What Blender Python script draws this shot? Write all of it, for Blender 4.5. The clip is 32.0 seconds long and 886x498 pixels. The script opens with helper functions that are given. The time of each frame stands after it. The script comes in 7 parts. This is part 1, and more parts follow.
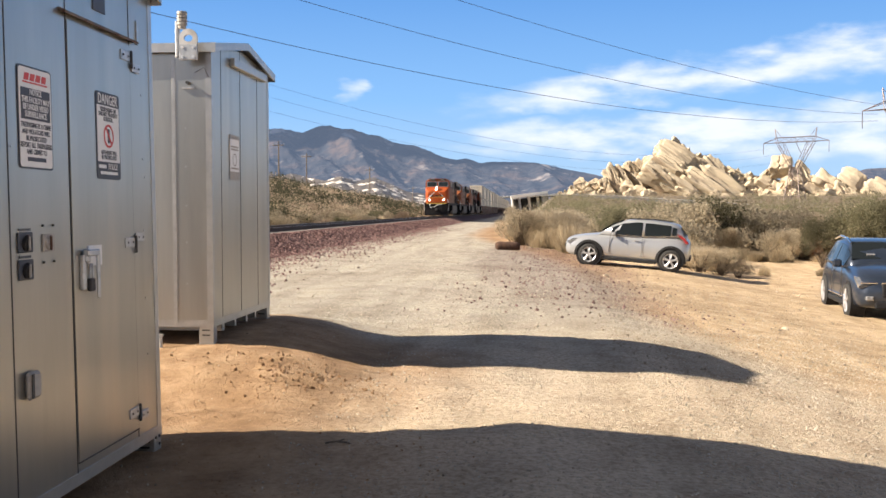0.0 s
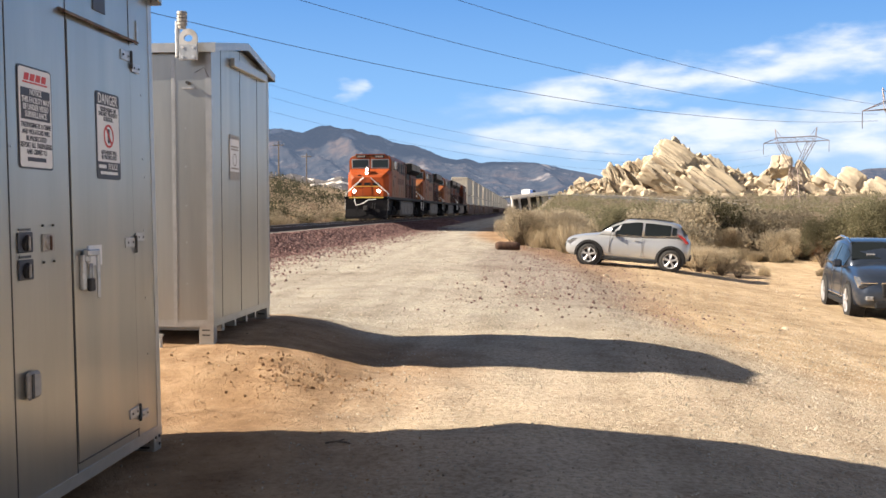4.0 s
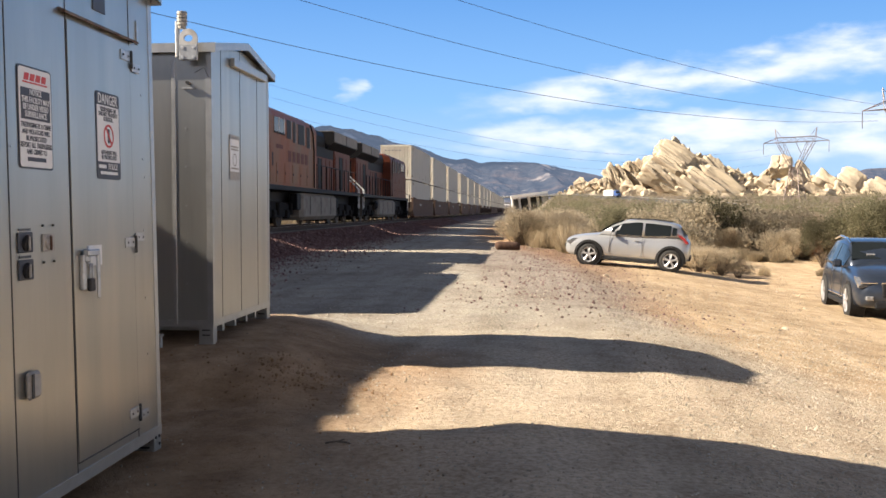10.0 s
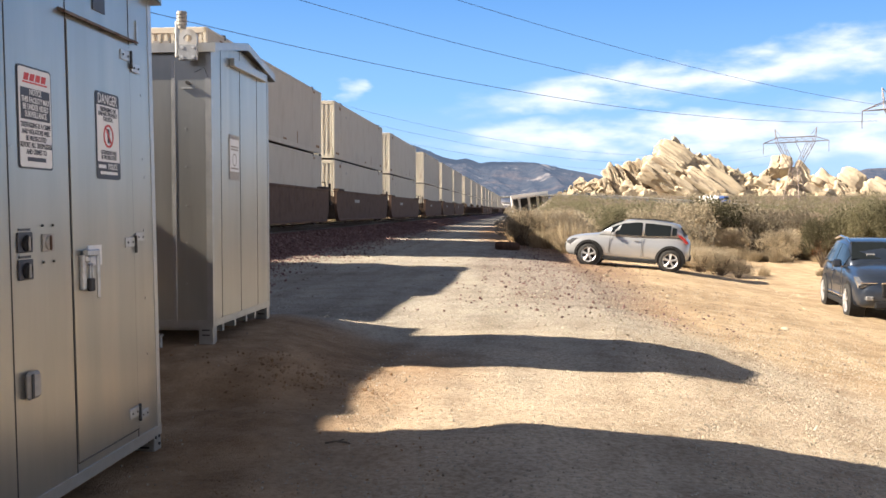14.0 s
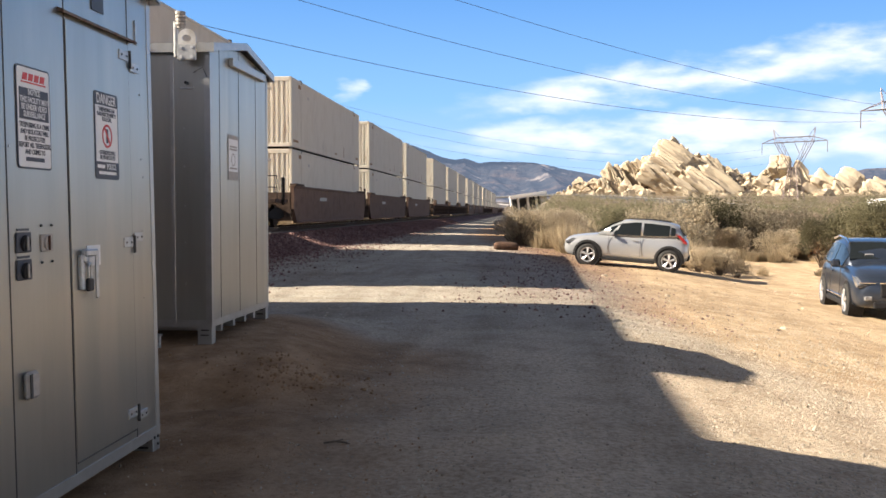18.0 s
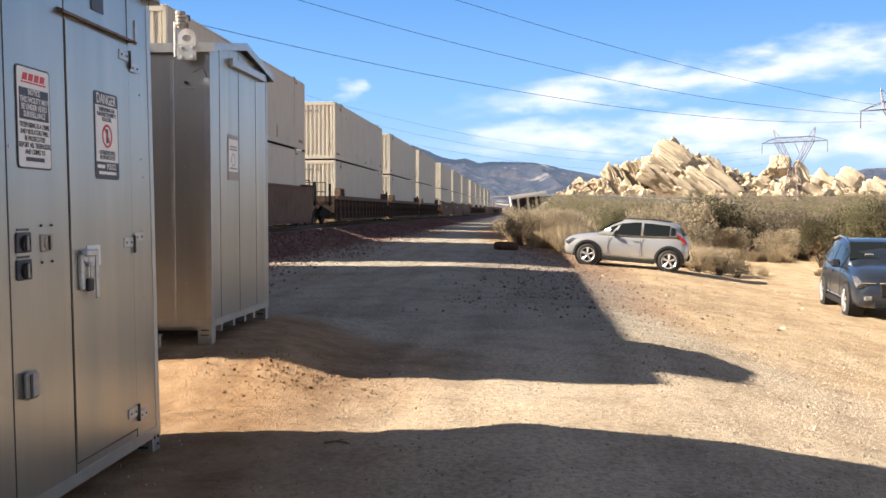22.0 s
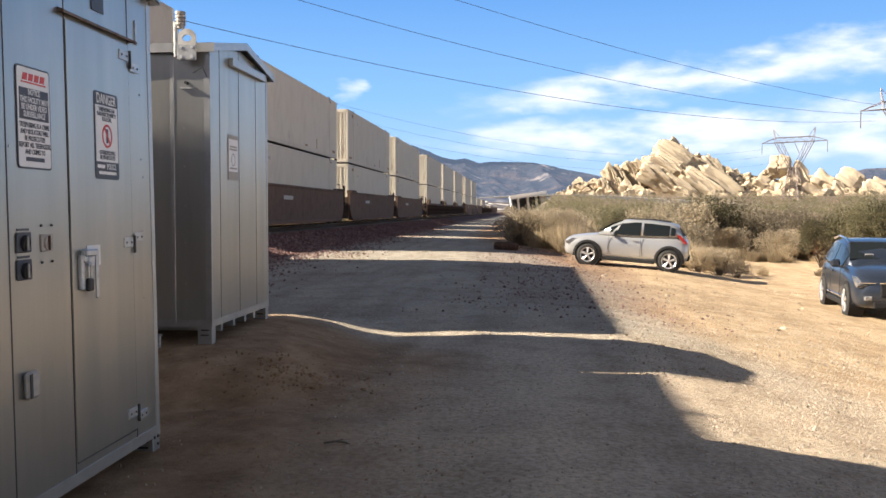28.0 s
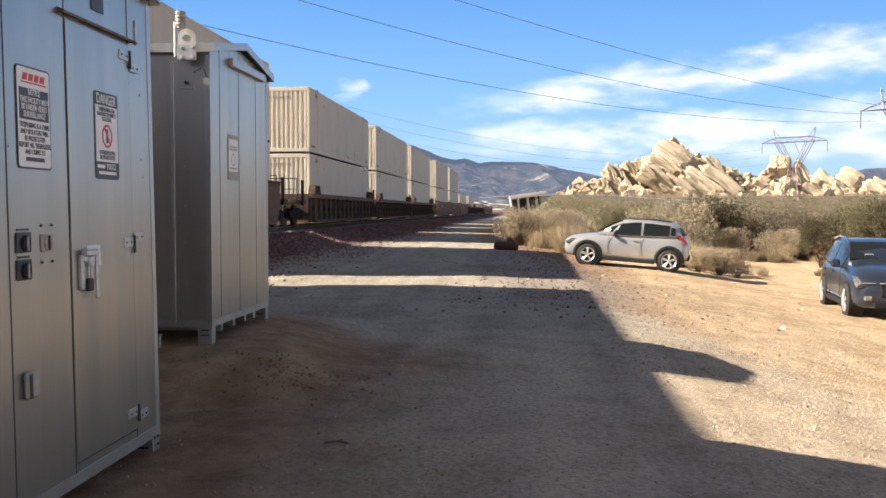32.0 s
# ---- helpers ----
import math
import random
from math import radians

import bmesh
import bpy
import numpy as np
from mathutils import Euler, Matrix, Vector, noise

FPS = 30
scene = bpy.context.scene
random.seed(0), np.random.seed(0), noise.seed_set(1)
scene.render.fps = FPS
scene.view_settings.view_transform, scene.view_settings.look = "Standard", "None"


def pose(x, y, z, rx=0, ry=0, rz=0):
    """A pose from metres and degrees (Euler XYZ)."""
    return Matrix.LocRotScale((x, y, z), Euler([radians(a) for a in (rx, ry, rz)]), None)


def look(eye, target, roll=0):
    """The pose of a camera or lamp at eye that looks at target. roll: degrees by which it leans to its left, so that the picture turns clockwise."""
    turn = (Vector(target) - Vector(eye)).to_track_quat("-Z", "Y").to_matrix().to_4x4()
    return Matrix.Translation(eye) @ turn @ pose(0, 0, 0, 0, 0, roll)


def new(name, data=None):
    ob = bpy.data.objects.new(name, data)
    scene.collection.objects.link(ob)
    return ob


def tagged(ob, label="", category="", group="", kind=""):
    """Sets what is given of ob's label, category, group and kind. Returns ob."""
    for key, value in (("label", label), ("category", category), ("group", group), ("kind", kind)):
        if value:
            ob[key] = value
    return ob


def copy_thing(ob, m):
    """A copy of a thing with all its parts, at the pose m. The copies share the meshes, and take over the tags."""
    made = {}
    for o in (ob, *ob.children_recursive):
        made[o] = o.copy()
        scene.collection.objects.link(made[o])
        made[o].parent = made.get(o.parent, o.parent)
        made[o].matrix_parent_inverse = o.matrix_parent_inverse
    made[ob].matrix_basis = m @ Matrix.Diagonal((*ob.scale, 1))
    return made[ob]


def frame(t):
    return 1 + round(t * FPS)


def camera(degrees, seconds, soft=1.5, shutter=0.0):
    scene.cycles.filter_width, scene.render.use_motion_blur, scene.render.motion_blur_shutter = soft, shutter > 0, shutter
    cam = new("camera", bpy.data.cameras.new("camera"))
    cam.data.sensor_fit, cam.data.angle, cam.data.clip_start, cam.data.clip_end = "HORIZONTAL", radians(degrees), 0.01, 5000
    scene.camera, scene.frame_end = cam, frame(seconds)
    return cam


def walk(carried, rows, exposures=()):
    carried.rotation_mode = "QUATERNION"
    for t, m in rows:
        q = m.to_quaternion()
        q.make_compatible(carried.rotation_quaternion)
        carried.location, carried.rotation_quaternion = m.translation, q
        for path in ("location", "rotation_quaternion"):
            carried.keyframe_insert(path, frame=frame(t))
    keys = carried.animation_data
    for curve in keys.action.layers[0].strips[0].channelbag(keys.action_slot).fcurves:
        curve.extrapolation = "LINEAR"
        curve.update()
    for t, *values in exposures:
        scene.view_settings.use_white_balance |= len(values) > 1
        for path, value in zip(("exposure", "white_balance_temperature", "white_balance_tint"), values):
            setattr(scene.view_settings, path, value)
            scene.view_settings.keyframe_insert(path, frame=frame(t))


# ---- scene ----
cam = camera(49.93, 32.0, soft=1.6)
EYE = (0.0, 0.0, 1.5)


def aim(yaw, pitch, roll=0.0):
    """Camera pose at the tripod: yaw to the left of the track's direction, pitch downwards."""
    a, b = radians(yaw), radians(pitch)
    return look(EYE, (-math.sin(a) * 50, math.cos(a) * 50, EYE[2] - math.tan(b) * 50), roll)


walk(cam, [(0, aim(4.955, 2.295)), (12.0, aim(4.955, 2.295)), (14.0, aim(4.945, 2.295)), (14.6, aim(4.875, 2.295)),
           (17.0, aim(4.875, 2.295)), (32.0, aim(4.875, 2.295))],
     exposures=[(0, 1.45), (6, 1.42), (9.5, 1.48), (13, 1.62), (20, 1.60), (32, 1.58)])

# ---- sky and sun ----
SUN_DIR = Vector((1.0, 0.175, -0.648)).normalized()
world = bpy.data.worlds.new("sky")
scene.world = world
world.use_nodes = True
wn = world.node_tree
sky = wn.nodes.new("ShaderNodeTexSky")
sky.sky_type = "NISHITA"
sky.sun_disc = False
sky.sun_elevation = math.asin(-SUN_DIR.z)
sky.sun_rotation = math.atan2(-SUN_DIR.x, -SUN_DIR.y)
sky.altitude, sky.air_density, sky.dust_density, sky.ozone_density = 1600, 0.5, 0.1, 2.0
deep = wn.nodes.new("ShaderNodeHueSaturation")
deep.inputs["Saturation"].default_value = 0.75
wn.links.new(sky.outputs[0], deep.inputs["Color"])
warm = wn.nodes.new("ShaderNodeMix")
warm.data_type, warm.blend_type = "RGBA", "MULTIPLY"
warm.inputs[0].default_value = 1.0
warm.inputs[7].default_value = (1.17, 0.97, 0.81, 1)
wn.links.new(deep.outputs[0], warm.inputs[6])
wn.links.new(warm.outputs[2], wn.nodes["Background"].inputs[0])
wn.nodes["Background"].inputs[1].default_value = 0.077
sun = new("sun", bpy.data.lights.new("sun", "SUN"))
sun.data.energy, sun.data.angle, sun.data.color = 4.85, radians(0.53), (1.0, 0.875, 0.715)
sun.matrix_world = look((0, 0, 60), Vector((0, 0, 60)) + SUN_DIR)


# ---- building helpers ----
def part(name, bm, material, parent=None, label="", smooth=False):
    """Links a bmesh as one mesh object under a thing or a part."""
    me = bpy.data.meshes.new(name)
    if smooth:
        for f in bm.faces:
            f.smooth = True
    bm.to_mesh(me)
    bm.free()
    me.materials.append(material)
    ob = new(name, me)
    if parent is not None:
        ob.parent = parent
    if label:
        ob["label"] = label
    return ob


def again(ob, name, m, parent=None):
    """Another object on the same mesh."""
    o = new(name, ob.data)
    o.parent = parent
    o.matrix_basis = m
    return o


def thing(name, m, label, category, group="", kind=""):
    ob = new(name)
    ob.empty_display_size = 0.2
    ob.matrix_basis = m
    return tagged(ob, label, category, group, kind)


def box(bm, x0, x1, y0, y1, z0, z1, bevel=0.0):
    vs = [bm.verts.new(p) for p in ((x0, y0, z0), (x1, y0, z0), (x1, y1, z0), (x0, y1, z0),
                                    (x0, y0, z1), (x1, y0, z1), (x1, y1, z1), (x0, y1, z1))]
    fs = [bm.faces.new([vs[i] for i in q]) for q in ((3, 2, 1, 0), (4, 5, 6, 7), (0, 1, 5, 4), (1, 2, 6, 5), (2, 3, 7, 6), (3, 0, 4, 7))]
    if bevel > 0:
        es = list({e for f in fs for e in f.edges})
        bmesh.ops.bevel(bm, geom=es, offset=bevel, segments=1, affect="EDGES")
    return vs


def boxed(x0, x1, y0, y1, z0, z1, bevel=0.0):
    bm = bmesh.new()
    box(bm, x0, x1, y0, y1, z0, z1, bevel)
    return bm


def tube(bm, a, b, r, r2=None, n=10, caps=True):
    a, b = Vector(a), Vector(b)
    r2 = r if r2 is None else r2
    q = (b - a).to_track_quat("Z", "Y")
    ra, rb = [], []
    for i in range(n):
        c = Vector((math.cos(2 * math.pi * i / n), math.sin(2 * math.pi * i / n), 0))
        ra.append(bm.verts.new(a + q @ (c * r)))
        rb.append(bm.verts.new(b + q @ (c * r2)))
    for i in range(n):
        bm.faces.new((ra[i], ra[(i + 1) % n], rb[(i + 1) % n], rb[i]))
    if caps:
        bm.faces.new(ra[::-1])
        bm.faces.new(rb)


def pipe(bm, pts, r, n=6):
    """One continuous tube along a line of points."""
    ps = [Vector(p) for p in pts]
    rings = []
    for i, p in enumerate(ps):
        d = (ps[min(i + 1, len(ps) - 1)] - ps[max(i - 1, 0)]).normalized()
        q = d.to_track_quat("Z", "Y")
        rings.append([p + q @ Vector((r * math.cos(2 * math.pi * k / n), r * math.sin(2 * math.pi * k / n), 0)) for k in range(n)])
    loft(bm, rings)


def prism(bm, outline, axis, lo, hi):
    """A closed outline of 2D points pushed along an axis: x takes (y, z), y takes (x, z), z takes (x, y)."""
    def at(p, d):
        return {"x": (d, p[0], p[1]), "y": (p[0], d, p[1]), "z": (p[0], p[1], d)}[axis]
    a = [bm.verts.new(at(p, lo)) for p in outline]
    b = [bm.verts.new(at(p, hi)) for p in outline]
    n = len(outline)
    fs = [bm.faces.new(a), bm.faces.new(b[::-1])]
    for i in range(n):
        fs.append(bm.faces.new((a[i], b[i], b[(i + 1) % n], a[(i + 1) % n])))
    bmesh.ops.recalc_face_normals(bm, faces=fs)
    return fs


def loft(bm, rings, close=True, caps=True):
    """Skin between rings of equally many points."""
    vs = [[bm.verts.new(p) for p in r] for r in rings]
    n = len(rings[0])
    fs = []
    for a, b in zip(vs, vs[1:]):
        for i in range(n if close else n - 1):
            fs.append(bm.faces.new((a[i], a[(i + 1) % n], b[(i + 1) % n], b[i])))
    if caps:
        fs.append(bm.faces.new(vs[0][::-1]))
        fs.append(bm.faces.new(vs[-1]))
    bmesh.ops.recalc_face_normals(bm, faces=fs)
    return vs


def raw_mesh(name, verts, faces, material, smooth=False):
    me = bpy.data.meshes.new(name)
    me.from_pydata([tuple(v) for v in verts], [], [tuple(int(i) for i in f) for f in faces])
    if smooth:
        me.polygons.foreach_set("use_smooth", [True] * len(me.polygons))
    me.materials.append(material)
    me.update()
    return me


def lerp_table(table, x):
    return float(np.interp(x, [p[0] for p in table], [p[1] for p in table]))


def smooth01(a, b, v):
    t = min(1.0, max(0.0, (v - a) / (b - a)))
    return t * t * (3 - 2 * t)


# ---- materials ----
def surface(name, stops, scale=5.0, detail=6.0, rough=0.8, metal=0.0, bump=0.0, bump_scale=40.0, stretch=(1, 1, 1),
            second=None, second_scale=1.0, second_range=(0.5, 0.65), rough_var=0.0, specular=0.5, random_amount=0.0, coat=0.0):
    """A node material: a noise ramp of colours, a second layer of stains, relief and uneven gloss, in metres of the object's space."""
    m = bpy.data.materials.new(name)
    m.use_nodes = True
    nt = m.node_tree
    N, L = nt.nodes.new, nt.links.new
    bsdf = nt.nodes["Principled BSDF"]
    co = N("ShaderNodeTexCoord")
    mp = N("ShaderNodeMapping")
    mp.inputs["Scale"].default_value = stretch
    L(co.outputs["Object"], mp.inputs[0])
    nz = N("ShaderNodeTexNoise")
    nz.inputs["Scale"].default_value, nz.inputs["Detail"].default_value = scale, detail
    nz.inputs["Roughness"].default_value = 0.6
    L(mp.outputs[0], nz.inputs[0])
    ramp = N("ShaderNodeValToRGB")
    el = ramp.color_ramp.elements
    lo, hi = 0.3, 0.7
    for i, c in enumerate(stops):
        p = lo + (hi - lo) * i / max(1, len(stops) - 1)
        e = el[i] if i < 2 else el.new(p)
        e.position, e.color = p, (*c, 1)
    L(nz.outputs[0], ramp.inputs[0])
    col = ramp.outputs[0]
    if second:
        n2 = N("ShaderNodeTexNoise")
        n2.inputs["Scale"].default_value, n2.inputs["Detail"].default_value = second_scale, 8
        L(mp.outputs[0], n2.inputs[0])
        mr = N("ShaderNodeMapRange")
        mr.inputs[1].default_value, mr.inputs[2].default_value = second_range
        L(n2.outputs[0], mr.inputs[0])
        mx = N("ShaderNodeMix")
        mx.data_type = "RGBA"
        L(mr.outputs[0], mx.inputs[0])
        L(col, mx.inputs[6])
        mx.inputs[7].default_value = (*second, 1)
        col = mx.outputs[2]
    if random_amount:
        oi = N("ShaderNodeObjectInfo")
        mr = N("ShaderNodeMapRange")
        mr.inputs[3].default_value, mr.inputs[4].default_value = 1 - random_amount, 1 + random_amount
        L(oi.outputs["Random"], mr.inputs[0])
        hs = N("ShaderNodeHueSaturation")
        L(mr.outputs[0], hs.inputs["Value"])
        L(col, hs.inputs["Color"])
        col = hs.outputs[0]
    L(col, bsdf.inputs["Base Color"])
    bsdf.inputs["Roughness"].default_value = rough
    bsdf.inputs["Metallic"].default_value = metal
    bsdf.inputs["Specular IOR Level"].default_value = specular
    bsdf.inputs["Coat Weight"].default_value = coat
    if rough_var:
        mr = N("ShaderNodeMapRange")
        mr.inputs[3].default_value, mr.inputs[4].default_value = rough - rough_var, rough + rough_var
        L(nz.outputs[0], mr.inputs[0])
        L(mr.outputs[0], bsdf.inputs["Roughness"])
    if bump:
        nb = N("ShaderNodeTexNoise")
        nb.inputs["Scale"].default_value, nb.inputs["Detail"].default_value = bump_scale, 5
        L(mp.outputs[0], nb.inputs[0])
        bp = N("ShaderNodeBump")
        bp.inputs["Strength"].default_value, bp.inputs["Distance"].default_value = bump, 0.02
        L(nb.outputs[0], bp.inputs["Height"])
        L(bp.outputs[0], bsdf.inputs["Normal"])
    return m


def glow(name, colour, strength):
    m = bpy.data.materials.new(name)
    m.use_nodes = True
    b = m.node_tree.nodes["Principled BSDF"]
    b.inputs["Base Color"].default_value = (*colour, 1)
    b.inputs["Emission Color"].default_value = (*colour, 1)
    b.inputs["Emission Strength"].default_value = strength
    return m


def glass(name, tint=(0.02, 0.025, 0.03), rough=0.03):
    """Dark tinted pane: gloss over a near-black body."""
    m = bpy.data.materials.new(name)
    m.use_nodes = True
    b = m.node_tree.nodes["Principled BSDF"]
    b.inputs["Base Color"].default_value = (*tint, 1)
    b.inputs["Roughness"].default_value = rough
    b.inputs["Specular IOR Level"].default_value = 0.6
    b.inputs["Coat Weight"].default_value = 0.3
    return m


ALU = surface("brushed_aluminium", [(0.355, 0.352, 0.328), (0.42, 0.417, 0.388), (0.38, 0.377, 0.35)], scale=3, stretch=(1, 1, 0.12), rough=0.33, metal=0.86,
              rough_var=0.06, bump=0.006, bump_scale=3.5, second=(0.48, 0.46, 0.41), second_scale=3.4, second_range=(0.54, 0.72))
ALU_TRIM = surface("aluminium_trim", [(0.40, 0.40, 0.39), (0.50, 0.50, 0.49)], scale=8, rough=0.42, metal=0.9, rough_var=0.08)
STEEL = surface("galvanised_steel", [(0.42, 0.43, 0.43), (0.56, 0.57, 0.57)], scale=30, rough=0.45, metal=0.85, rough_var=0.1, second=(0.30, 0.26, 0.22), second_scale=6, second_range=(0.6, 0.8))
DARK_STEEL = surface("dark_steel", [(0.035, 0.035, 0.037), (0.07, 0.065, 0.06)], scale=12, rough=0.6, metal=0.3, rough_var=0.1)
BLACK = surface("black_plastic", [(0.015, 0.015, 0.017), (0.03, 0.03, 0.032)], scale=30, rough=0.5, specular=0.08)
SEAM = surface("seam_shadow_gap", [(0.05, 0.05, 0.05), (0.08, 0.075, 0.07)], scale=30, rough=0.8)
RUBBER = surface("rubber", [(0.018, 0.018, 0.018), (0.035, 0.033, 0.03)], scale=25, rough=0.85, bump=0.2, bump_scale=80)
WOOD_POLE = surface("weathered_wood", [(0.10, 0.075, 0.055), (0.20, 0.155, 0.115)], scale=6, stretch=(4, 4, 0.4), rough=0.9, bump=0.4, bump_scale=20)
# ---- ground ----
RAIL_Z = 0.83
TRACK_X = -10.855
RIGHT_FALL = [(3.2, -0.28), (7.3, -0.82), (12, -1.0), (40, -1.3)]
PROFILES = [
    (4.6, [(-60, 0.1), (-7, 0.10), (-2.0, 0.09), (-1.2, 0.10), (0.1, 0.125), (1.2, 0.07), (2.1, -0.07)]),
    (6.6, [(-60, 0.1), (-7, 0.12), (-2.0, 0.11), (-1.2, 0.11), (0.1, 0.12), (1.2, 0.05), (2.1, -0.08)]),
    (7.4, [(-60, 0.1), (-7, 0.15), (-4.0, 0.28), (-2.6, 0.32), (-2.0, 0.27), (-1.4, 0.12), (0.1, 0.095), (1.2, 0.04), (2.1, -0.09)]),
    (8.2, [(-60, 0.1), (-7, 0.15), (-4.0, 0.33), (-2.6, 0.355), (-2.2, 0.34), (-1.7, 0.21), (-1.3, 0.11), (0.0, 0.085), (1.2, 0.03), (2.1, -0.11)]),
    (10.0, [(-60, 0.1), (-7, 0.15), (-4.0, 0.33), (-2.6, 0.35), (-2.2, 0.30), (-1.8, 0.19), (-1.4, 0.11), (0.0, 0.11), (1.2, 0.06), (2.1, -0.12)]),
    (12.5, [(-60, 0.1), (-7, 0.10), (-2.0, 0.10), (1.1, 0.05), (2.1, -0.12)]),
    (20.0, [(-60, 0.1), (-7, 0.12), (-2.0, 0.10), (1.1, 0.02), (2.1, -0.15)]),
    (30.0, [(-60, 0.1), (-7, 0.14), (-2.0, 0.08), (0.0, -0.02), (2.0, -0.20)]),
    (42.0, [(-60, 0.1), (-7, 0.15), (-3.0, 0.06), (0.0, -0.03), (1.5, -0.12)]),
]
PLAIN_RISE = [(40, 0.0), (100, 0.7), (180, 1.2), (270, 2.2), (325, 3.0), (383, 4.6), (469, 7.9), (578, 11.5), (722, 14.0), (1080, 15.5)]


def profile_z(k, x):
    t = PROFILES[k][1]
    fall = RIGHT_FALL if PROFILES[k][0] < 29 else [(4.4, -0.37)] + RIGHT_FALL[1:]
    return lerp_table(t + fall, x)


def ground_z(x, y):
    """Height of the bare ground."""
    k = 0
    while k < len(PROFILES) - 2 and y > PROFILES[k + 1][0]:
        k += 1
    a = smooth01(PROFILES[k][0], PROFILES[k + 1][0], y)
    z = profile_z(k, x) * (1 - a) + profile_z(k + 1, x) * a
    # the ballast bed of the track
    d = abs(x - TRACK_X)
    bed = RAIL_Z - 0.19
    if d < 5.6:
        z = max(z, min(bed, bed - (d - 1.95) * 0.34))
    # the hill left of the track
    if x < -17:
        z += smooth01(13, 62, -x) * 8.2 * smooth01(-60, 40, y) * (1 - 0.55 * smooth01(150, 420, y))
        z += noise.noise((x * 0.05, y * 0.03, 3.0)) * 1.9 * smooth01(17, 40, -x)
    # the plain rises towards the highway
    if y > 40:
        side = smooth01(-2, 3 + 0.03 * y, x)
        z += side * lerp_table(PLAIN_RISE, y)
        z += noise.noise((x * 0.02, y * 0.02, 8.0)) * 0.9 * smooth01(60, 160, y) * side
    if -9 < x < 14 and y < 60:
        z += 0.03 * noise.noise((x * 0.8, y * 0.45, 1.0)) + 0.012 * noise.noise((x * 3.1, y * 2.6, 4.0))
    if -4.5 < x < 0.6 and 4.5 < y < 9.2:
        k = smooth01(-4.5, -3.4, x) * (1 - smooth01(-0.6, 0.6, x)) * smooth01(4.5, 5.6, y) * (1 - smooth01(7.6, 9.2, y))
        z += k * (0.040 * noise.noise((x * 2.4, y * 1.9, 6.0)) + 0.022 * noise.noise((x * 5.5, y * 4.5, 2.0)))
    return z


def graded(dense_lo, dense_hi, step, lo, hi, grow):
    vals = list(np.arange(dense_lo, dense_hi, step))
    s, v = step, dense_hi
    while v < hi:
        vals.append(v)
        s *= grow
        v += s
    vals.append(hi)
    s, v = step * grow, dense_lo - step * grow
    while v > lo:
        vals.append(v)
        s *= grow
        v -= s
    vals.append(lo)
    return sorted(vals)


def build_ground():
    xs = graded(-9.5, 8.0, 0.13, -3000, 3000, 1.09)
    ys = graded(3.6, 26.0, 0.13, -700, 4700, 1.07)
    nx, ny = len(xs), len(ys)
    verts = [(x, y, ground_z(x, y)) for y in ys for x in xs]
    faces = [(j * nx + i, j * nx + i + 1, (j + 1) * nx + i + 1, (j + 1) * nx + i) for j in range(ny - 1) for i in range(nx - 1)]
    me = raw_mesh("ground", verts, faces, ground_material(), True)
    gravel, ballast, scrub, sand, sandy = [], [], [], [], []
    for x, y, z in verts:
        w = 0.9 * noise.noise((x * 0.5, y * 0.22, 2.0)) + 0.4 * noise.noise((x * 2.0, y * 1.2, 5.0))
        # pale gravel of the service road
        right = 1.9 + 0.6 * w - 5.0 * smooth01(17, 60, y) + 2.4 * (1 - smooth01(6, 14, y))
        left = -0.75 - 7.0 * smooth01(8.5, 14, y)
        gravel.append(smooth01(left - 0.9, left + 0.9, x + 0.7 * w) * (1 - smooth01(right - 0.8, right + 0.9, x)))
        d = abs(x - TRACK_X)
        bed = 1 - smooth01(2.9, 5.0, d + 0.55 * w)
        cx, cy = (0.75, 28.0)
        u = ((x - cx - (28 - y) * 0.02) / 2.3) ** 2 + ((y - cy) / 16.0) ** 2
        patch = 0.34 * (1 - smooth01(0.55, 1.25, u + 0.35 * w)) * smooth01(11, 18, y)
        ballast.append(max(bed, patch if x > -4 else 0.0))
        s = smooth01(14, 22, abs(x + 3) + 0.9 * w) * smooth01(20, 36, y) if x < 0 else smooth01(34, 44, y + 2 * w - 15 * smooth01(5, 8, x))
        scrub.append(s * (1 - bed))
        sandy.append(1 - smooth01(6.5, 15, y + 1.2 * w - 0.8 * (x - 1)))
        sand.append(smooth01(0.8, 3.2, x + 0.8 * w) * smooth01(7, 12, y))
    for name, vals in (("gravel", gravel), ("ballast", ballast), ("scrub", scrub), ("sand", sand), ("sandy", sandy)):
        at = me.attributes.new(name, "FLOAT", "POINT")
        at.data.foreach_set("value", vals)
    ob = new("ground", me)
    return tagged(ob, "dry tan desert dirt with a pale gravel service road", "ground", kind="structure")


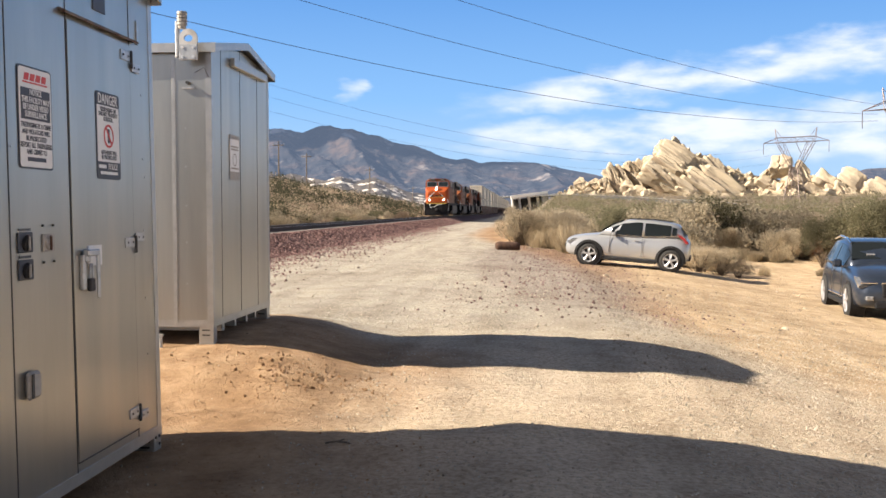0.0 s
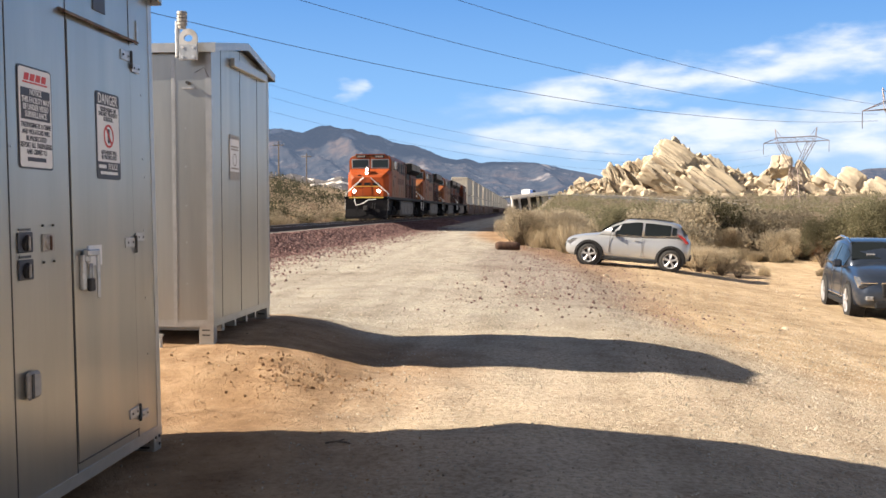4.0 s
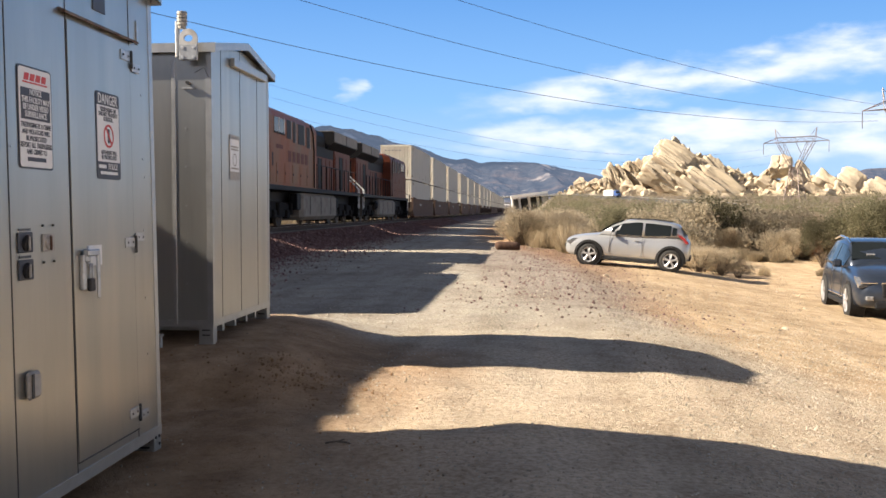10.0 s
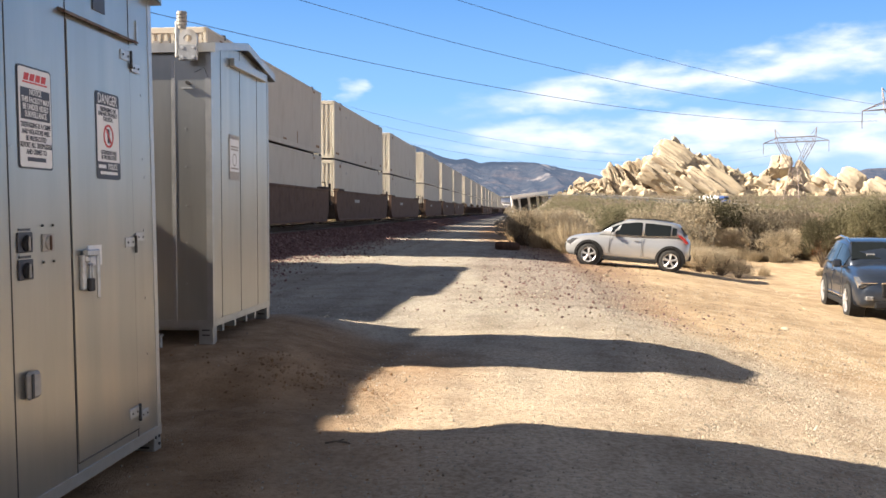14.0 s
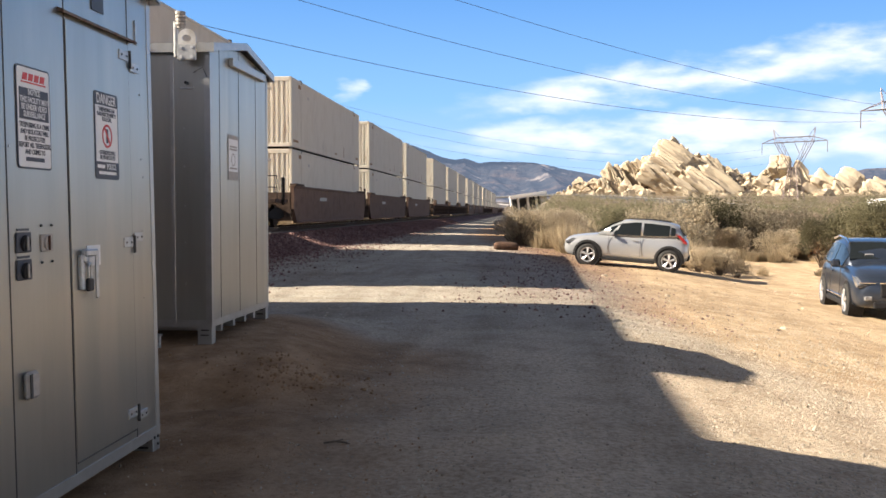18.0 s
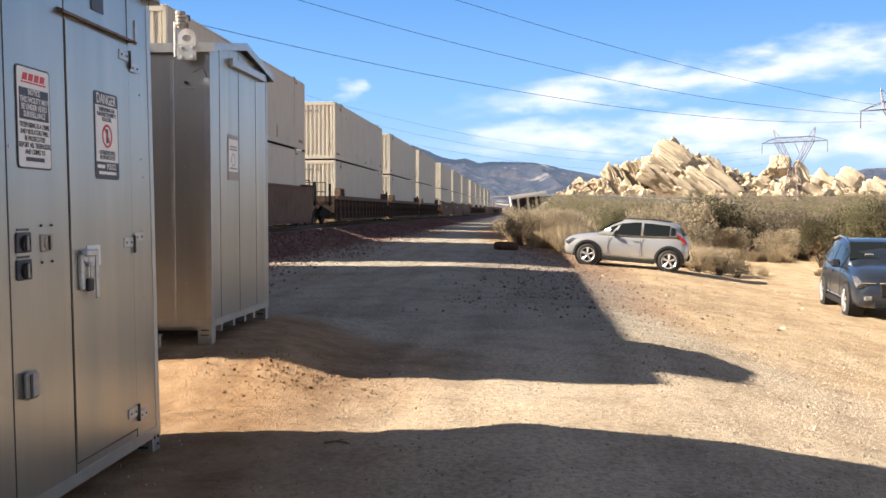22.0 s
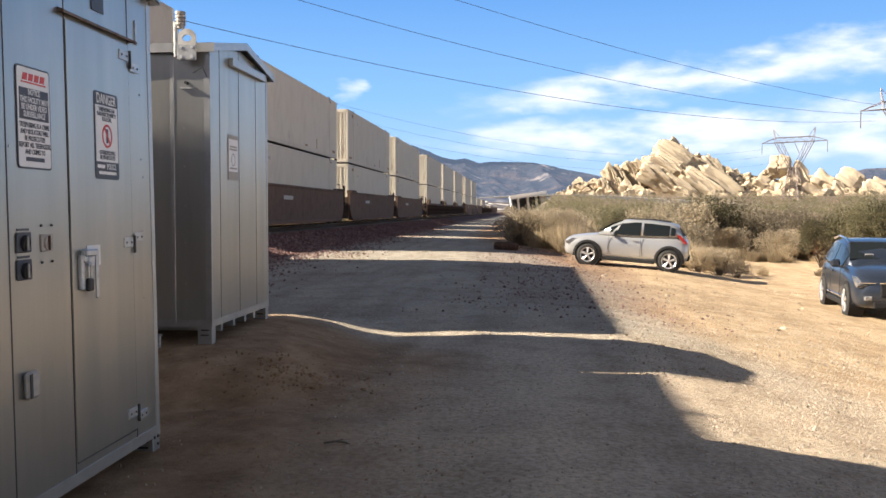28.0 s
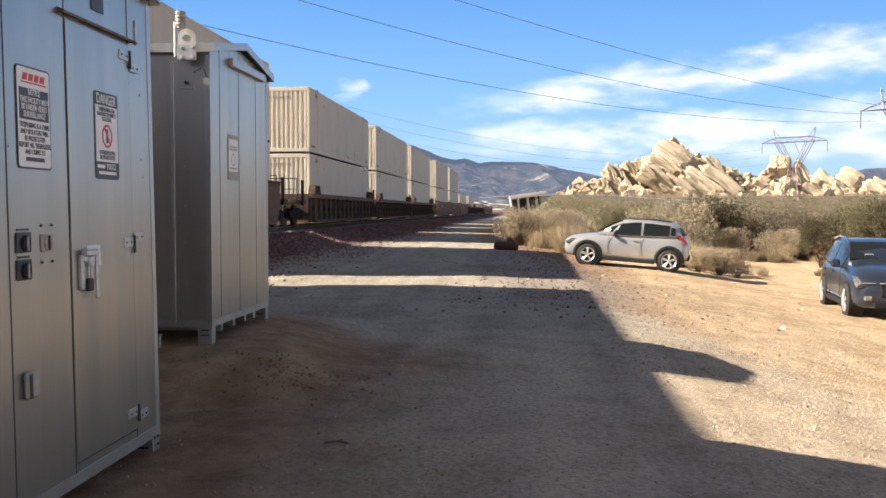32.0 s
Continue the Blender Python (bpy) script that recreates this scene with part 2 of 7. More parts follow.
def ground_material():
    m = bpy.data.materials.new("desert_ground")
    m.use_nodes = True
    nt = m.node_tree
    N, L = nt.nodes.new, nt.links.new
    bsdf = nt.nodes["Principled BSDF"]
    co = N("ShaderNodeTexCoord")

    def noise_node(scale, detail=8, rough=0.6):
        n = N("ShaderNodeTexNoise")
        n.inputs["Scale"].default_value, n.inputs["Detail"].default_value, n.inputs["Roughness"].default_value = scale, detail, rough
        L(co.outputs["Object"], n.inputs[0])
        return n.outputs[0]

    def ramp(src, stops):
        r = N("ShaderNodeValToRGB")
        el = r.color_ramp.elements
        for i, (p, c) in enumerate(stops):
            e = el[i] if i < 2 else el.new(p)
            e.position, e.color = p, (*c, 1)
        L(src, r.inputs[0])
        return r.outputs[0]

    def mix(f, a, b, mode="MIX"):
        x = N("ShaderNodeMix")
        x.data_type, x.blend_type = "RGBA", mode
        if isinstance(f, float):
            x.inputs[0].default_value = f
        else:
            L(f, x.inputs[0])
        L(a, x.inputs[6])
        L(b, x.inputs[7])
        return x.outputs[2]

    def attr(name):
        a = N("ShaderNodeAttribute")
        a.attribute_name = name
        return a.outputs["Fac"]

    big, mid, fine = noise_node(0.35), noise_node(3.0), noise_node(26.0, 6, 0.7)
    dirt = ramp(mid, [(0.3, (0.26, 0.16, 0.087)), (0.5, (0.37, 0.24, 0.138)), (0.7, (0.47, 0.325, 0.2))])
    stone = ramp(fine, [(0.3, (0.275, 0.245, 0.20)), (0.5, (0.39, 0.355, 0.298)), (0.72, (0.51, 0.47, 0.405))])
    red = ramp(fine, [(0.3, (0.045, 0.025, 0.025)), (0.5, (0.12, 0.068, 0.065)), (0.72, (0.24, 0.155, 0.145))])
    scr = ramp(mid, [(0.3, (0.10, 0.083, 0.062)), (0.5, (0.165, 0.138, 0.105)), (0.7, (0.25, 0.21, 0.16))])
    grit = ramp(fine, [(0.25, (0.55, 0.55, 0.55)), (0.5, (1, 1, 1)), (0.8, (1.15, 1.13, 1.1))])
    pale = ramp(mid, [(0.3, (0.42, 0.305, 0.185)), (0.5, (0.52, 0.395, 0.255)), (0.7, (0.61, 0.48, 0.33))])
    col = mix(attr("sand"), dirt, pale)
    trod = ramp(fine, [(0.3, (0.375, 0.295, 0.205)), (0.5, (0.52, 0.425, 0.315)), (0.72, (0.64, 0.55, 0.43))])
    col = mix(attr("gravel"), col, mix(attr("sandy"), stone, trod))
    col = mix(attr("ballast"), col, red)
    col = mix(attr("scrub"), col, scr)
    col = mix(0.55, col, grit, "MULTIPLY")
    patches = ramp(big, [(0.33, (0.74, 0.71, 0.68)), (0.52, (1, 1, 1)), (0.7, (1.06, 1.05, 1.02))])
    col = mix(0.8, col, patches, "MULTIPLY")
    blotch = ramp(noise_node(1.7, 7, 0.65), [(0.34, (0.70, 0.66, 0.62)), (0.5, (1, 1, 1)), (0.68, (1.08, 1.07, 1.05))])
    col = mix(0.7, col, blotch, "MULTIPLY")
    mp = N("ShaderNodeMapping")
    mp.inputs["Scale"].default_value = (1.0, 0.07, 1.0)
    mp.inputs["Rotation"].default_value = (0, 0, radians(7))
    L(co.outputs["Object"], mp.inputs[0])
    tr = N("ShaderNodeTexNoise")
    tr.inputs["Scale"].default_value, tr.inputs["Detail"].default_value = 1.9, 5
    L(mp.outputs[0], tr.inputs[0])
    streak = ramp(tr.outputs[0], [(0.36, (0.84, 0.82, 0.79)), (0.5, (1, 1, 1)), (0.62, (1.07, 1.06, 1.05))])
    col = mix(0.85, col, streak, "MULTIPLY")
    L(col, bsdf.inputs["Base Color"])
    bsdf.inputs["Roughness"].default_value = 0.95
    bsdf.inputs["Specular IOR Level"].default_value = 0.2
    rough_grain = noise_node(70.0, 4, 0.75)
    lumps = noise_node(7.0, 6, 0.6)
    add = N("ShaderNodeMath")
    add.operation = "MULTIPLY_ADD"
    L(lumps, add.inputs[0])
    add.inputs[1].default_value = 2.2
    L(rough_grain, add.inputs[2])
    bp = N("ShaderNodeBump")
    bp.inputs["Strength"].default_value, bp.inputs["Distance"].default_value = 0.8, 0.024
    L(add.outputs[0], bp.inputs["Height"])
    L(bp.outputs[0], bsdf.inputs["Normal"])
    return m


build_ground()
# ---- track ----
RAIL_STEEL = surface("rail_steel", [(0.05, 0.035, 0.028), (0.10, 0.065, 0.045)], scale=20, rough=0.75, metal=0.3)
RAIL_TOP = surface("polished_railhead", [(0.45, 0.44, 0.42), (0.55, 0.54, 0.52)], scale=20, rough=0.28, metal=0.95)
CONCRETE = surface("tie_concrete", [(0.20, 0.18, 0.16), (0.32, 0.29, 0.26)], scale=9, rough=0.9, bump=0.3)


def build_track():
    track = thing("railway_track", pose(TRACK_X, 0, RAIL_Z), "rust-sided steel rails on concrete ties in red ballast", "railway track", kind="structure")
    for sx in (-0.75, 0.75):
        bm = bmesh.new()
        prism(bm, [(sx - 0.07, -0.17), (sx + 0.07, -0.17), (sx + 0.065, -0.155), (sx + 0.01, -0.14), (sx + 0.01, -0.045), (sx + 0.036, -0.035),
                   (sx + 0.036, -0.004), (sx - 0.036, -0.004), (sx - 0.036, -0.035), (sx - 0.01, -0.045), (sx - 0.01, -0.14), (sx - 0.065, -0.155)], "y", -500, 620)
        rail = part("rail", bm, RAIL_STEEL, track)
        part("railhead", boxed(sx - 0.034, sx + 0.034, -500, 620, -0.004, 0.0), RAIL_TOP, rail, "polished running surface")
    bm = boxed(-1.28, 1.28, -0.12, 0.12, -0.30, -0.175, 0.02)
    tie = part("tie", bm, CONCRETE, track)
    tie.matrix_basis = pose(0, -6.0, 0)
    for i in range(1, 170):
        again(tie, "tie", pose(0, -6.0 + 0.61 * i, 0), track)


build_track()
# ---- equipment huts ----
SIGN_WHITE = surface("sign_white", [(0.74, 0.74, 0.73), (0.80, 0.80, 0.79)], scale=10, rough=0.45)
SIGN_DARK = surface("sign_dark", [(0.035, 0.04, 0.055), (0.05, 0.055, 0.07)], scale=10, rough=0.5)
SIGN_RED = surface("sign_red", [(0.55, 0.04, 0.035), (0.62, 0.06, 0.05)], scale=10, rough=0.5)
RUST = surface("rusty_drip_rail", [(0.10, 0.075, 0.06), (0.20, 0.165, 0.14)], scale=14, rough=0.8, metal=0.3, second=(0.10, 0.045, 0.025), second_scale=8)
LENS_GREY = surface("weathered_grey_plastic", [(0.30, 0.28, 0.25), (0.42, 0.39, 0.35)], scale=25, rough=0.6)


PLATE_STEEL = surface("plate_steel", [(0.58, 0.57, 0.55), (0.68, 0.67, 0.65)], scale=20, rough=0.5, metal=0.6, second=(0.45, 0.42, 0.38), second_scale=6)
WASHER = surface("zinc_bolt", [(0.66, 0.66, 0.65), (0.74, 0.74, 0.73)], scale=20, rough=0.4, metal=0.7)


def lettering(text, size, material, parent, m, name="lettering", align="CENTER", squeeze=1.0):
    cu = bpy.data.curves.new(name, "FONT")
    cu.body, cu.size, cu.align_x, cu.align_y, cu.extrude, cu.offset = text, size, align, "CENTER", 0.0006, 0.0006
    cu.resolution_u = 2
    tmp = bpy.data.objects.new(name, cu)
    scene.collection.objects.link(tmp)
    dg = bpy.context.evaluated_depsgraph_get()
    me = bpy.data.meshes.new_from_object(tmp.evaluated_get(dg))
    bpy.data.objects.remove(tmp)
    me.materials.clear()
    me.materials.append(material)
    me.transform(Matrix.Diagonal((squeeze, 1, 1, 1)))
    ob = new(name, me)
    ob.parent = parent
    ob.matrix_basis = m
    return ob


def rounded(bm, w, h, r, z0, z1, cx=0.0, cy=0.0):
    pts = []
    for sx, sy, a0 in ((1, 1, 0), (-1, 1, 90), (-1, -1, 180), (1, -1, 270)):
        for k in range(4):
            a = radians(a0 + 30 * k)
            pts.append((cx + sx * (w / 2 - r) + r * math.cos(a), cy + sy * (h / 2 - r) + r * math.sin(a)))
    prism(bm, pts, "z", z0, z1)


def ring(bm, r0, r1, z0, z1, n=28, cx=0.0, cy=0.0):
    loops = []
    for r, z in ((r0, z0), (r0, z1), (r1, z1), (r1, z0)):
        loops.append([bm.verts.new((cx + r * math.cos(2 * math.pi * i / n), cy + r * math.sin(2 * math.pi * i / n), z)) for i in range(n)])
    for k in range(4):
        a, b = loops[k], loops[(k + 1) % 4]
        for i in range(n):
            bm.faces.new((a[i], a[(i + 1) % n], b[(i + 1) % n], b[i]))
    bmesh.ops.recalc_face_normals(bm, faces=bm.faces)


def wall_plane(x, y, z):
    """Pose of a sheet on a wall that faces the road: its x runs along the track, its y up, its z out of the wall."""
    m = Matrix(((0, 0, 1, x), (1, 0, 0, y), (0, 1, 0, z), (0, 0, 0, 1)))
    return m


def notice_sign(m, w, h):
    s = thing("notice_sign", m, "white surveillance notice sign with dark text panel, on a hut wall", "sign")
    bm = bmesh.new()
    rounded(bm, w, h, 0.02, 0.0, 0.002)
    part("border", bm, SIGN_DARK, s)
    bm = bmesh.new()
    rounded(bm, w - 0.016, h - 0.016, 0.016, 0.002, 0.0032)
    part("panel", bm, SIGN_WHITE, s)
    bm = bmesh.new()
    y = h * 0.395
    for i in range(4):
        x0 = -w * 0.33 + i * w * 0.17
        prism(bm, [(x0, y - h * 0.035), (x0 + w * 0.13, y - h * 0.035), (x0 + w * 0.16, y + h * 0.035), (x0 + w * 0.03, y + h * 0.035)], "z", 0.0032, 0.0044)
    box(bm, -w * 0.36, w * 0.36, y - h * 0.062, y - h * 0.047, 0.0032, 0.0044)
    part("emblem", bm, SIGN_RED, s, "red slanted emblem blocks")
    part("text_panel", boxed(-w * 0.43, w * 0.43, -h * 0.02, h * 0.285, 0.0032, 0.0042), SIGN_DARK, s)
    for text, fy, fs in (("NOTICE", 0.247, 0.036), ("THIS FACILITY MAY", 0.17, 0.036), ("BE UNDER VIDEO", 0.10, 0.036), ("SURVEILLANCE", 0.03, 0.036)):
        lettering(text, fs, SIGN_WHITE, s, pose(0, h * fy, 0.0048), squeeze=0.78)
    for text, fy in (("TRESPASSING IS A CRIME", -0.075), ("AND VIOLATORS WILL", -0.14), ("BE PROSECUTED", -0.205), ("REPORT ALL TRESPASSERS", -0.27), ("AND CRIMES TO", -0.335)):
        lettering(text, 0.031, SIGN_DARK, s, pose(0, h * fy, 0.0038), squeeze=0.76)
    part("text_bar", boxed(-w * 0.27, w * 0.27, -h * 0.425, -h * 0.385, 0.0032, 0.0042), SIGN_DARK, s)
    return s


def danger_sign(m, w, h):
    s = thing("danger_sign", m, "white and black danger sign with red ring on a door", "sign")
    bm = bmesh.new()
    rounded(bm, w, h, 0.02, 0.0, 0.002)
    part("border", bm, SIGN_DARK, s)
    part("panel", boxed(-w * 0.46, w * 0.46, -h * 0.30, h * 0.345, 0.002, 0.0032), SIGN_WHITE, s)
    lettering("DANGER", 0.072, SIGN_WHITE, s, pose(0, h * 0.415, 0.0028), squeeze=0.80)
    for text, fy in (("TRESPASSING ON", 0.30), ("RAILWAY PROPERTY", 0.245), ("IS ILLEGAL", 0.19), ("OFFENDERS WILL", -0.195), ("BE PROSECUTED", -0.25)):
        lettering(text, 0.03, SIGN_DARK, s, pose(0, h * fy, 0.0038), squeeze=0.80)
    bm = bmesh.new()
    ring(bm, 0.048, 0.060, 0.0032, 0.0044)
    part("prohibition_ring", bm, SIGN_RED, s)
    bm = bmesh.new()
    box(bm, -0.007, 0.007, -0.052, 0.052, 0.0046, 0.0052)
    bmesh.ops.rotate(bm, verts=bm.verts, matrix=Matrix.Rotation(radians(38), 3, "Z"))
    part("slash", bm, SIGN_RED, s)
    part("bar", boxed(-0.012, 0.012, -0.036, 0.036, 0.0032, 0.0042), SIGN_DARK, s)
    lettering("POLICE", 0.042, SIGN_WHITE, s, pose(w * 0.16, -h * 0.355, 0.0028), squeeze=0.80)
    part("text_bar", boxed(-w * 0.42, -w * 0.12, -h * 0.375, -h * 0.335, 0.002, 0.003), SIGN_WHITE, s)
    part("text_bar", boxed(-w * 0.36, w * 0.36, -h * 0.445, -h * 0.41, 0.002, 0.003), SIGN_WHITE, s)
    return s


def hinge(parent, y, z, x, drop):
    h = part("hinge", boxed(x, x + 0.006, y - 0.13, y - 0.010, z - 0.026, z + 0.026, 0.002), STEEL, parent, "steel leaf hinge")
    part("hinge_leaf", boxed(x, x + 0.006, y + 0.010, y + 0.125, z + drop - 0.024, z + drop + 0.024, 0.002), STEEL, h)
    bm = bmesh.new()
    tube(bm, (x + 0.008, y, z - 0.06), (x + 0.008, y, z + 0.035), 0.008, n=8)
    part("pin", bm, DARK_STEEL, h)
    for dy, dz in ((-0.105, 0.0), (-0.04, 0.0), (0.04, drop), (0.10, drop)):
        bm = bmesh.new()
        tube(bm, (x + 0.008, y + dy, z + dz), (x + 0.011, y + dy, z + dz), 0.006, n=6)
        part("bolt", bm, DARK_STEEL, h)


def hut(name, x1, depth, y0, y1, z_foot, z_body, z_eave, z_ridge, seams_side, seams_front, label, oh=0.13):
    """A sheet-aluminium hut whose gable end faces the road; local origin on the ground at the road-side near corner."""
    h = thing(name, pose(x1, y0, z_foot), label, "equipment hut", "railway equipment huts")
    L = y1 - y0
    b, e, r = z_body - z_foot, z_eave - z_foot, z_ridge - z_foot
    bm = bmesh.new()
    prism(bm, [(0, b), (L, b), (L, e), (L / 2, r - 0.05), (0, e)], "x", -depth, 0)
    part("wall_shell", bm, ALU, h)
    # panel seams as thin raised laps with a dark joint
    for s in seams_front:
        part("seam", boxed(-0.001, 0.002, s - 0.0035, s + 0.0035, b, e - 0.02 + (r - e) * (1 - abs(s - L / 2) / (L / 2)) * 0.8), SEAM, h)
    for s in seams_side:
        part("lap_strip", boxed(s - 0.016, s + 0.016, -0.005, 0.001, b + 0.02, e - 0.11, 0.002), ALU_TRIM, h)
    # corner posts
    for cy in (0, L):
        part("corner_post", boxed(-0.05, 0.003, cy - 0.003 if cy == 0 else cy - 0.05, cy + 0.05 if cy == 0 else cy + 0.003, b, e - 0.02), ALU_TRIM, h)
    # base beams and feet
    part("base_beam", boxed(-depth, 0.004, -0.004, L + 0.004, b - 0.004, b + 0.055), ALU_TRIM, h)
    for fx in (-0.13, -depth):
        for fy in (0.0, L - 0.10):
            f = part("foot", boxed(fx, fx + 0.13, fy, fy + 0.10, -0.12, b, 0.004), ALU_TRIM, h)
            for k in (0.35, 0.7):
                part("slot", boxed(fx + 0.03, fx + 0.10, fy - 0.002, fy + 0.001, b * k, b * k + 0.012), SEAM, f)
    for k in (0.25, 0.45, 0.65, 0.82) if b > 0.11 else ():
        part("floor_joist", boxed(-depth + 0.05, -0.06, L * k - 0.03, L * k + 0.03, b - 0.09, b - 0.004), ALU_TRIM, h)
    # roof: two slopes with a folded edge
    slope = (r - e) / (L / 2)
    for k, (ya, za, yb, zb) in enumerate(((-oh, e - oh * slope, L / 2, r), (L / 2, r, L + oh, e - oh * slope))):
        bm = bmesh.new()
        prism(bm, [(ya, za), (yb, zb), (yb, zb + 0.03), (ya, za + 0.03)], "x", -depth - 0.05, 0.05)
        part("roof_panel", bm, ALU_TRIM, h)
        bm = bmesh.new()
        prism(bm, [(ya, za - 0.035), (yb, zb - 0.035), (yb, zb + 0.034), (ya, za + 0.034)], "x", 0.05, 0.062)
        part("verge_trim", bm, ALU_TRIM, h)
    for ya in (-oh - 0.012, L + oh):
        part("eave_fascia", boxed(-depth - 0.05, 0.062, ya, ya + 0.012, e - oh * slope - 0.045, e - oh * slope + 0.034), ALU_TRIM, h)
    return h


def eye_plate(cx, cz, r, drop, hole, y0, y1, n=32):
    """An upright plate with a round top and a round hole; it reaches drop below the hole's middle."""
    bm = bmesh.new()
    loops = []
    for y in (y0, y1):
        outer, inner = [], []
        for i in range(n):
            a = 2 * math.pi * i / n
            c, s = math.cos(a), math.sin(a)
            k = r if s >= 0 else min(r / max(abs(c), 1e-4), drop / abs(s))
            outer.append(bm.verts.new((cx + k * c, y, cz + k * s)))
            inner.append(bm.verts.new((cx + hole * c * 1.15, y, cz + hole * s * 0.85)))
        loops += [outer, inner]
    fo, fi, bo, bi = loops
    for i in range(n):
        j = (i + 1) % n
        for q in ((fo[i], fo[j], fi[j], fi[i]), (bo[j], bo[i], bi[i], bi[j]), (fo[j], fo[i], bo[i], bo[j]), (fi[i], fi[j], bi[j], bi[i])):
            bm.faces.new(q)
    bmesh.ops.recalc_face_normals(bm, faces=bm.faces)
    return bm


def leaning(x, y, z, yaw, lean):
    """Pose of a hut that is turned a little and leans back: x out of its front, y along it, z up."""
    a, t = radians(yaw), radians(lean)
    along = Vector((math.sin(a), math.cos(a), 0))
    out = Vector((math.cos(a), -math.sin(a), 0))
    up = Vector((0, 0, 1)) * math.cos(t) - out * math.sin(t)
    out = along.cross(up)
    o = Vector((x, y, z))
    return Matrix(((out.x, along.x, up.x, o.x), (out.y, along.y, up.y, o.y), (out.z, along.z, up.z, o.z), (0, 0, 0, 1)))


def near_hut():
    M = leaning(-2.1015, 2.900, 0.090, -0.64, 0.82)
    L = 2.482
    h = hut("signal_hut", 0, 1.9, 0, L, 0, 0.105, 2.645, 2.95, (), (0.876, 1.420, 2.157), "brushed aluminium railway signal hut with a padlocked door and warning signs", 0.01)
    h.matrix_basis = M
    # door leaf
    d = part("door", boxed(0.001, 0.006, 1.428, 2.150, 0.210, 2.31, 0.001), ALU, h, "locked aluminium door leaf")
    for z, dz in ((2.245, -0.05), (1.24, 0.025), (0.31, -0.035)):
        hinge(d, 2.157, z, 0.006, dz)
    bm = bmesh.new()
    tube(bm, (0.006, 1.428, 0.207), (0.006, 2.150, 0.207), 0.004, n=5)
    part("lower_seal", bm, SEAM, d)
    # latch: plate, handle and padlock
    latch = part("latch", boxed(0.006, 0.012, 1.575, 1.725, 1.14, 1.24), SIGN_WHITE, d, "pale backing plate")
    bm = bmesh.new()
    box(bm, 0.006, 0.028, 1.482, 1.515, 1.03, 1.20, 0.004)
    box(bm, 0.012, 0.04, 1.50, 1.545, 1.16, 1.225, 0.008)
    box(bm, 0.03, 0.05, 1.50, 1.625, 1.19, 1.222, 0.006)
    part("latch_case", bm, STEEL, latch)
    bm = bmesh.new()
    box(bm, 0.035, 0.05, 1.60, 1.625, 0.98, 1.21, 0.006)
    part("door_handle", bm, STEEL, latch, "long steel lever handle")
    bm = bmesh.new()
    box(bm, 0.012, 0.034, 1.548, 1.598, 1.018, 1.082, 0.006)
    part("padlock", bm, DARK_STEEL, latch, "small dark padlock")
    bm = bmesh.new()
    pipe(bm, [(0.023, 1.560, 1.08), (0.023, 1.560, 1.135), (0.023, 1.568, 1.15), (0.023, 1.580, 1.15), (0.023, 1.588, 1.135), (0.023, 1.588, 1.08)], 0.006)
    part("shackle", bm, STEEL, latch)
    # drip rail over the door
    bm = bmesh.new()
    prism(bm, [(0.0, 0.0), (0.032, -0.010), (0.032, 0.004), (0.0, 0.018)], "y", 1.36, 2.22)
    dr = part("drip_rail", bm, RUST, h, "rust-stained drip rail")
    dr.matrix_basis = pose(0, 0, 2.335)
    part("vent_plate", boxed(0.001, 0.006, 1.717, 1.855, 2.415, 2.51), SIGN_DARK, h, "small dark plate above the door")
    part("hasp_plate", boxed(0.001, 0.007, 2.258, 2.280, 2.33, 2.465), STEEL, h)
    for z in (1.275, 1.158):
        k = part("socket_box", boxed(0.001, 0.008, 0.927, 1.051, z - 0.044, z + 0.044, 0.004), SIGN_DARK, h, "dark power inlet socket")
        bm = bmesh.new()
        tube(bm, (0.008, 0.989, z - 0.004), (0.020, 0.989, z - 0.006), 0.037, 0.032, n=16)
        part("cap", bm, BLACK, k)
        part("cap_grip", boxed(0.020, 0.028, 0.982, 0.996, z - 0.034, z + 0.026, 0.003), LENS_GREY, k)
        part("name_plate", boxed(0.001, 0.004, 0.94, 1.038, z + 0.050, z + 0.060), SIGN_DARK, k)
    k = part("round_inlet", boxed(0.001, 0.006, 1.138, 1.245, 1.228, 1.306, 0.004), LENS_GREY, h, "faded square inlet plate")
    bm = bmesh.new()
    tube(bm, (0.006, 1.191, 1.267), (0.014, 1.191, 1.267), 0.034, 0.03, n=16)
    part("cap", bm, LENS_GREY, k)
    part("cap_grip", boxed(0.014, 0.022, 1.184, 1.198, 1.235, 1.30, 0.003), RUST, k)
    for dy in (1.145, 1.24):
        for z in (1.345, 1.182):
            bm = bmesh.new()
            tube(bm, (0.001, dy, z), (0.008, dy, z), 0.006, n=6)
            part("stud", bm, DARK_STEEL, h)
    k = part("cable_cover", boxed(0.001, 0.034, 0.945, 1.045, 0.602, 0.722, 0.014), LENS_GREY, h, "grey moulded cable cover")
    part("cover_recess", boxed(0.034, 0.037, 0.952, 0.972, 0.61, 0.714), DARK_STEEL, k)
    # rivets and small fixings
    for y, z in ((2.31, 2.06), (2.31, 1.70), (2.30, 1.30), (2.30, 0.92), (2.31, 0.60), (2.33, 1.60), (0.90, 1.68), (2.42, 2.34)):
        bm = bmesh.new()
        tube(bm, (0.001, y, z), (0.004, y, z), 0.006, n=6)
        part("rivet", bm, STEEL, h)
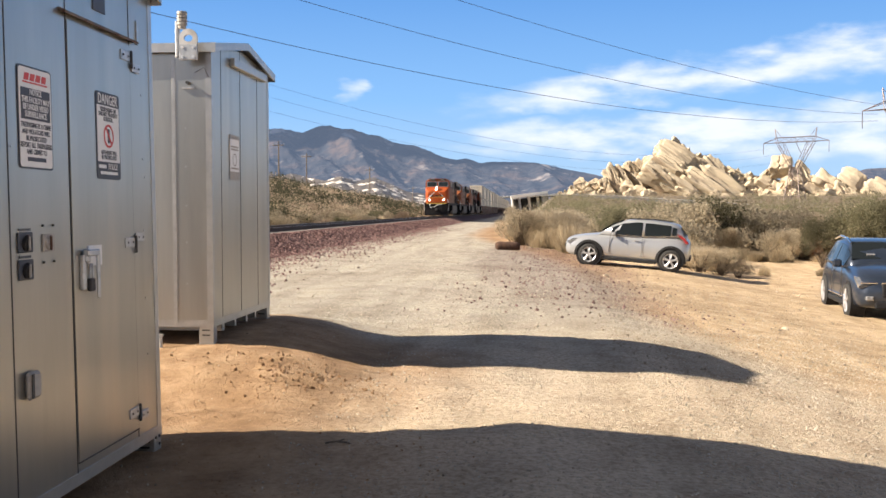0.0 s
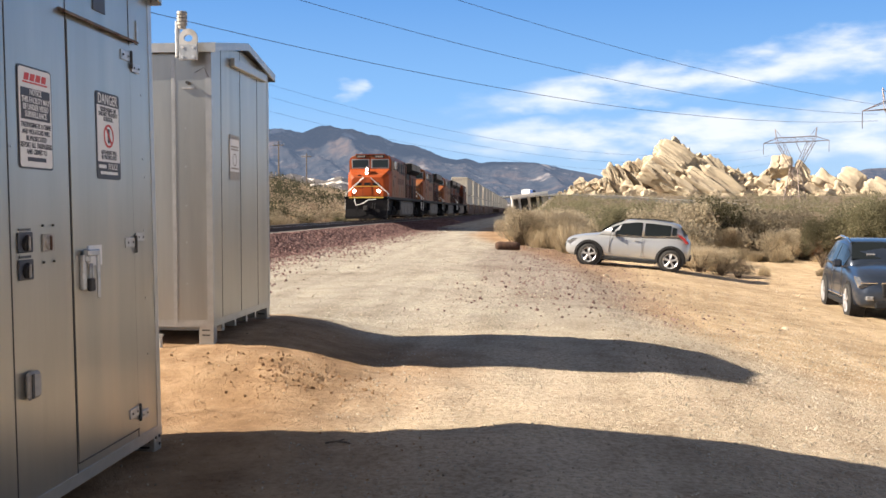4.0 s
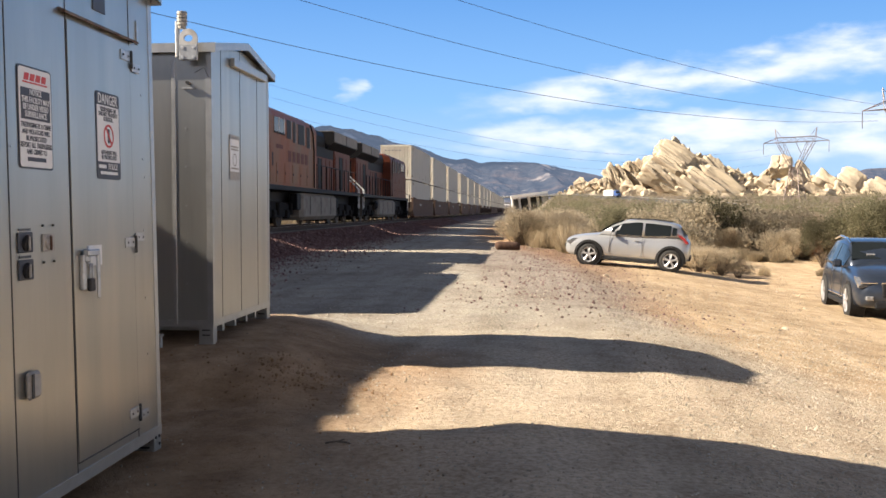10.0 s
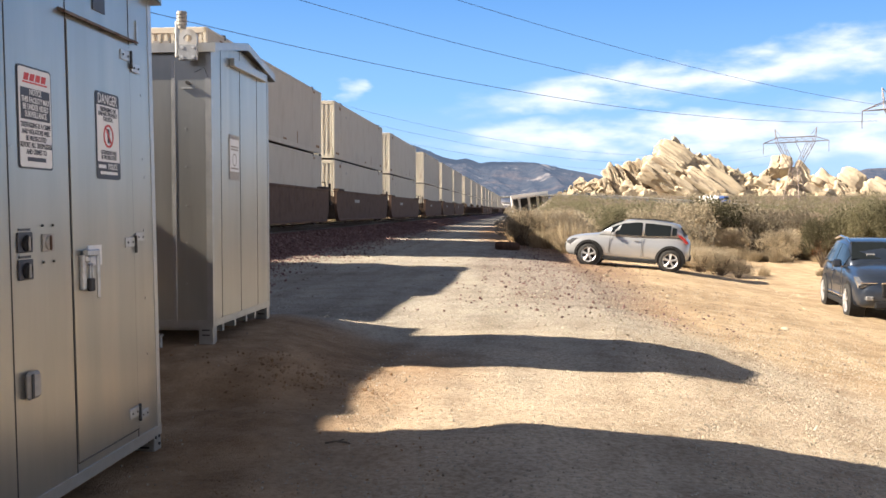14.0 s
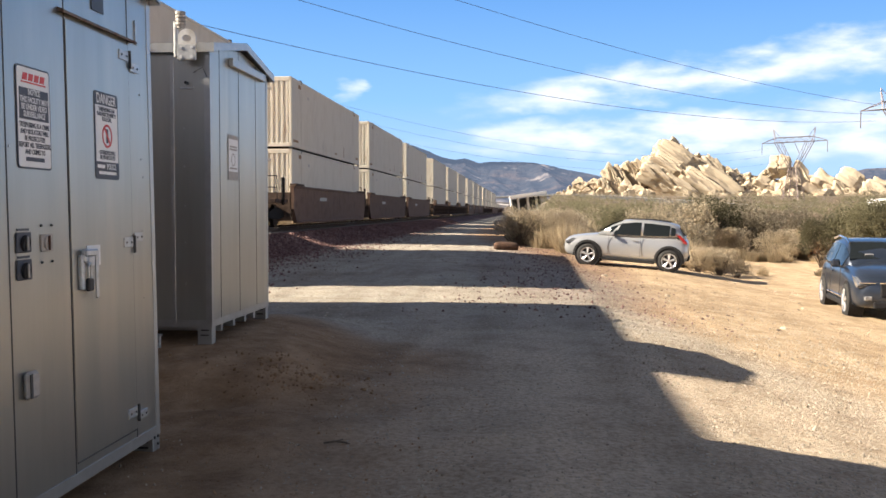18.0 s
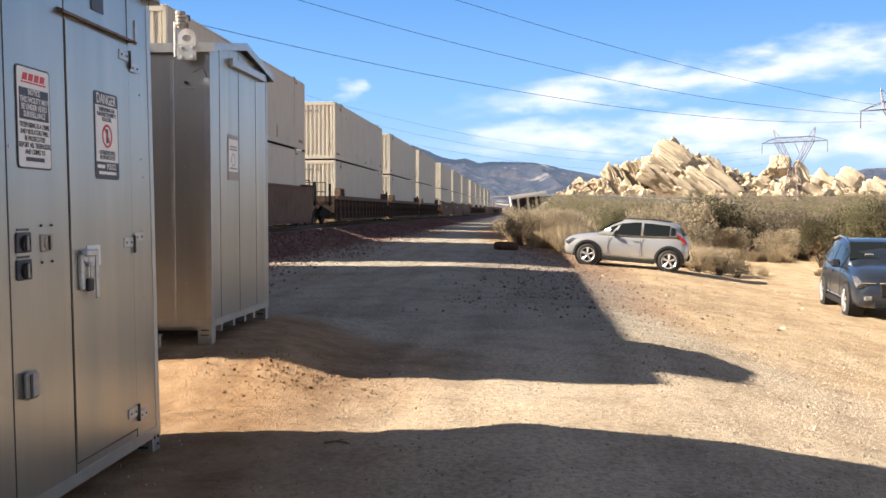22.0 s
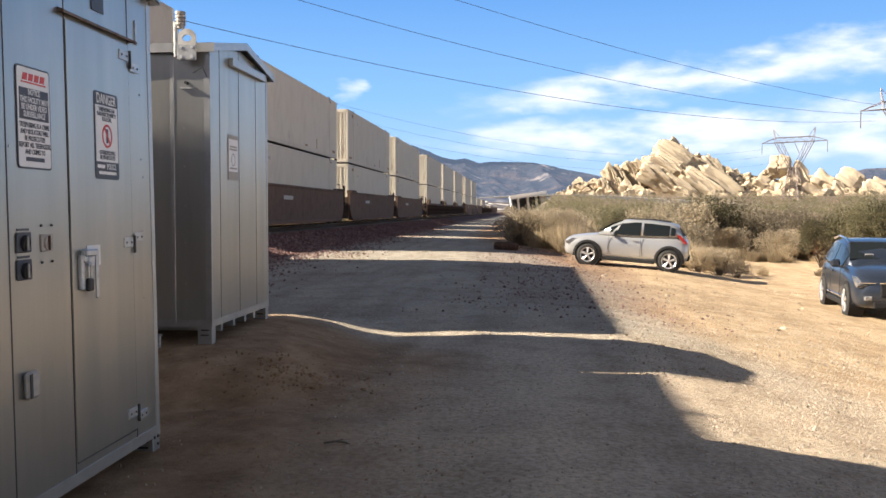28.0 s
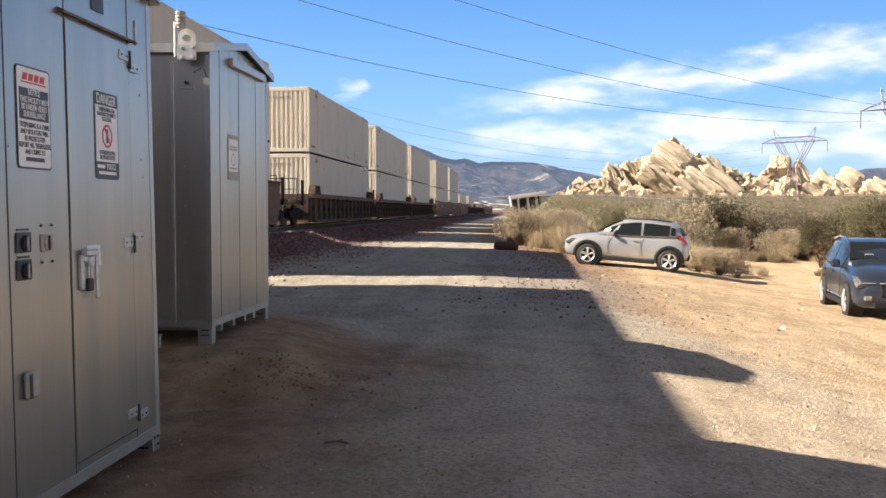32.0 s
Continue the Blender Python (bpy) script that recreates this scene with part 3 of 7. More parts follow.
    # bolts and slots of the corner foot
    for y, z in ((2.39, 0.10), (2.44, 0.10), (2.44, 0.055)):
        bm = bmesh.new()
        tube(bm, (0.004, y, z), (0.010, y, z), 0.009, n=8)
        part("foot_bolt", bm, DARK_STEEL, h)
    notice_sign(M @ wall_plane(0.002, 1.112, 1.813), 0.295, 0.443)
    danger_sign(M @ wall_plane(0.0065, 1.848, 1.793), 0.285, 0.443)
    return h


def far_hut():
    x1, y0, y1, zf, zb = -2.71, 8.065, 9.90, 0.365, 0.49
    ze, zr = 2.915, 3.068
    h = hut("signal_hut", x1, 1.83, y0, y1, zf, zb, ze, zr, (-0.335,), (0.26, 0.83, 1.40), "brushed aluminium railway signal hut with an antenna and lifting eyes", 0.05)
    # lifting eye on the near side
    eye = part("lifting_plate", eye_plate(-0.147, 2.600, 0.079, 0.185, 0.034, -0.146, -0.126), PLATE_STEEL, h, "bolted steel lifting plate with an eye hole")
    part("stiffener", boxed(-0.226, -0.068, -0.158, -0.146, 2.415, 2.545, 0.003), STEEL, eye)
    for dx in (-0.195, -0.099):
        for z in (2.44, 2.52):
            bm = bmesh.new()
            tube(bm, (dx, -0.158, z), (dx, -0.163, z), 0.014, n=8)
            part("bolt", bm, WASHER, eye)
    # antenna on a pole behind the eave
    bm = bmesh.new()
    tube(bm, (-0.33, -0.06, 2.5), (-0.33, -0.06, 2.80), 0.022, n=10)
    mast = part("antenna_mast", bm, STEEL, h, "galvanised pole with a ribbed whip base")
    mast.matrix_basis = pose(0.06, 0, -0.045)
    bm = bmesh.new()
    tube(bm, (-0.29, -0.06, 2.74), (-0.29, -0.06, 2.77), 0.035, n=12)
    for k in range(4):
        tube(bm, (-0.29, -0.06, 2.77 + 0.03 * k), (-0.29, -0.06, 2.795 + 0.03 * k), 0.045, 0.042, n=14)
    part("antenna", bm, LENS_GREY, mast)
    # stubs and wire beside the plate
    bm = bmesh.new()
    pipe(bm, [(-0.14, -0.01, 2.33), (-0.05, -0.03, 2.37), (-0.02, -0.01, 2.29)], 0.0025)
    part("wire", bm, DARK_STEEL, h)
    part("bracket", boxed(-0.255, -0.14, -0.02, -0.002, 2.19, 2.205), STEEL, h)
    bm = bmesh.new()
    tube(bm, (-0.20, -0.002, 2.24), (-0.20, -0.04, 2.24), 0.014, n=8)
    part("stud", bm, DARK_STEEL, h)
    for z in (1.85, 1.52, 1.18, 0.86, 0.50):
        bm = bmesh.new()
        tube(bm, (-0.23, -0.001, z), (-0.23, -0.004, z), 0.008, n=8)
        part("rivet", bm, STEEL, h)
    # header rail under the gable, door edges and a weathered sign
    part("door_header", boxed(0.002, 0.05, 0.52, 1.62, 2.46, 2.535, 0.004), ALU_TRIM, h, "channel over the door")
    bm = bmesh.new()
    tube(bm, (-0.85, -0.16, -0.3), (-0.85, -0.16, 0.02), 0.014, n=8)
    box(bm, -0.89, -0.83, -0.18, -0.14, 0.02, 0.04)
    st = part("standpipe", bm, STEEL, h)
    st.matrix_basis = pose(0.42, 0.05, 0.03)
    s = thing("door_sign", wall_plane(x1 + 0.003, 8.70, 1.994), "small weathered black and white warning sign on a hut door", "sign")
    bm = bmesh.new()
    rounded(bm, 0.30, 0.42, 0.02, 0.0, 0.002)
    part("border", bm, LENS_GREY, s)
    part("panel", boxed(-0.138, 0.138, -0.13, 0.17, 0.002, 0.003), SIGN_WHITE, s)
    bm = bmesh.new()
    ring(bm, 0.05, 0.06, 0.003, 0.004, n=20, cy=-0.02)
    part("ring", bm, LENS_GREY, s)
    for y in (0.10, 0.075, -0.10):
        part("text_bar", boxed(-0.11, 0.11, y - 0.008, y + 0.008, 0.003, 0.004), LENS_GREY, s)
    return h


near_hut()
far_hut()
# ---- train ----
SPEED = 12.83
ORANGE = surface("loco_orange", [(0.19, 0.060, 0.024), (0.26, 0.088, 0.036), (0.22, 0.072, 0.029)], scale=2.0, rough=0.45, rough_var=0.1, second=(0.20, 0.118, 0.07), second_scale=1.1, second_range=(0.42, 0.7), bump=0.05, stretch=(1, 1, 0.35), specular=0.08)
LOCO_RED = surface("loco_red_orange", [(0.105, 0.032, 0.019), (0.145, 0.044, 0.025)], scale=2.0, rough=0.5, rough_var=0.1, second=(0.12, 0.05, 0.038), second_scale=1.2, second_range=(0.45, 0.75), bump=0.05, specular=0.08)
# Brighter orange for the lead nose: the sun on it is in the colour.
SUNLIT_NOSE_ORANGE = surface("loco_nose_sunlit_orange", [(0.31, 0.060, 0.017), (0.38, 0.082, 0.024)], scale=2.0, rough=0.45, rough_var=0.1, second=(0.30, 0.09, 0.04), second_scale=1.2, second_range=(0.5, 0.8), bump=0.05, specular=0.08)
LOCO_BLACK = surface("loco_black", [(0.005, 0.005, 0.006), (0.011, 0.010, 0.012)], scale=4, rough=0.6, specular=0.15, second=(0.022, 0.018, 0.017), second_scale=2.5, second_range=(0.6, 0.85))
LOCO_GREY = surface("loco_dust_grey", [(0.21, 0.19, 0.165), (0.27, 0.245, 0.215)], scale=3, rough=0.7, second=(0.16, 0.13, 0.11), second_scale=2, second_range=(0.5, 0.75), specular=0.08)
RADIATOR_GREY = surface("radiator_grey", [(0.24, 0.22, 0.195), (0.30, 0.275, 0.245)], scale=2, rough=0.6, second=(0.22, 0.20, 0.19), second_scale=1.5, second_range=(0.5, 0.8), specular=0.08)
YELLOW = surface("loco_yellow", [(0.62, 0.40, 0.06), (0.70, 0.47, 0.09)], scale=6, rough=0.5)
WHITE_PAINT = surface("white_paint", [(0.70, 0.70, 0.68), (0.80, 0.80, 0.78)], scale=8, rough=0.5)
CAB_GLASS = glass("cab_glass", (0.02, 0.03, 0.035), 0.12)
CAB_GLASS.node_tree.nodes["Principled BSDF"].inputs["Specular IOR Level"].default_value = 0.15
CAB_GLASS.node_tree.nodes["Principled BSDF"].inputs["Coat Weight"].default_value = 0.0
HEADLIGHT = glow("headlight", (1.0, 0.90, 0.70), 5.0)
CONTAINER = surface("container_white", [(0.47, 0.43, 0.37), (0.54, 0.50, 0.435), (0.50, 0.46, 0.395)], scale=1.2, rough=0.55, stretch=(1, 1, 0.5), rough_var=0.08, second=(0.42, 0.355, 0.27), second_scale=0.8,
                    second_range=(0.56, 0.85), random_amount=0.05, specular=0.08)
# Ends and corner posts: paler than the sides, sunlight put into the colour.
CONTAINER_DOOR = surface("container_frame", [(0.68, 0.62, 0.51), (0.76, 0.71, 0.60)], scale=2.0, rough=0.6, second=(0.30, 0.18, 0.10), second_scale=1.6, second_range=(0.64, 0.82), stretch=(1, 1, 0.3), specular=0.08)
RUST_STAIN = surface("rust_stain", [(0.20, 0.115, 0.07), (0.34, 0.25, 0.18)], scale=9, rough=0.85, specular=0.05)
WELL_BROWN = surface("well_car_brown", [(0.105, 0.066, 0.05), (0.15, 0.098, 0.075), (0.12, 0.076, 0.058)], scale=1.5, rough=0.75, second=(0.12, 0.075, 0.05), second_scale=2.0, second_range=(0.5, 0.75), random_amount=0.12, specular=0.08)
WELL_DARK = surface("well_car_dark", [(0.07, 0.05, 0.04), (0.12, 0.085, 0.065)], scale=2.5, rough=0.8, second=(0.05, 0.035, 0.03), second_scale=3, specular=0.08)
TRUCK_IRON = surface("truck_iron", [(0.007, 0.006, 0.006), (0.017, 0.014, 0.013)], scale=6, rough=0.85, specular=0.15)
WHEEL_STEEL = surface("wheel_steel", [(0.03, 0.024, 0.022), (0.07, 0.055, 0.045)], scale=10, rough=0.6, metal=0.5)
DECAL = surface("decal_grey", [(0.32, 0.30, 0.28), (0.40, 0.38, 0.35)], scale=6, rough=0.6)

MOVERS = []
WHEELS = []


def ride(ob, y, z=RAIL_Z, x=TRACK_X):
    """Sets a thing on the track at its place at the start, and notes that it moves with the train."""
    ob.matrix_basis = pose(x, y, z)
    MOVERS.append((ob, x, y, z))


def wheelset_mesh(r):
    bm = bmesh.new()
    for sx in (-1, 1):
        tube(bm, (sx * 0.68, 0, 0), (sx * 0.715, 0, 0), r + 0.03, n=24)
        tube(bm, (sx * 0.715, 0, 0), (sx * 0.81, 0, 0), r, n=24)
        tube(bm, (sx * 0.81, 0, 0), (sx * 0.90, 0, 0), r * 0.28, n=12)
        for k in range(6):
            a = k * math.pi / 3
            tube(bm, (sx * 0.81, r * 0.62 * math.cos(a), r * 0.62 * math.sin(a)), (sx * 0.82, r * 0.62 * math.cos(a), r * 0.62 * math.sin(a)), r * 0.12, n=6)
    tube(bm, (-0.7, 0, 0), (0.7, 0, 0), 0.09, n=10)
    me = bpy.data.meshes.new("wheelset")
    bm.to_mesh(me)
    bm.free()
    me.materials.append(WHEEL_STEEL)
    return me


LOCO_WHEEL = wheelset_mesh(0.533)
CAR_WHEEL = wheelset_mesh(0.46)


def wheel_on(parent, me, r, y):
    o = new("wheelset", me)
    o.parent = parent
    o.matrix_basis = pose(0, y, r)
    WHEELS.append((o, y, r))
    return o


def locomotive(rows_back, lit=False):
    """A six-axle freight locomotive, 22.3 m long; local y runs from nose (0) to tail, the nose towards the camera when rows_back is False."""
    label = "orange freight locomotive running tail first with a grey radiator roof" if rows_back else ("dusty orange freight locomotive with lit lamps, nose first" if lit else "dusty orange freight locomotive with a black hood and grey radiator roof")
    lo = thing("locomotive", pose(0, 0, 0), label, "locomotive", "train locomotives")
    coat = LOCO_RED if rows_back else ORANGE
    # Trailing noses take the darker body colour, which stands for shade.
    front = SUNLIT_NOSE_ORANGE if lit else coat

    def Y(v):
        return 22.3 - v if rows_back else v
    def b(name, x0, x1, y0, y1, z0, z1, mat, bev=0.02, label="", parent=lo):
        x0, x1 = sorted((x0, x1))
        a, c = sorted((Y(y0), Y(y1)))
        return part(name, boxed(x0, x1, a, c, z0, z1, bev), mat, parent, label)
    # underframe, fuel tank, walkways
    b("underframe", -1.53, 1.53, 0.55, 21.75, 1.47, 1.66, LOCO_BLACK, 0.02)
    b("centre_sill", -0.9, 0.9, 0.6, 21.7, 1.05, 1.47, LOCO_BLACK, 0.02)
    tank = b("fuel_tank", -1.47, 1.47, 8.0, 15.3, 0.27, 1.44, LOCO_GREY, 0.16, "dusty grey fuel tank")
    for sx in (-1.48, 1.465):
        for yy in (9.4, 11.6, 13.8):
            b("tank_band", sx, sx + 0.015, yy, yy + 0.06, 0.5, 1.3, LOCO_BLACK, 0, "", tank)
    for sx in (-1.42, 1.12):
        b("air_reservoir", sx, sx + 0.3, 15.45, 16.1, 0.75, 1.3, LOCO_BLACK, 0.12)
        b("battery_box", sx, sx + 0.3, 7.25, 7.9, 0.72, 1.4, LOCO_BLACK, 0.03)
    # wide nose, its corners drawn in
    bm = bmesh.new()
    rings = []
    for yy, w, zt in ((1.0, 1.10, 2.98), (1.12, 1.24, 3.14), (1.45, 1.42, 3.34), (2.45, 1.50, 3.66)):
        rings.append([(x, Y(yy), z) for x, z in ((-w, 1.62), (w, 1.62), (w, zt - 0.2), (w - 0.16, zt), (-w + 0.16, zt), (-w, zt - 0.2))])
    loft(bm, rings)
    nose = part("nose", bm, front, lo, "orange nose with sunlight put into its colour" if lit else "dusty orange nose in a darker tone for shade")
    b("nose_door", -0.32, 0.30, 0.975, 1.0, 1.72, 2.85, front, 0.006, "", nose)
    for x in (-0.34, 0.31):
        b("door_seam", x, x + 0.03, 0.985, 1.0, 1.7, 2.9, BLACK, 0, "", nose)
    for k in range(3):
        b("emblem_block", -0.85 + 0.62 * k, -0.40 + 0.62 * k, 0.968, 0.975 if k == 1 else 0.999, 2.42, 2.62, BLACK, 0, "", nose)
    b("emblem_bar", -0.9, 0.9, 0.96, 0.968, 2.34, 2.38, YELLOW, 0, "", nose)
    # cab and the full-width body behind it, one roofline
    bm = bmesh.new()
    rings = []
    for yy, dz in ((2.32, -0.06), (2.5, 0.0), (10.2, 0.0), (10.5, -0.05)):
        rings.append([(x, Y(yy), z + (dz if z > 2 else 0)) for x, z in ((-1.51, 1.62), (1.51, 1.62), (1.51, 4.22), (1.40, 4.46), (1.05, 4.62), (-1.05, 4.62), (-1.40, 4.46), (-1.51, 4.22))])
    loft(bm, rings)
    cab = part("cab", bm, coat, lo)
    b("cab_front", -1.42, 1.42, 2.28, 2.32, 3.40, 4.40, front, 0.01, "", cab)
    b("cab_roof", -1.06, 1.06, 2.25, 10.2, 4.55, 4.66, LOCO_RED, 0.04, "red-brown roof sheet", cab)
    for sx in (-1, 1):
        b("windscreen_frame", sx * 0.07, sx * 1.32, 2.255, 2.28, 3.64, 4.30, STEEL, 0.01, "", cab)
        b("windscreen", sx * 0.13, sx * 1.26, 2.24, 2.255, 3.70, 4.24, CAB_GLASS, 0, "", cab)
        b("number_board", sx * 0.30, sx * 0.98, 2.20, 2.27, 4.37, 4.58, BLACK, 0.01, "dark number board", cab)
        for k in range(4):
            b("number_bar", sx * (0.38 + 0.14 * k), sx * (0.47 + 0.14 * k), 2.193, 2.20, 4.42, 4.53, DECAL, 0, "", cab)
        for ya, yb in ((3.3, 3.95), (4.1, 4.75)):
            w = b("side_window", sx * 1.505, sx * 1.525, ya, yb, 3.66, 4.20, CAB_GLASS, 0, "", cab)
            b("window_frame", sx * 1.505, sx * 1.535, yb, yb + 0.08, 3.62, 4.22, WHITE_PAINT, 0, "", w)
            b("window_ledge", sx * 1.505, sx * 1.55, ya - 0.04, yb + 0.06, 3.60, 3.66, LOCO_BLACK, 0, "", w)
        for ya, yb, zl in ((5.2, 5.85, 3.52), (6.2, 6.55, 3.42), (7.1, 8.1, 3.42), (8.6, 9.15, 3.36)):
            g = b("air_grille", sx * 1.505, sx * 1.522, ya, yb, zl, 4.24, BLACK, 0, "dark air grille", cab)
            b("grille_post", sx * 1.505, sx * 1.54, yb, yb + 0.07, zl, 4.24, DECAL, 0, "", g)
        bm = bmesh.new()
        pipe(bm, [(sx * 1.53, Y(9.2), 4.40), (sx * 1.53, Y(9.75), 4.05), (sx * 1.53, Y(9.95), 3.3), (sx * 1.53, Y(9.95), 1.7)], 0.035, n=6)
        part("edge_trim", bm, LOCO_BLACK, cab)
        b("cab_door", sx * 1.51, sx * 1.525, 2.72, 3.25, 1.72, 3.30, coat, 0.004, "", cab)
        b("door_slot", sx * 1.525, sx * 1.532, 2.95, 3.12, 2.35, 2.85, BLACK, 0, "", cab)
        b("number_bar", sx * 1.511, sx * 1.516, 3.6, 4.6, 3.05, 3.2, LOCO_RED, 0, "", cab)
        for i in range(5):
            b("emblem_block", sx * 1.511, sx * 1.518, 5.4 + i * 0.72, 5.9 + i * 0.72, 2.62, 3.05, LOCO_RED, 0, "faded lettering block", cab)
        for i in range(5):
            ya = 3.6 + i * 1.25
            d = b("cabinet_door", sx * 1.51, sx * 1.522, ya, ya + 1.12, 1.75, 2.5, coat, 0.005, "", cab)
            b("door_latch", sx * 1.522, sx * 1.532, ya + 0.05, ya + 0.12, 2.08, 2.18, LOCO_BLACK, 0, "", d)
    lamp = b("lamp_housing", -0.17, 0.07, 1.12, 1.6, 3.16, 3.66, front, 0.03, "", nose)
    for z in (3.29, 3.52):
        bm = bmesh.new()
        tube(bm, (-0.05, Y(1.12), z), (-0.05, Y(1.08), z), 0.095, n=14)
        part("headlight", bm, HEADLIGHT if lit else CAB_GLASS, nose, "lit round headlight" if lit else "")
    bm = bmesh.new()
    tube(bm, (-0.55, Y(1.14), 3.05), (-0.55, Y(1.06), 3.05), 0.12, n=12)
    part("horn_opening", bm, BLACK, nose)
    for x in (-0.85, 0.85):
        bm = bmesh.new()
        tube(bm, (x, Y(0.72), 2.02), (x, Y(0.60), 2.02), 0.105, n=14)
        part("ditch_light", bm, HEADLIGHT if lit else WHITE_PAINT, lo, "lit round lamp" if lit else "")
        bm = bmesh.new()
        tube(bm, (x, Y(0.73), 1.62), (x, Y(0.73), 2.12), 0.035, n=6)
        part("lamp_post", bm, LOCO_BLACK, lo)
    bm = bmesh.new()
    pipe(bm, [(-0.8, Y(0.38), 1.50), (-0.7, Y(0.30), 1.05), (-0.2, Y(0.28), 1.18), (0.15, Y(0.28), 1.42), (0.7, Y(0.36), 1.46)], 0.03, n=6)
    part("uncoupling_lever", bm, WHITE_PAINT, lo, "white bent uncoupling lever")
    b("front_sill", -1.2, 1.2, 0.50, 0.56, 1.54, 1.62, YELLOW, 0.01, "yellow striped deck edge")
    # engine hood and dynamic brake box
    b("hood", -0.95, 0.95, 10.4, 17.0, 1.66, 4.0, LOCO_RED, 0.08)
    b("black_band", -0.965, 0.965, 10.4, 17.0, 3.25, 4.05, LOCO_BLACK, 0.05)
    bm = bmesh.new()
    ya, yb = sorted((Y(10.65), Y(14.6)))
    prism(bm, [(-0.95, 3.7), (-1.02, 3.95), (-1.04, 4.25), (-0.92, 4.5), (-0.6, 4.62), (0.6, 4.62), (0.92, 4.5), (1.04, 4.25), (1.02, 3.95), (0.95, 3.7)], "y", ya, yb)
    part("dynamic_brake_box", bm, LOCO_BLACK, lo, "rounded black brake box")
    b("exhaust_stack", -0.35, 0.35, 13.2, 13.9, 4.55, 4.70, LOCO_BLACK, 0.04)
    b("radiator_cabin", -1.02, 1.02, 17.0, 21.3, 1.66, 4.05, LOCO_RED, 0.05)
    bm = bmesh.new()
    ya, yb = sorted((Y(15.0), Y(21.5)))
    prism(bm, [(-1.0, 3.74), (-1.4, 4.06), (-1.4, 4.60), (1.4, 4.60), (1.4, 4.06), (1.0, 3.74)], "y", ya, yb)
    wing = part("radiator_wing", bm, LOCO_BLACK, lo, "overhanging radiator wing with dusty grey sides")
    for sx in (-1, 1):
        b("radiator_panel", sx * 1.4, sx * 1.42, 15.1, 18.1, 4.10, 4.59, RADIATOR_GREY, 0, "dusty grey radiator side panel", wing)
        b("radiator_panel", sx * 1.4, sx * 1.42, 18.35, 21.4, 4.10, 4.59, RADIATOR_GREY, 0, "dusty grey radiator side panel", wing)
    b("radiator_top", -1.32, 1.32, 15.1, 21.4, 4.60, 4.64, RADIATOR_GREY, 0, "", wing)
    b("tail_panel", -0.95, 0.95, 21.3, 21.36, 1.75, 3.9, LOCO_RED, 0.02)
    for k in range(6):
        b("tail_grille", -0.75 + 0.27 * k, -0.62 + 0.27 * k, 21.36, 21.38, 2.4, 3.6, LOCO_BLACK, 0)
    for sx in (-1, 1):
        for i in range(7):
            ya = 10.6 + i * 0.9
            b("engine_door", sx * 0.95, sx * 0.975, ya, ya + 0.78, 1.75, 3.2, LOCO_RED if i % 4 != 3 else LOCO_BLACK, 0.008)
        for i in range(4):
            b("radiator_door", sx * 1.02, sx * 1.045, 17.2 + i * 0.98, 18.05 + i * 0.98, 1.8, 3.5, LOCO_RED if i != 1 else LOCO_BLACK, 0.008)
        # handrails
        bm = bmesh.new()
        xr = sx * 1.49
        for i in range(10):
            yy = Y(10.6 + i * 1.1)
            tube(bm, (xr, yy, 1.6), (xr, yy, 2.75), 0.028, n=5)
        tube(bm, (xr, Y(10.6), 2.75), (xr, Y(20.5), 2.75), 0.024, n=5)
        part("handrail", bm, LOCO_BLACK, lo)
        for off in (0.0, 0.34):
            bm = bmesh.new()
            pipe(bm, [(sx * 0.25, Y(0.62 + off), 2.95), (sx * 1.48, Y(0.62 + off), 1.86), (sx * 1.48, Y(0.60 + off), 0.7)], 0.017, n=6)
            part("step_handrail", bm, WHITE_PAINT, lo, "white front handrail")
            bm = bmesh.new()
            pipe(bm, [(sx * 0.6, Y(21.7 - off), 2.75), (sx * 1.48, Y(21.7 - off), 1.9), (sx * 1.48, Y(21.7 - off), 0.8)], 0.024, n=6)
            part("step_handrail", bm, WHITE_PAINT, lo, "white rear handrail")
        for ys in (0.62, 21.2):
            for i in range(3):
                b("step", sx * 1.0, sx * 1.5, ys, ys + 0.4, 0.5 + 0.3 * i, 0.54 + 0.3 * i, LOCO_BLACK, 0)
    # pilot, coupler, plough
    bm = bmesh.new()
    prism(bm, [(Y(0.55), 1.6), (Y(0.75), 1.6), (Y(0.75), 0.3), (Y(0.40), 0.12), (Y(0.40), 0.3), (Y(0.55), 0.8)], "x", -1.45, 1.45)
    part("pilot", bm, LOCO_BLACK, lo)
    b("end_sheet", -1.45, 1.45, 21.6, 21.8, 0.35, 1.5, LOCO_BLACK, 0.01)
    for ya in (0.0, 21.8):
        b("coupler", -0.14, 0.14, ya, ya + 0.5, 0.72, 1.02, DARK_STEEL, 0.03)
    for x in (-0.6, 0.45, 0.62):
        bm = bmesh.new()
        pipe(bm, [(x, Y(0.5), 1.2), (x, Y(0.3), 0.85), (x + 0.05, Y(0.35), 0.45)], 0.03, n=6)
        part("brake_hose", bm, BLACK, lo)
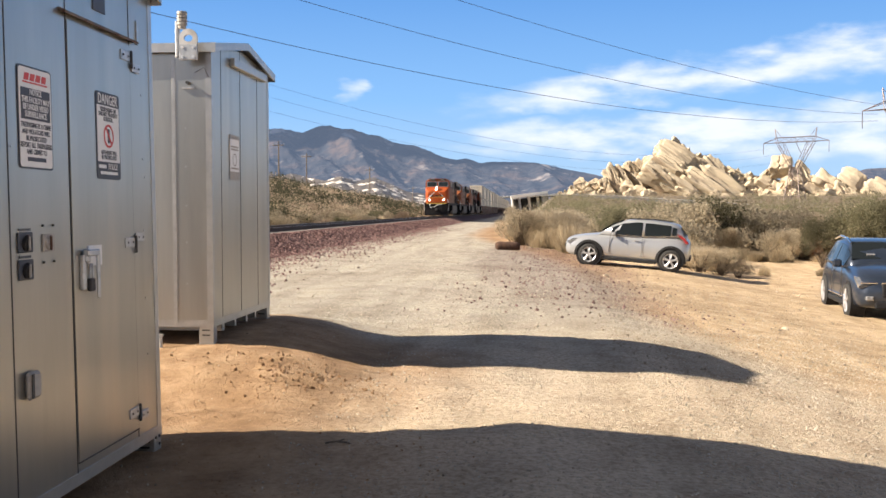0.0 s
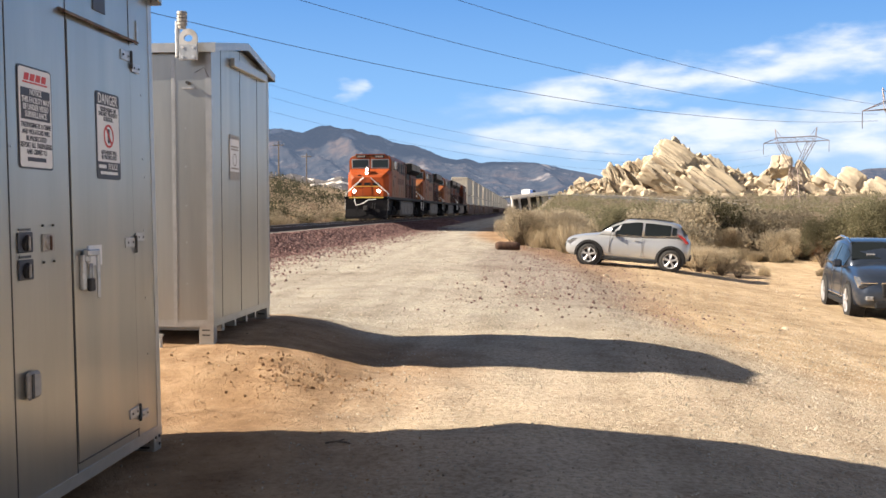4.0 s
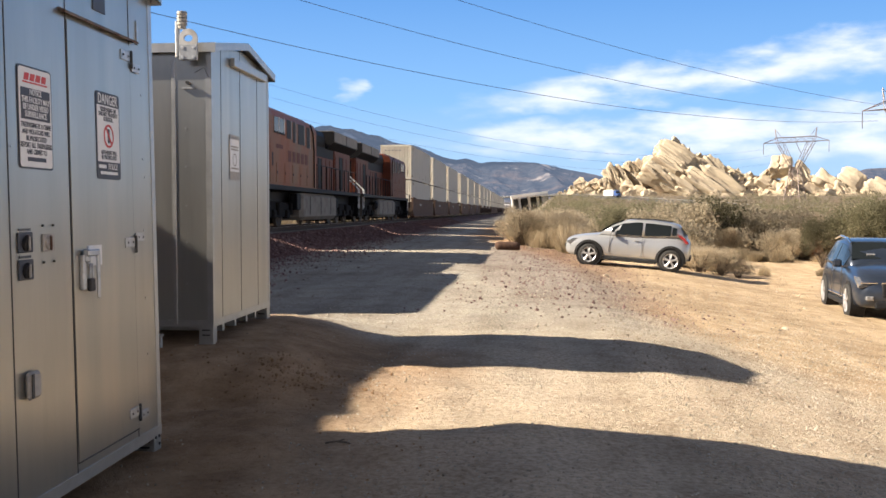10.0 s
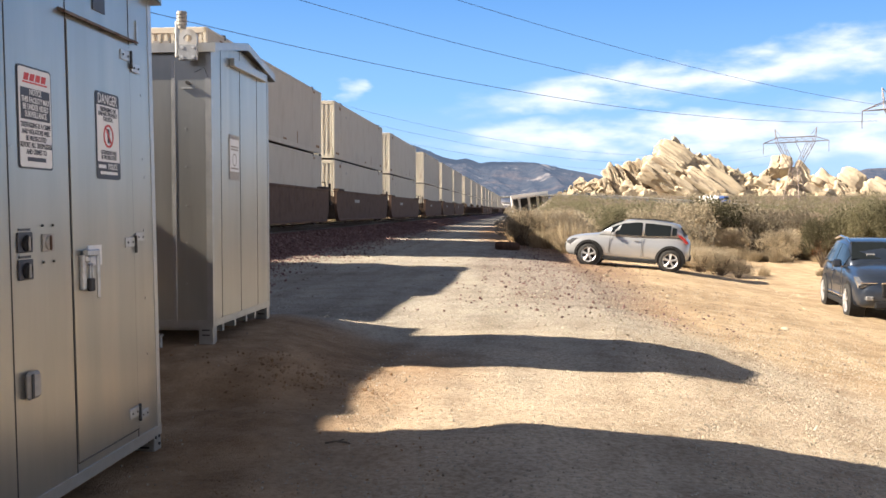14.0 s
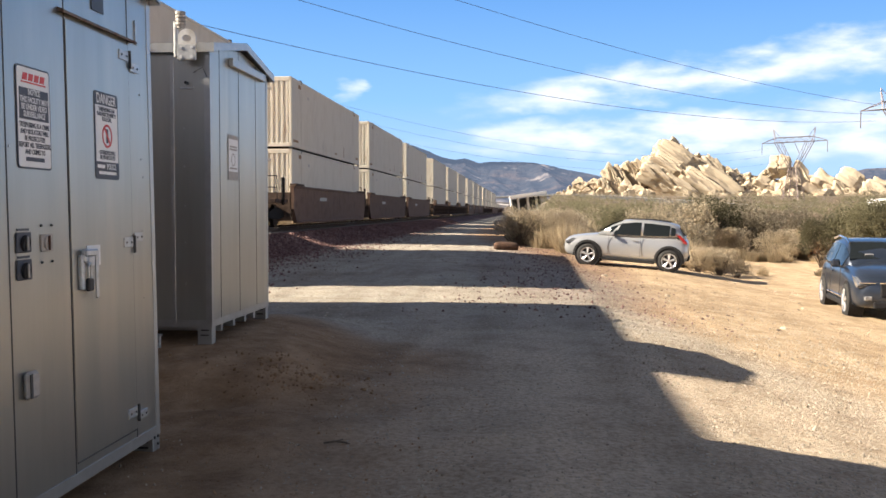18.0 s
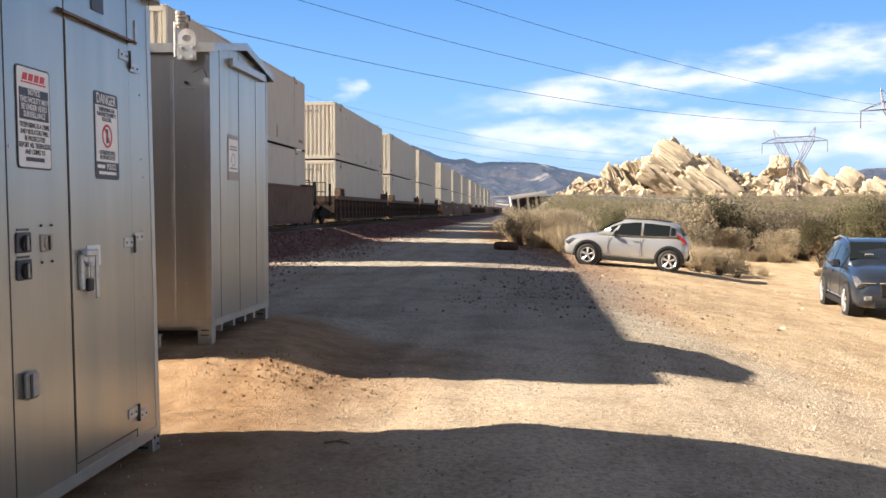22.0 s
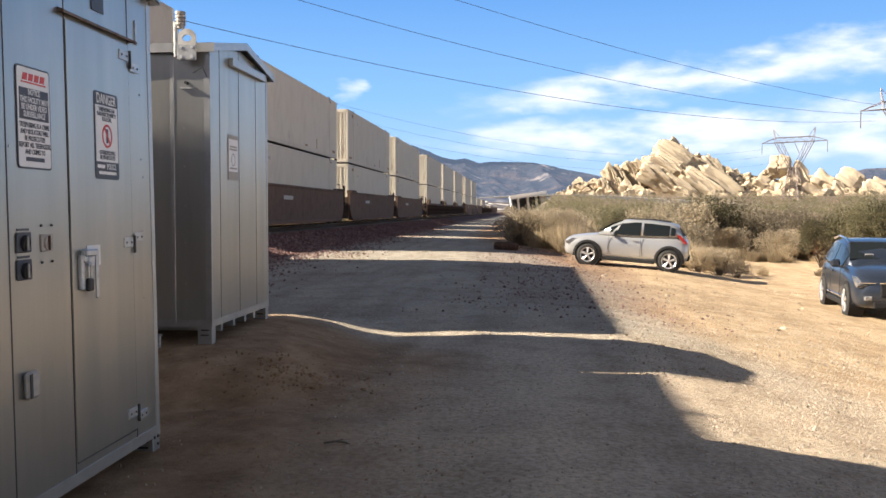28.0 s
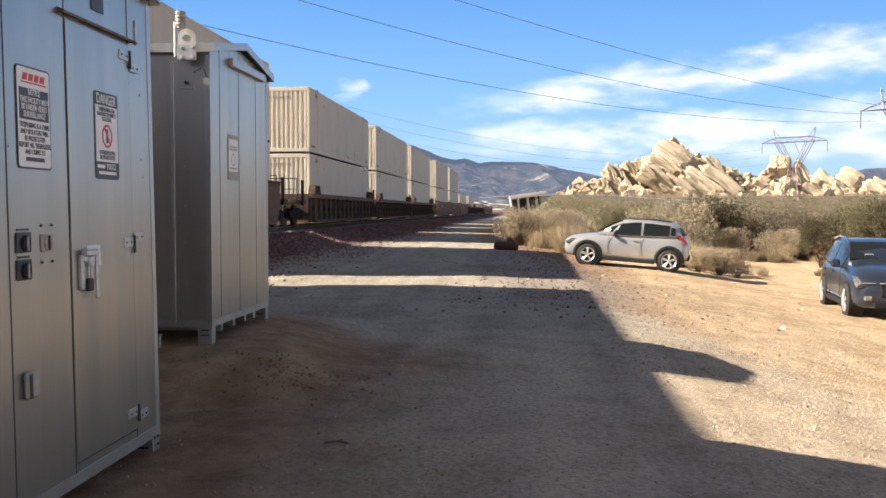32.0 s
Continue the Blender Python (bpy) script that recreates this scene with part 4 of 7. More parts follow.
    # trucks
    for yc in (4.5, 18.6):
        bm = bmesh.new()
        y0, y1 = sorted((Y(yc - 2.6), Y(yc + 2.6)))
        ym = (y0 + y1) / 2
        for sx in (-1, 1):
            x0, x1 = sorted((sx * 0.98, sx * 1.14))
            prism(bm, [(y0, 0.55), (y0 + 0.5, 0.42), (y1 - 0.5, 0.42), (y1, 0.55), (y1, 0.92), (ym + 1.0, 1.05), (ym - 1.0, 1.05), (y0, 0.92)], "x", x0, x1)
            for dy in (-2.05, 0, 2.05):
                box(bm, min(sx * 1.0, sx * 1.24), max(sx * 1.0, sx * 1.24), ym + dy - 0.22, ym + dy + 0.22, 0.36, 0.72, 0.05)
                tube(bm, (sx * 1.19, ym + dy + 0.45, 0.5), (sx * 1.19, ym + dy + 0.45, 1.0), 0.09, n=8)
        truck = part("truck", bm, TRUCK_IRON, lo, "six-wheel truck frame")
        for dy in (-2.05, 0, 2.05):
            wheel_on(truck, LOCO_WHEEL, 0.533, ym + dy)
            part("traction_motor", boxed(-0.66, 0.66, ym + dy + 0.12, ym + dy + 1.0, 0.14, 0.95, 0.08), TRUCK_IRON, truck)
    return lo


def container_master():
    """A 53-foot container, origin at the middle of its near end's foot; local y along the track."""
    L, W, H = 16.15, 1.295, 2.87
    c = thing("container", pose(0, 0, 0), "off-white steel freight container stacked on a well car", "freight container", "train containers")
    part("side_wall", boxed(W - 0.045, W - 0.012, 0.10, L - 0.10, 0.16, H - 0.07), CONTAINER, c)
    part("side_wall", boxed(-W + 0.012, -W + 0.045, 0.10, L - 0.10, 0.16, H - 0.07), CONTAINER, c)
    part("roof_sheet", boxed(-W + 0.05, W - 0.05, 0.06, L - 0.06, H - 0.05, H - 0.015), CONTAINER, c)
    part("floor_sheet", boxed(-W + 0.05, W - 0.05, 0.06, L - 0.06, 0.05, 0.15), WELL_DARK, c)
    for sx in (-1, 1):
        x0, x1 = sorted((sx * (W - 0.10), sx * W))
        part("top_rail", boxed(x0, x1, 0.0, L, H - 0.09, H, 0.01), CONTAINER, c)
        part("bottom_rail", boxed(x0, x1, 0.0, L, 0.0, 0.17, 0.01), CONTAINER, c, "pale bottom rail")
        for yy in (0.0, L - 0.18):
            part("corner_casting", boxed(x0, x1, yy, yy + 0.18, -0.095, 0.0), DARK_STEEL, c)
        for yy in (0.0, L - 0.14):
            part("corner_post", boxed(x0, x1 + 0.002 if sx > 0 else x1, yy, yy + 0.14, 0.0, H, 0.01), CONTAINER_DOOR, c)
        for yy in (1.75, L - 1.83):
            part("lift_post", boxed(sx * W - 0.012 if sx > 0 else -W, sx * W - 0.004 if sx > 0 else -W + 0.008, yy, yy + 0.08, 0.1, H - 0.06), CONTAINER, c)
            part("casting", boxed(x0 + 0.01, x1 + 0.004 if sx > 0 else x1, yy - 0.03, yy + 0.11, H - 0.10, H + 0.06), DARK_STEEL, c)
        x2, x3 = sorted((sx * (W - 0.011), sx * (W - 0.007)))
        part("marking_bar", boxed(x2, x3, 3.0, 3.35, H - 0.62, H - 0.50), DECAL, c)
        part("marking_bar", boxed(x2, x3, 6.2, 6.28, 0.3, 0.62), DECAL, c)
        for yy, zz, wd, hg in ((1.3, H - 0.34, 0.5, 0.16), (0.35, 0.22, 0.9, 0.10), (11.4, 0.2, 0.12, 0.5), (9.1, 0.2, 0.5, 0.08), (15.0, 0.25, 0.7, 0.12), (14.4, H - 0.2, 0.4, 0.08)):
            part("rust_stain", boxed(x2, x3 + 0.001 if sx > 0 else x3, yy, yy + wd, zz, zz + hg), RUST_STAIN, c, "brown rust stain")
    # corrugated front wall
    bm = bmesh.new()
    n = 11
    pts = []
    for i in range(n):
        x0 = -W + 0.12 + (2 * W - 0.24) * i / n
        w = (2 * W - 0.24) / n
        pts += [(x0, 0.07), (x0 + w * 0.38, 0.07), (x0 + w * 0.5, 0.012), (x0 + w * 0.88, 0.012)]
    pts.append((W - 0.12, 0.07))
    lo_v = [bm.verts.new((x, y, 0.14)) for x, y in pts]
    hi_v = [bm.verts.new((x, y, H - 0.16)) for x, y in pts]
    for i in range(len(pts) - 1):
        bm.faces.new((lo_v[i], lo_v[i + 1], hi_v[i + 1], hi_v[i]))
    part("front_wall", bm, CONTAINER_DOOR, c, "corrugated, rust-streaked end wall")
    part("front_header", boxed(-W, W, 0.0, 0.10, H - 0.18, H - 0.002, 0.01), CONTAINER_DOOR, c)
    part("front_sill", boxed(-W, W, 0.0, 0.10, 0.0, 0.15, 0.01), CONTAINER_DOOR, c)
    for i in range(5):
        part("number_bar", boxed(-0.95 + 0.30 * i, -0.77 + 0.30 * i, -0.002, 0.012, H - 0.5, H - 0.40), DECAL, c)
    # doors at the far end
    for sx in (-1, 1):
        x0, x1 = sorted((sx * 0.01, sx * (W - 0.10)))
        d = part("door", boxed(x0, x1, L - 0.07, L - 0.03, 0.14, H - 0.12, 0.006), CONTAINER_DOOR, c)
        for k in (0.3, 0.8):
            bm = bmesh.new()
            tube(bm, (sx * k, L - 0.015, 0.15), (sx * k, L - 0.015, H - 0.15), 0.018, n=6)
            part("lock_bar", bm, STEEL, d)
    return c


CARS = (0.0, 19.2, 38.4)
CAR_PITCH = 61.2


def well_car(ribbed):
    """A three-unit articulated well car; local y from the near unit's container front."""
    kind = "dark ribbed" if ribbed else "brown smooth-sided"
    car = thing("well_car", pose(0, 0, 0), kind + " articulated well car carrying stacked containers", "rail car", "train well cars")
    mat = WELL_DARK if ribbed else WELL_BROWN
    for k, y0 in enumerate(CARS):
        L = 16.15
        ya, yb = y0 - 0.55, y0 + L + 0.55
        for sx in (-1, 1):
            bm = bmesh.new()
            if ribbed:
                x0, x1 = sorted((sx * 1.36, sx * 1.40))
                box(bm, x0, x1, ya, yb, 0.18, 1.30)
            else:
                x0, x1 = sorted((sx * 1.36, sx * 1.52))
                prism(bm, [(ya + 0.0, 1.66), (yb, 1.66), (yb, 0.75), (yb - 0.5, 0.17), (ya + 0.5, 0.17), (ya, 0.75)], "x", x0, x1)
            side = part("side_sill", bm, mat, car)
            xa, xb = sorted((sx * 1.33, sx * 1.56))
            part("top_chord", boxed(xa, xb, ya, yb, *((1.24, 1.44) if ribbed else (1.60, 1.70)), 0.02), WELL_BROWN, side)
            part("bottom_chord", boxed(xa, xb, ya + 0.6, yb - 0.6, 0.15, 0.28, 0.02), mat, side)
            if ribbed:
                x2, x3 = sorted((sx * 1.40, sx * 1.53))
                rib = part("rib", boxed(x2, x3, -0.05, 0.05, 0.26, 1.25), WELL_DARK, side)
                rib.matrix_basis = pose(0, ya + 0.6, 0)
                for i in range(1, 15):
                    again(rib, "rib", pose(0, ya + 0.6 + i * 1.14, 0), side)
            else:
                x2, x3 = sorted((sx * 1.522, sx * 1.526))
                part("marking_bar", boxed(x2, x3, y0 + 4.4, y0 + 5.9, 1.12, 1.28), DECAL, side)
            for yy in (ya + 0.15, yb - 1.55):
                x2, x3 = sorted((sx * 1.30, sx * 1.60))
                if ribbed:
                    for dy in (0.1, 1.0):
                        bm = bmesh.new()
                        prism(bm, [(yy + dy, 1.42), (yy + dy + 0.42, 1.42), (yy + dy + 0.34, 1.62), (yy + dy + 0.18, 1.82), (yy + dy + 0.06, 1.66)], "x", x2, x3)
                        part("corner_guide", bm, WELL_DARK, side, "rusty upright container guide")
                else:
                    part("corner_guide", boxed(x2, x3, yy, yy + 1.4, 1.69, 1.79, 0.01), WELL_DARK, side, "container guide ledge")
        for ye in (ya, yb - 0.08):
            part("end_bulkhead", boxed(-1.40, 1.40, ye, ye + 0.08, 0.30, 1.42), WELL_DARK, car, "dark bulkhead closing the well")
        part("floor_frame", boxed(-1.34, 1.34, ya + 0.4, yb - 0.4, 0.26, 0.36), WELL_DARK, car)
    # end platforms and trucks at the joints and ends
    joints = [-1.65, 17.68, 36.88, 56.2]
    for k, yj in enumerate(joints):
        w = 1.25 if k in (1, 2) else 1.35
        p = part("end_platform", boxed(-1.3, 1.3, yj - 0.95, yj + 0.95, 0.98, 1.14, 0.02), WELL_DARK, car)
        bm = bmesh.new()
        for sx in (-1.2, -0.6, 0.6, 1.2):
            tube(bm, (sx, yj - 0.35, 1.14), (sx, yj - 0.35, 2.05), 0.02, n=5)
        tube(bm, (-1.2, yj - 0.35, 1.6), (1.2, yj - 0.35, 1.6), 0.02, n=5)
        tube(bm, (-1.2, yj - 0.35, 2.05), (1.2, yj - 0.35, 2.05), 0.02, n=5)
        part("end_railing", bm, TRUCK_IRON, p)
        for sx in (-1.42, 1.30):
            part("end_post", boxed(sx, sx + 0.10, yj - 0.08, yj + 0.08, 0.9, 2.0, 0.02), TRUCK_IRON, p, "dark upright post between the units")
        bm = bmesh.new()
        for sx in (-1, 1):
            x0, x1 = sorted((sx * 0.96, sx * 1.10))
            prism(bm, [(yj - 1.15, 0.42), (yj - 0.3, 0.34), (yj + 0.3, 0.34), (yj + 1.15, 0.42), (yj + 1.15, 0.62), (yj + 0.35, 0.80), (yj - 0.35, 0.80), (yj - 1.15, 0.62)], "x", x0, x1)
        box(bm, -1.0, 1.0, yj - 0.2, yj + 0.2, 0.45, 0.78)
        truck = part("truck", bm, TRUCK_IRON, car, "four-wheel truck frame")
        for dy in (-0.88, 0.88):
            wheel_on(truck, CAR_WHEEL, 0.46, yj + dy)
    for yc in (-3.0, 57.7):
        part("coupler", boxed(-0.12, 0.12, yc - 0.3, yc + 0.45, 0.75, 1.0, 0.03), DARK_STEEL, car)
    return car


# places along the track at the start of the shot
FIRST_BOX = 207.7
LOCO_LEN = 22.3


def build_train():
    for i in range(4):
        lo = locomotive(rows_back=(i == 3), lit=(i == 0))
        ride(lo, FIRST_BOX - 3.2 - LOCO_LEN * (4 - i))
    kinds = [False, False, True, False, True, False, True, False]
    for i, ribbed in enumerate(kinds):
        car = well_car(ribbed)
        ride(car, FIRST_BOX + CAR_PITCH * i)
    master = container_master()
    first = True
    for i in range(len(kinds)):
        for k, dy in enumerate(CARS):
            idx = 3 * i + k
            levels = 2 if idx < 17 else (1 if idx < 19 else 0)
            for lv in range(levels):
                z = RAIL_Z + 0.36 + 2.965 * lv
                c = master if first else copy_thing(master, pose(0, 0, 0))
                first = False
                ride(c, FIRST_BOX + CAR_PITCH * i + dy + ((0.0, 0.6, 0.1)[k] if i == 2 else 0.4 if (i, k) == (0, 2) else 0.5 if (i, k) == (1, 1) else 0.0), z)


build_train()
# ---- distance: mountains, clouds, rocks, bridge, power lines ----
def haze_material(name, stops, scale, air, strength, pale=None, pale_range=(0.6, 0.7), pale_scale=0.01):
    """Far slopes seen through air: a rough surface, the haze put in as a faint glow of its own."""
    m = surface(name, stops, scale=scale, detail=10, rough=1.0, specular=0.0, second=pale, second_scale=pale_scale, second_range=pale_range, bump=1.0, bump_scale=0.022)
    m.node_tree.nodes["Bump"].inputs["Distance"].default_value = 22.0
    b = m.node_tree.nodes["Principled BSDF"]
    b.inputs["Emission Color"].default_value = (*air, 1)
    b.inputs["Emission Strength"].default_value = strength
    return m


# The bluish tones and the blue glow imitate haze over the distance.
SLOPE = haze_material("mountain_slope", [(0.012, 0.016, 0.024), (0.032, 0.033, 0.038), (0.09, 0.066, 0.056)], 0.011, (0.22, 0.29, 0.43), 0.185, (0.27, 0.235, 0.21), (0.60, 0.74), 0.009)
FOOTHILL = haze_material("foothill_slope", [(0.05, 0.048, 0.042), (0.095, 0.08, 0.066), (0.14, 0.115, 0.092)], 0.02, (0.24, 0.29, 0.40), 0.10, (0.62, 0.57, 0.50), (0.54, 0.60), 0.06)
SKYLINE = [(-2600, 300), (-1800, 300), (-1283, 284), (-1038, 290), (-916, 303), (-875, 300), (-814, 286), (-783, 298), (-743, 312), (-712, 312), (-671, 299), (-631, 300), (-570, 278), (-529, 274), (-488, 253),
           (-447, 243), (-396, 237), (-346, 217), (-305, 198), (-254, 185), (-213, 191), (-162, 173), (-122, 178), (-50, 177), (31, 174), (82, 165), (143, 150), (245, 131), (347, 101), (958, 90), (1121, 131),
           (1182, 148), (1253, 151), (1365, 139), (1773, 111), (2600, 120)]
FOOT_LINE = [(-1100, 68), (-636, 64), (-454, 60), (-424, 70), (-393, 62), (-363, 56), (-333, 64), (-303, 55), (-272, 62), (-242, 50), (-212, 36), (-131, 26), (-60, 18), (31, 14), (400, 12)]


def ridged(x, y, seed, octaves=5):
    """Sharp crests and broad gullies, 0 to about 1."""
    total, amp, f = 0.0, 0.5, 1.0
    for k in range(octaves):
        n = 1.0 - abs(noise.noise((x * f + 7.3 * k, y * f, seed + 3.1 * k)))
        total += amp * n * n
        amp *= 0.5
        f *= 2.05
    return total


def slope_mesh(name, line, x0, x1, step, rows, near, deep, relief, material, label, category, seed):
    xs = np.arange(x0, x1, step)
    verts, faces = [], []
    for j in range(rows):
        v = j / (rows - 1)
        for x in xs:
            h = lerp_table(line, x) + 0.012 * lerp_table(line, x) * noise.noise((x * 0.06, 1.0, seed))
            warp = 0.25 * noise.noise((x * 0.004, v * 2.0, seed + 1))
            r = ridged(x * 0.0030 + 0.42 * v + warp, v * 0.75, seed)
            cut = relief * 1.35 * (0.80 - r) * math.sin(math.pi * v ** 0.8) ** 0.8
            z = h * (v ** 0.9) * (1 - cut)
            y = near + deep * v + 0.16 * deep * (r - 0.6) * math.sin(math.pi * v)
            k = y / (near + deep)
            verts.append((x * k, y, max(-20.0, z * k)))
    n = len(xs)
    for j in range(rows - 1):
        for i in range(n - 1):
            faces.append((j * n + i, j * n + i + 1, (j + 1) * n + i + 1, (j + 1) * n + i))
    tagged(new(name, raw_mesh(name, verts, faces, material, True)), label, category, kind="structure")


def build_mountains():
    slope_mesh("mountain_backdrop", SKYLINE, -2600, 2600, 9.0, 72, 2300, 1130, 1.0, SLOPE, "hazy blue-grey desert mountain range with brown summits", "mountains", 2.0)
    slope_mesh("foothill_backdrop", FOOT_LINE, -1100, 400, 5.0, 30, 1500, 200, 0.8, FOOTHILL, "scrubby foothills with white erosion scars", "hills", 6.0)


def build_clouds():
    """A curved far sheet of blue sky with white cloud banks."""
    m = bpy.data.materials.new("cloud")
    m.use_nodes = True
    nt = m.node_tree
    N, L = nt.nodes.new, nt.links.new
    nt.nodes.remove(nt.nodes["Principled BSDF"])
    out = nt.nodes["Material Output"]
    co = N("ShaderNodeTexCoord")
    sep = N("ShaderNodeSeparateXYZ")
    L(co.outputs["Object"], sep.inputs[0])

    def math_node(op, a, b=None, c=None, clamp=False):
        n = N("ShaderNodeMath")
        n.operation, n.use_clamp = op, clamp
        for i, v in enumerate((a, b, c)):
            if v is None:
                continue
            if isinstance(v, (int, float)):
                n.inputs[i].default_value = v
            else:
                L(v, n.inputs[i])
        return n.outputs[0]

    # the banks' outlines are torn by a swirl
    wm = N("ShaderNodeMapping")
    wm.inputs["Scale"].default_value = (0.004, 0.004, 0.010)
    L(co.outputs["Object"], wm.inputs[0])
    wn1 = N("ShaderNodeTexNoise")
    wn1.inputs["Scale"].default_value, wn1.inputs["Detail"].default_value = 1.3, 8
    L(wm.outputs[0], wn1.inputs[0])
    swirl = N("ShaderNodeSeparateColor")
    L(wn1.outputs[1], swirl.inputs[0])
    wx = math_node("ADD", sep.outputs[0], math_node("MULTIPLY", math_node("SUBTRACT", swirl.outputs[0], 0.5), 330.0))
    wz = math_node("ADD", sep.outputs[2], math_node("MULTIPLY", math_node("SUBTRACT", swirl.outputs[1], 0.5), 130.0))

    def bank(cx, cz, rx, rz, tilt):
        """1 in the middle of a slanting oval, 0 outside."""
        dx = math_node("SUBTRACT", wx, cx + 47)
        dz = math_node("SUBTRACT", math_node("SUBTRACT", wz, cz - 32), math_node("MULTIPLY", dx, tilt))
        d = math_node("ADD", math_node("POWER", math_node("ABSOLUTE", math_node("DIVIDE", dx, rx)), 2.0), math_node("POWER", math_node("ABSOLUTE", math_node("DIVIDE", dz, rz)), 2.0))
        return math_node("SUBTRACT", 1.0, d, clamp=True)

    cover = bank(560, 565, 1050, 112, 0.105)
    for args in ((1380, 655, 650, 135, 0.10), (600, 352, 1320, 108, 0.03), (1500, 350, 1300, 165, 0.02), (-1420, 985, 330, 45, -0.02), (1800, 930, 260, 60, 0.1)):
        cover = math_node("MAXIMUM", cover, bank(*args))
    cover = math_node("MAXIMUM", cover, math_node("MULTIPLY", bank(-770, 540, 105, 60, 0.0), 0.62))
    mp = N("ShaderNodeMapping")
    mp.inputs["Scale"].default_value = (0.0022, 0.002, 0.0075)
    mp.inputs["Rotation"].default_value = (0, radians(-9), 0)
    L(co.outputs["Object"], mp.inputs[0])
    nz = N("ShaderNodeTexNoise")
    nz.inputs["Scale"].default_value, nz.inputs["Detail"].default_value, nz.inputs["Roughness"].default_value = 1.6, 10, 0.55
    L(mp.outputs[0], nz.inputs[0])
    dens = math_node("MULTIPLY", math_node("ADD", nz.outputs[0], -0.18), cover)
    ramp = N("ShaderNodeMapRange")
    ramp.interpolation_type = "SMOOTHSTEP"
    ramp.inputs[1].default_value, ramp.inputs[2].default_value = 0.03, 0.42
    ramp.inputs[4].default_value = 0.92
    L(dens, ramp.inputs[0])
    high = N("ShaderNodeMapRange")
    high.inputs[1].default_value, high.inputs[2].default_value = 120, 920
    L(sep.outputs[2], high.inputs[0])
    blue = N("ShaderNodeValToRGB")
    el = blue.color_ramp.elements
    el[0].position, el[0].color = 0.0, (0.18, 0.265, 0.365, 1)
    el[1].position, el[1].color = 1.0, (0.056, 0.143, 0.315, 1)
    mid = el.new(0.42)
    mid.color = (0.106, 0.212, 0.372, 1)
    L(high.outputs[0], blue.inputs[0])
    mx = N("ShaderNodeMix")
    mx.data_type = "RGBA"
    L(ramp.outputs[0], mx.inputs[0])
    L(blue.outputs[0], mx.inputs[6])
    mx.inputs[7].default_value = (0.375, 0.39, 0.415, 1)
    em = N("ShaderNodeEmission")
    L(mx.outputs[2], em.inputs[0])
    L(em.outputs[0], out.inputs[0])
    verts, faces = [], []
    n = 24
    for i in range(n + 1):
        a = radians(-42 + 84 * i / n)
        for z in (-60, 2200):
            verts.append((3970 * math.sin(a), 3970 * math.cos(a), z))
    for i in range(n):
        faces.append((2 * i, 2 * i + 2, 2 * i + 3, 2 * i + 1))
    tagged(new("sky_backdrop", raw_mesh("sky_backdrop", verts, faces, m, True)), "bands of white fair-weather cloud in a blue sky", "sky", kind="structure")


SANDSTONE = surface("sandstone", [(0.40, 0.325, 0.225), (0.48, 0.40, 0.29), (0.54, 0.465, 0.35)], scale=0.10, detail=8, rough=0.95, stretch=(1, 1, 1), second=(0.20, 0.135, 0.095), second_scale=0.16,
                    second_range=(0.60, 0.68), bump=1.0, bump_scale=0.5, specular=0.1, random_amount=0.08)
SANDSTONE.node_tree.nodes["Bump"].inputs["Distance"].default_value = 1.5
ROCK_HILL = surface("rocky_scrub_hill", [(0.10, 0.075, 0.052), (0.17, 0.125, 0.085), (0.28, 0.21, 0.145)], scale=0.11, detail=10, rough=1.0, second=(0.52, 0.42, 0.30), second_scale=0.14, second_range=(0.60, 0.68), specular=0.0)
ROCK_Y = 632.0
HILL_LINE = [(-0.1, 8), (20.5, 8.5), (44.5, 11), (62.7, 18), (81, 29), (93.7, 36), (104.5, 39), (119, 38.6), (129.5, 32.6), (141, 27.4), (151.5, 24), (172.4, 22), (186.5, 23), (200.6, 22), (214.7, 22), (228.7, 19), (256.5, 15), (313.3, 13)]


def slab_mesh(seed):
    """A weathered tilted block of unit size: beds along its length, cracks across, worn edges."""
    bm = bmesh.new()
    bmesh.ops.create_cube(bm, size=2.0)
    bmesh.ops.subdivide_edges(bm, edges=bm.edges, cuts=15, use_grid_fill=True)
    for v in bm.verts:
        q = v.co.copy()
        k = max(abs(q.x), abs(q.y), abs(q.z)) / (abs(q.x) ** 14 + abs(q.y) ** 14 + abs(q.z) ** 14) ** (1 / 14)
        q *= k
        o = Vector((seed * 7.1, seed * 3.3, 0))
        bed = 0.03 * math.copysign(abs(math.sin(q.z * 7.0 + 1.5 * noise.noise(q + o))) ** 3, 1)
        d = 0.15 * noise.noise(q * 0.9 + o) + 0.085 * noise.noise(q * 2.3 + o) + 0.035 * noise.noise(q * 5.5 + o)
        crack = -0.24 * smooth01(0.86, 1.0, math.cos(q.x * (2.6 + 0.5 * seed) + 2.5 * noise.noise(q * 1.4 + o)))
        v.co = Vector((q.x * (1 + d + 0.4 * bed), q.y * (1 + d + crack - bed), q.z * (1 + 1.3 * d + crack)))
        if q.x > 0.2:
            v.co.z *= 1 - 0.25 * (q.x - 0.2)
    me = bpy.data.meshes.new("slab")
    bm.to_mesh(me)
    bm.free()
    me.materials.append(SANDSTONE)
    return me


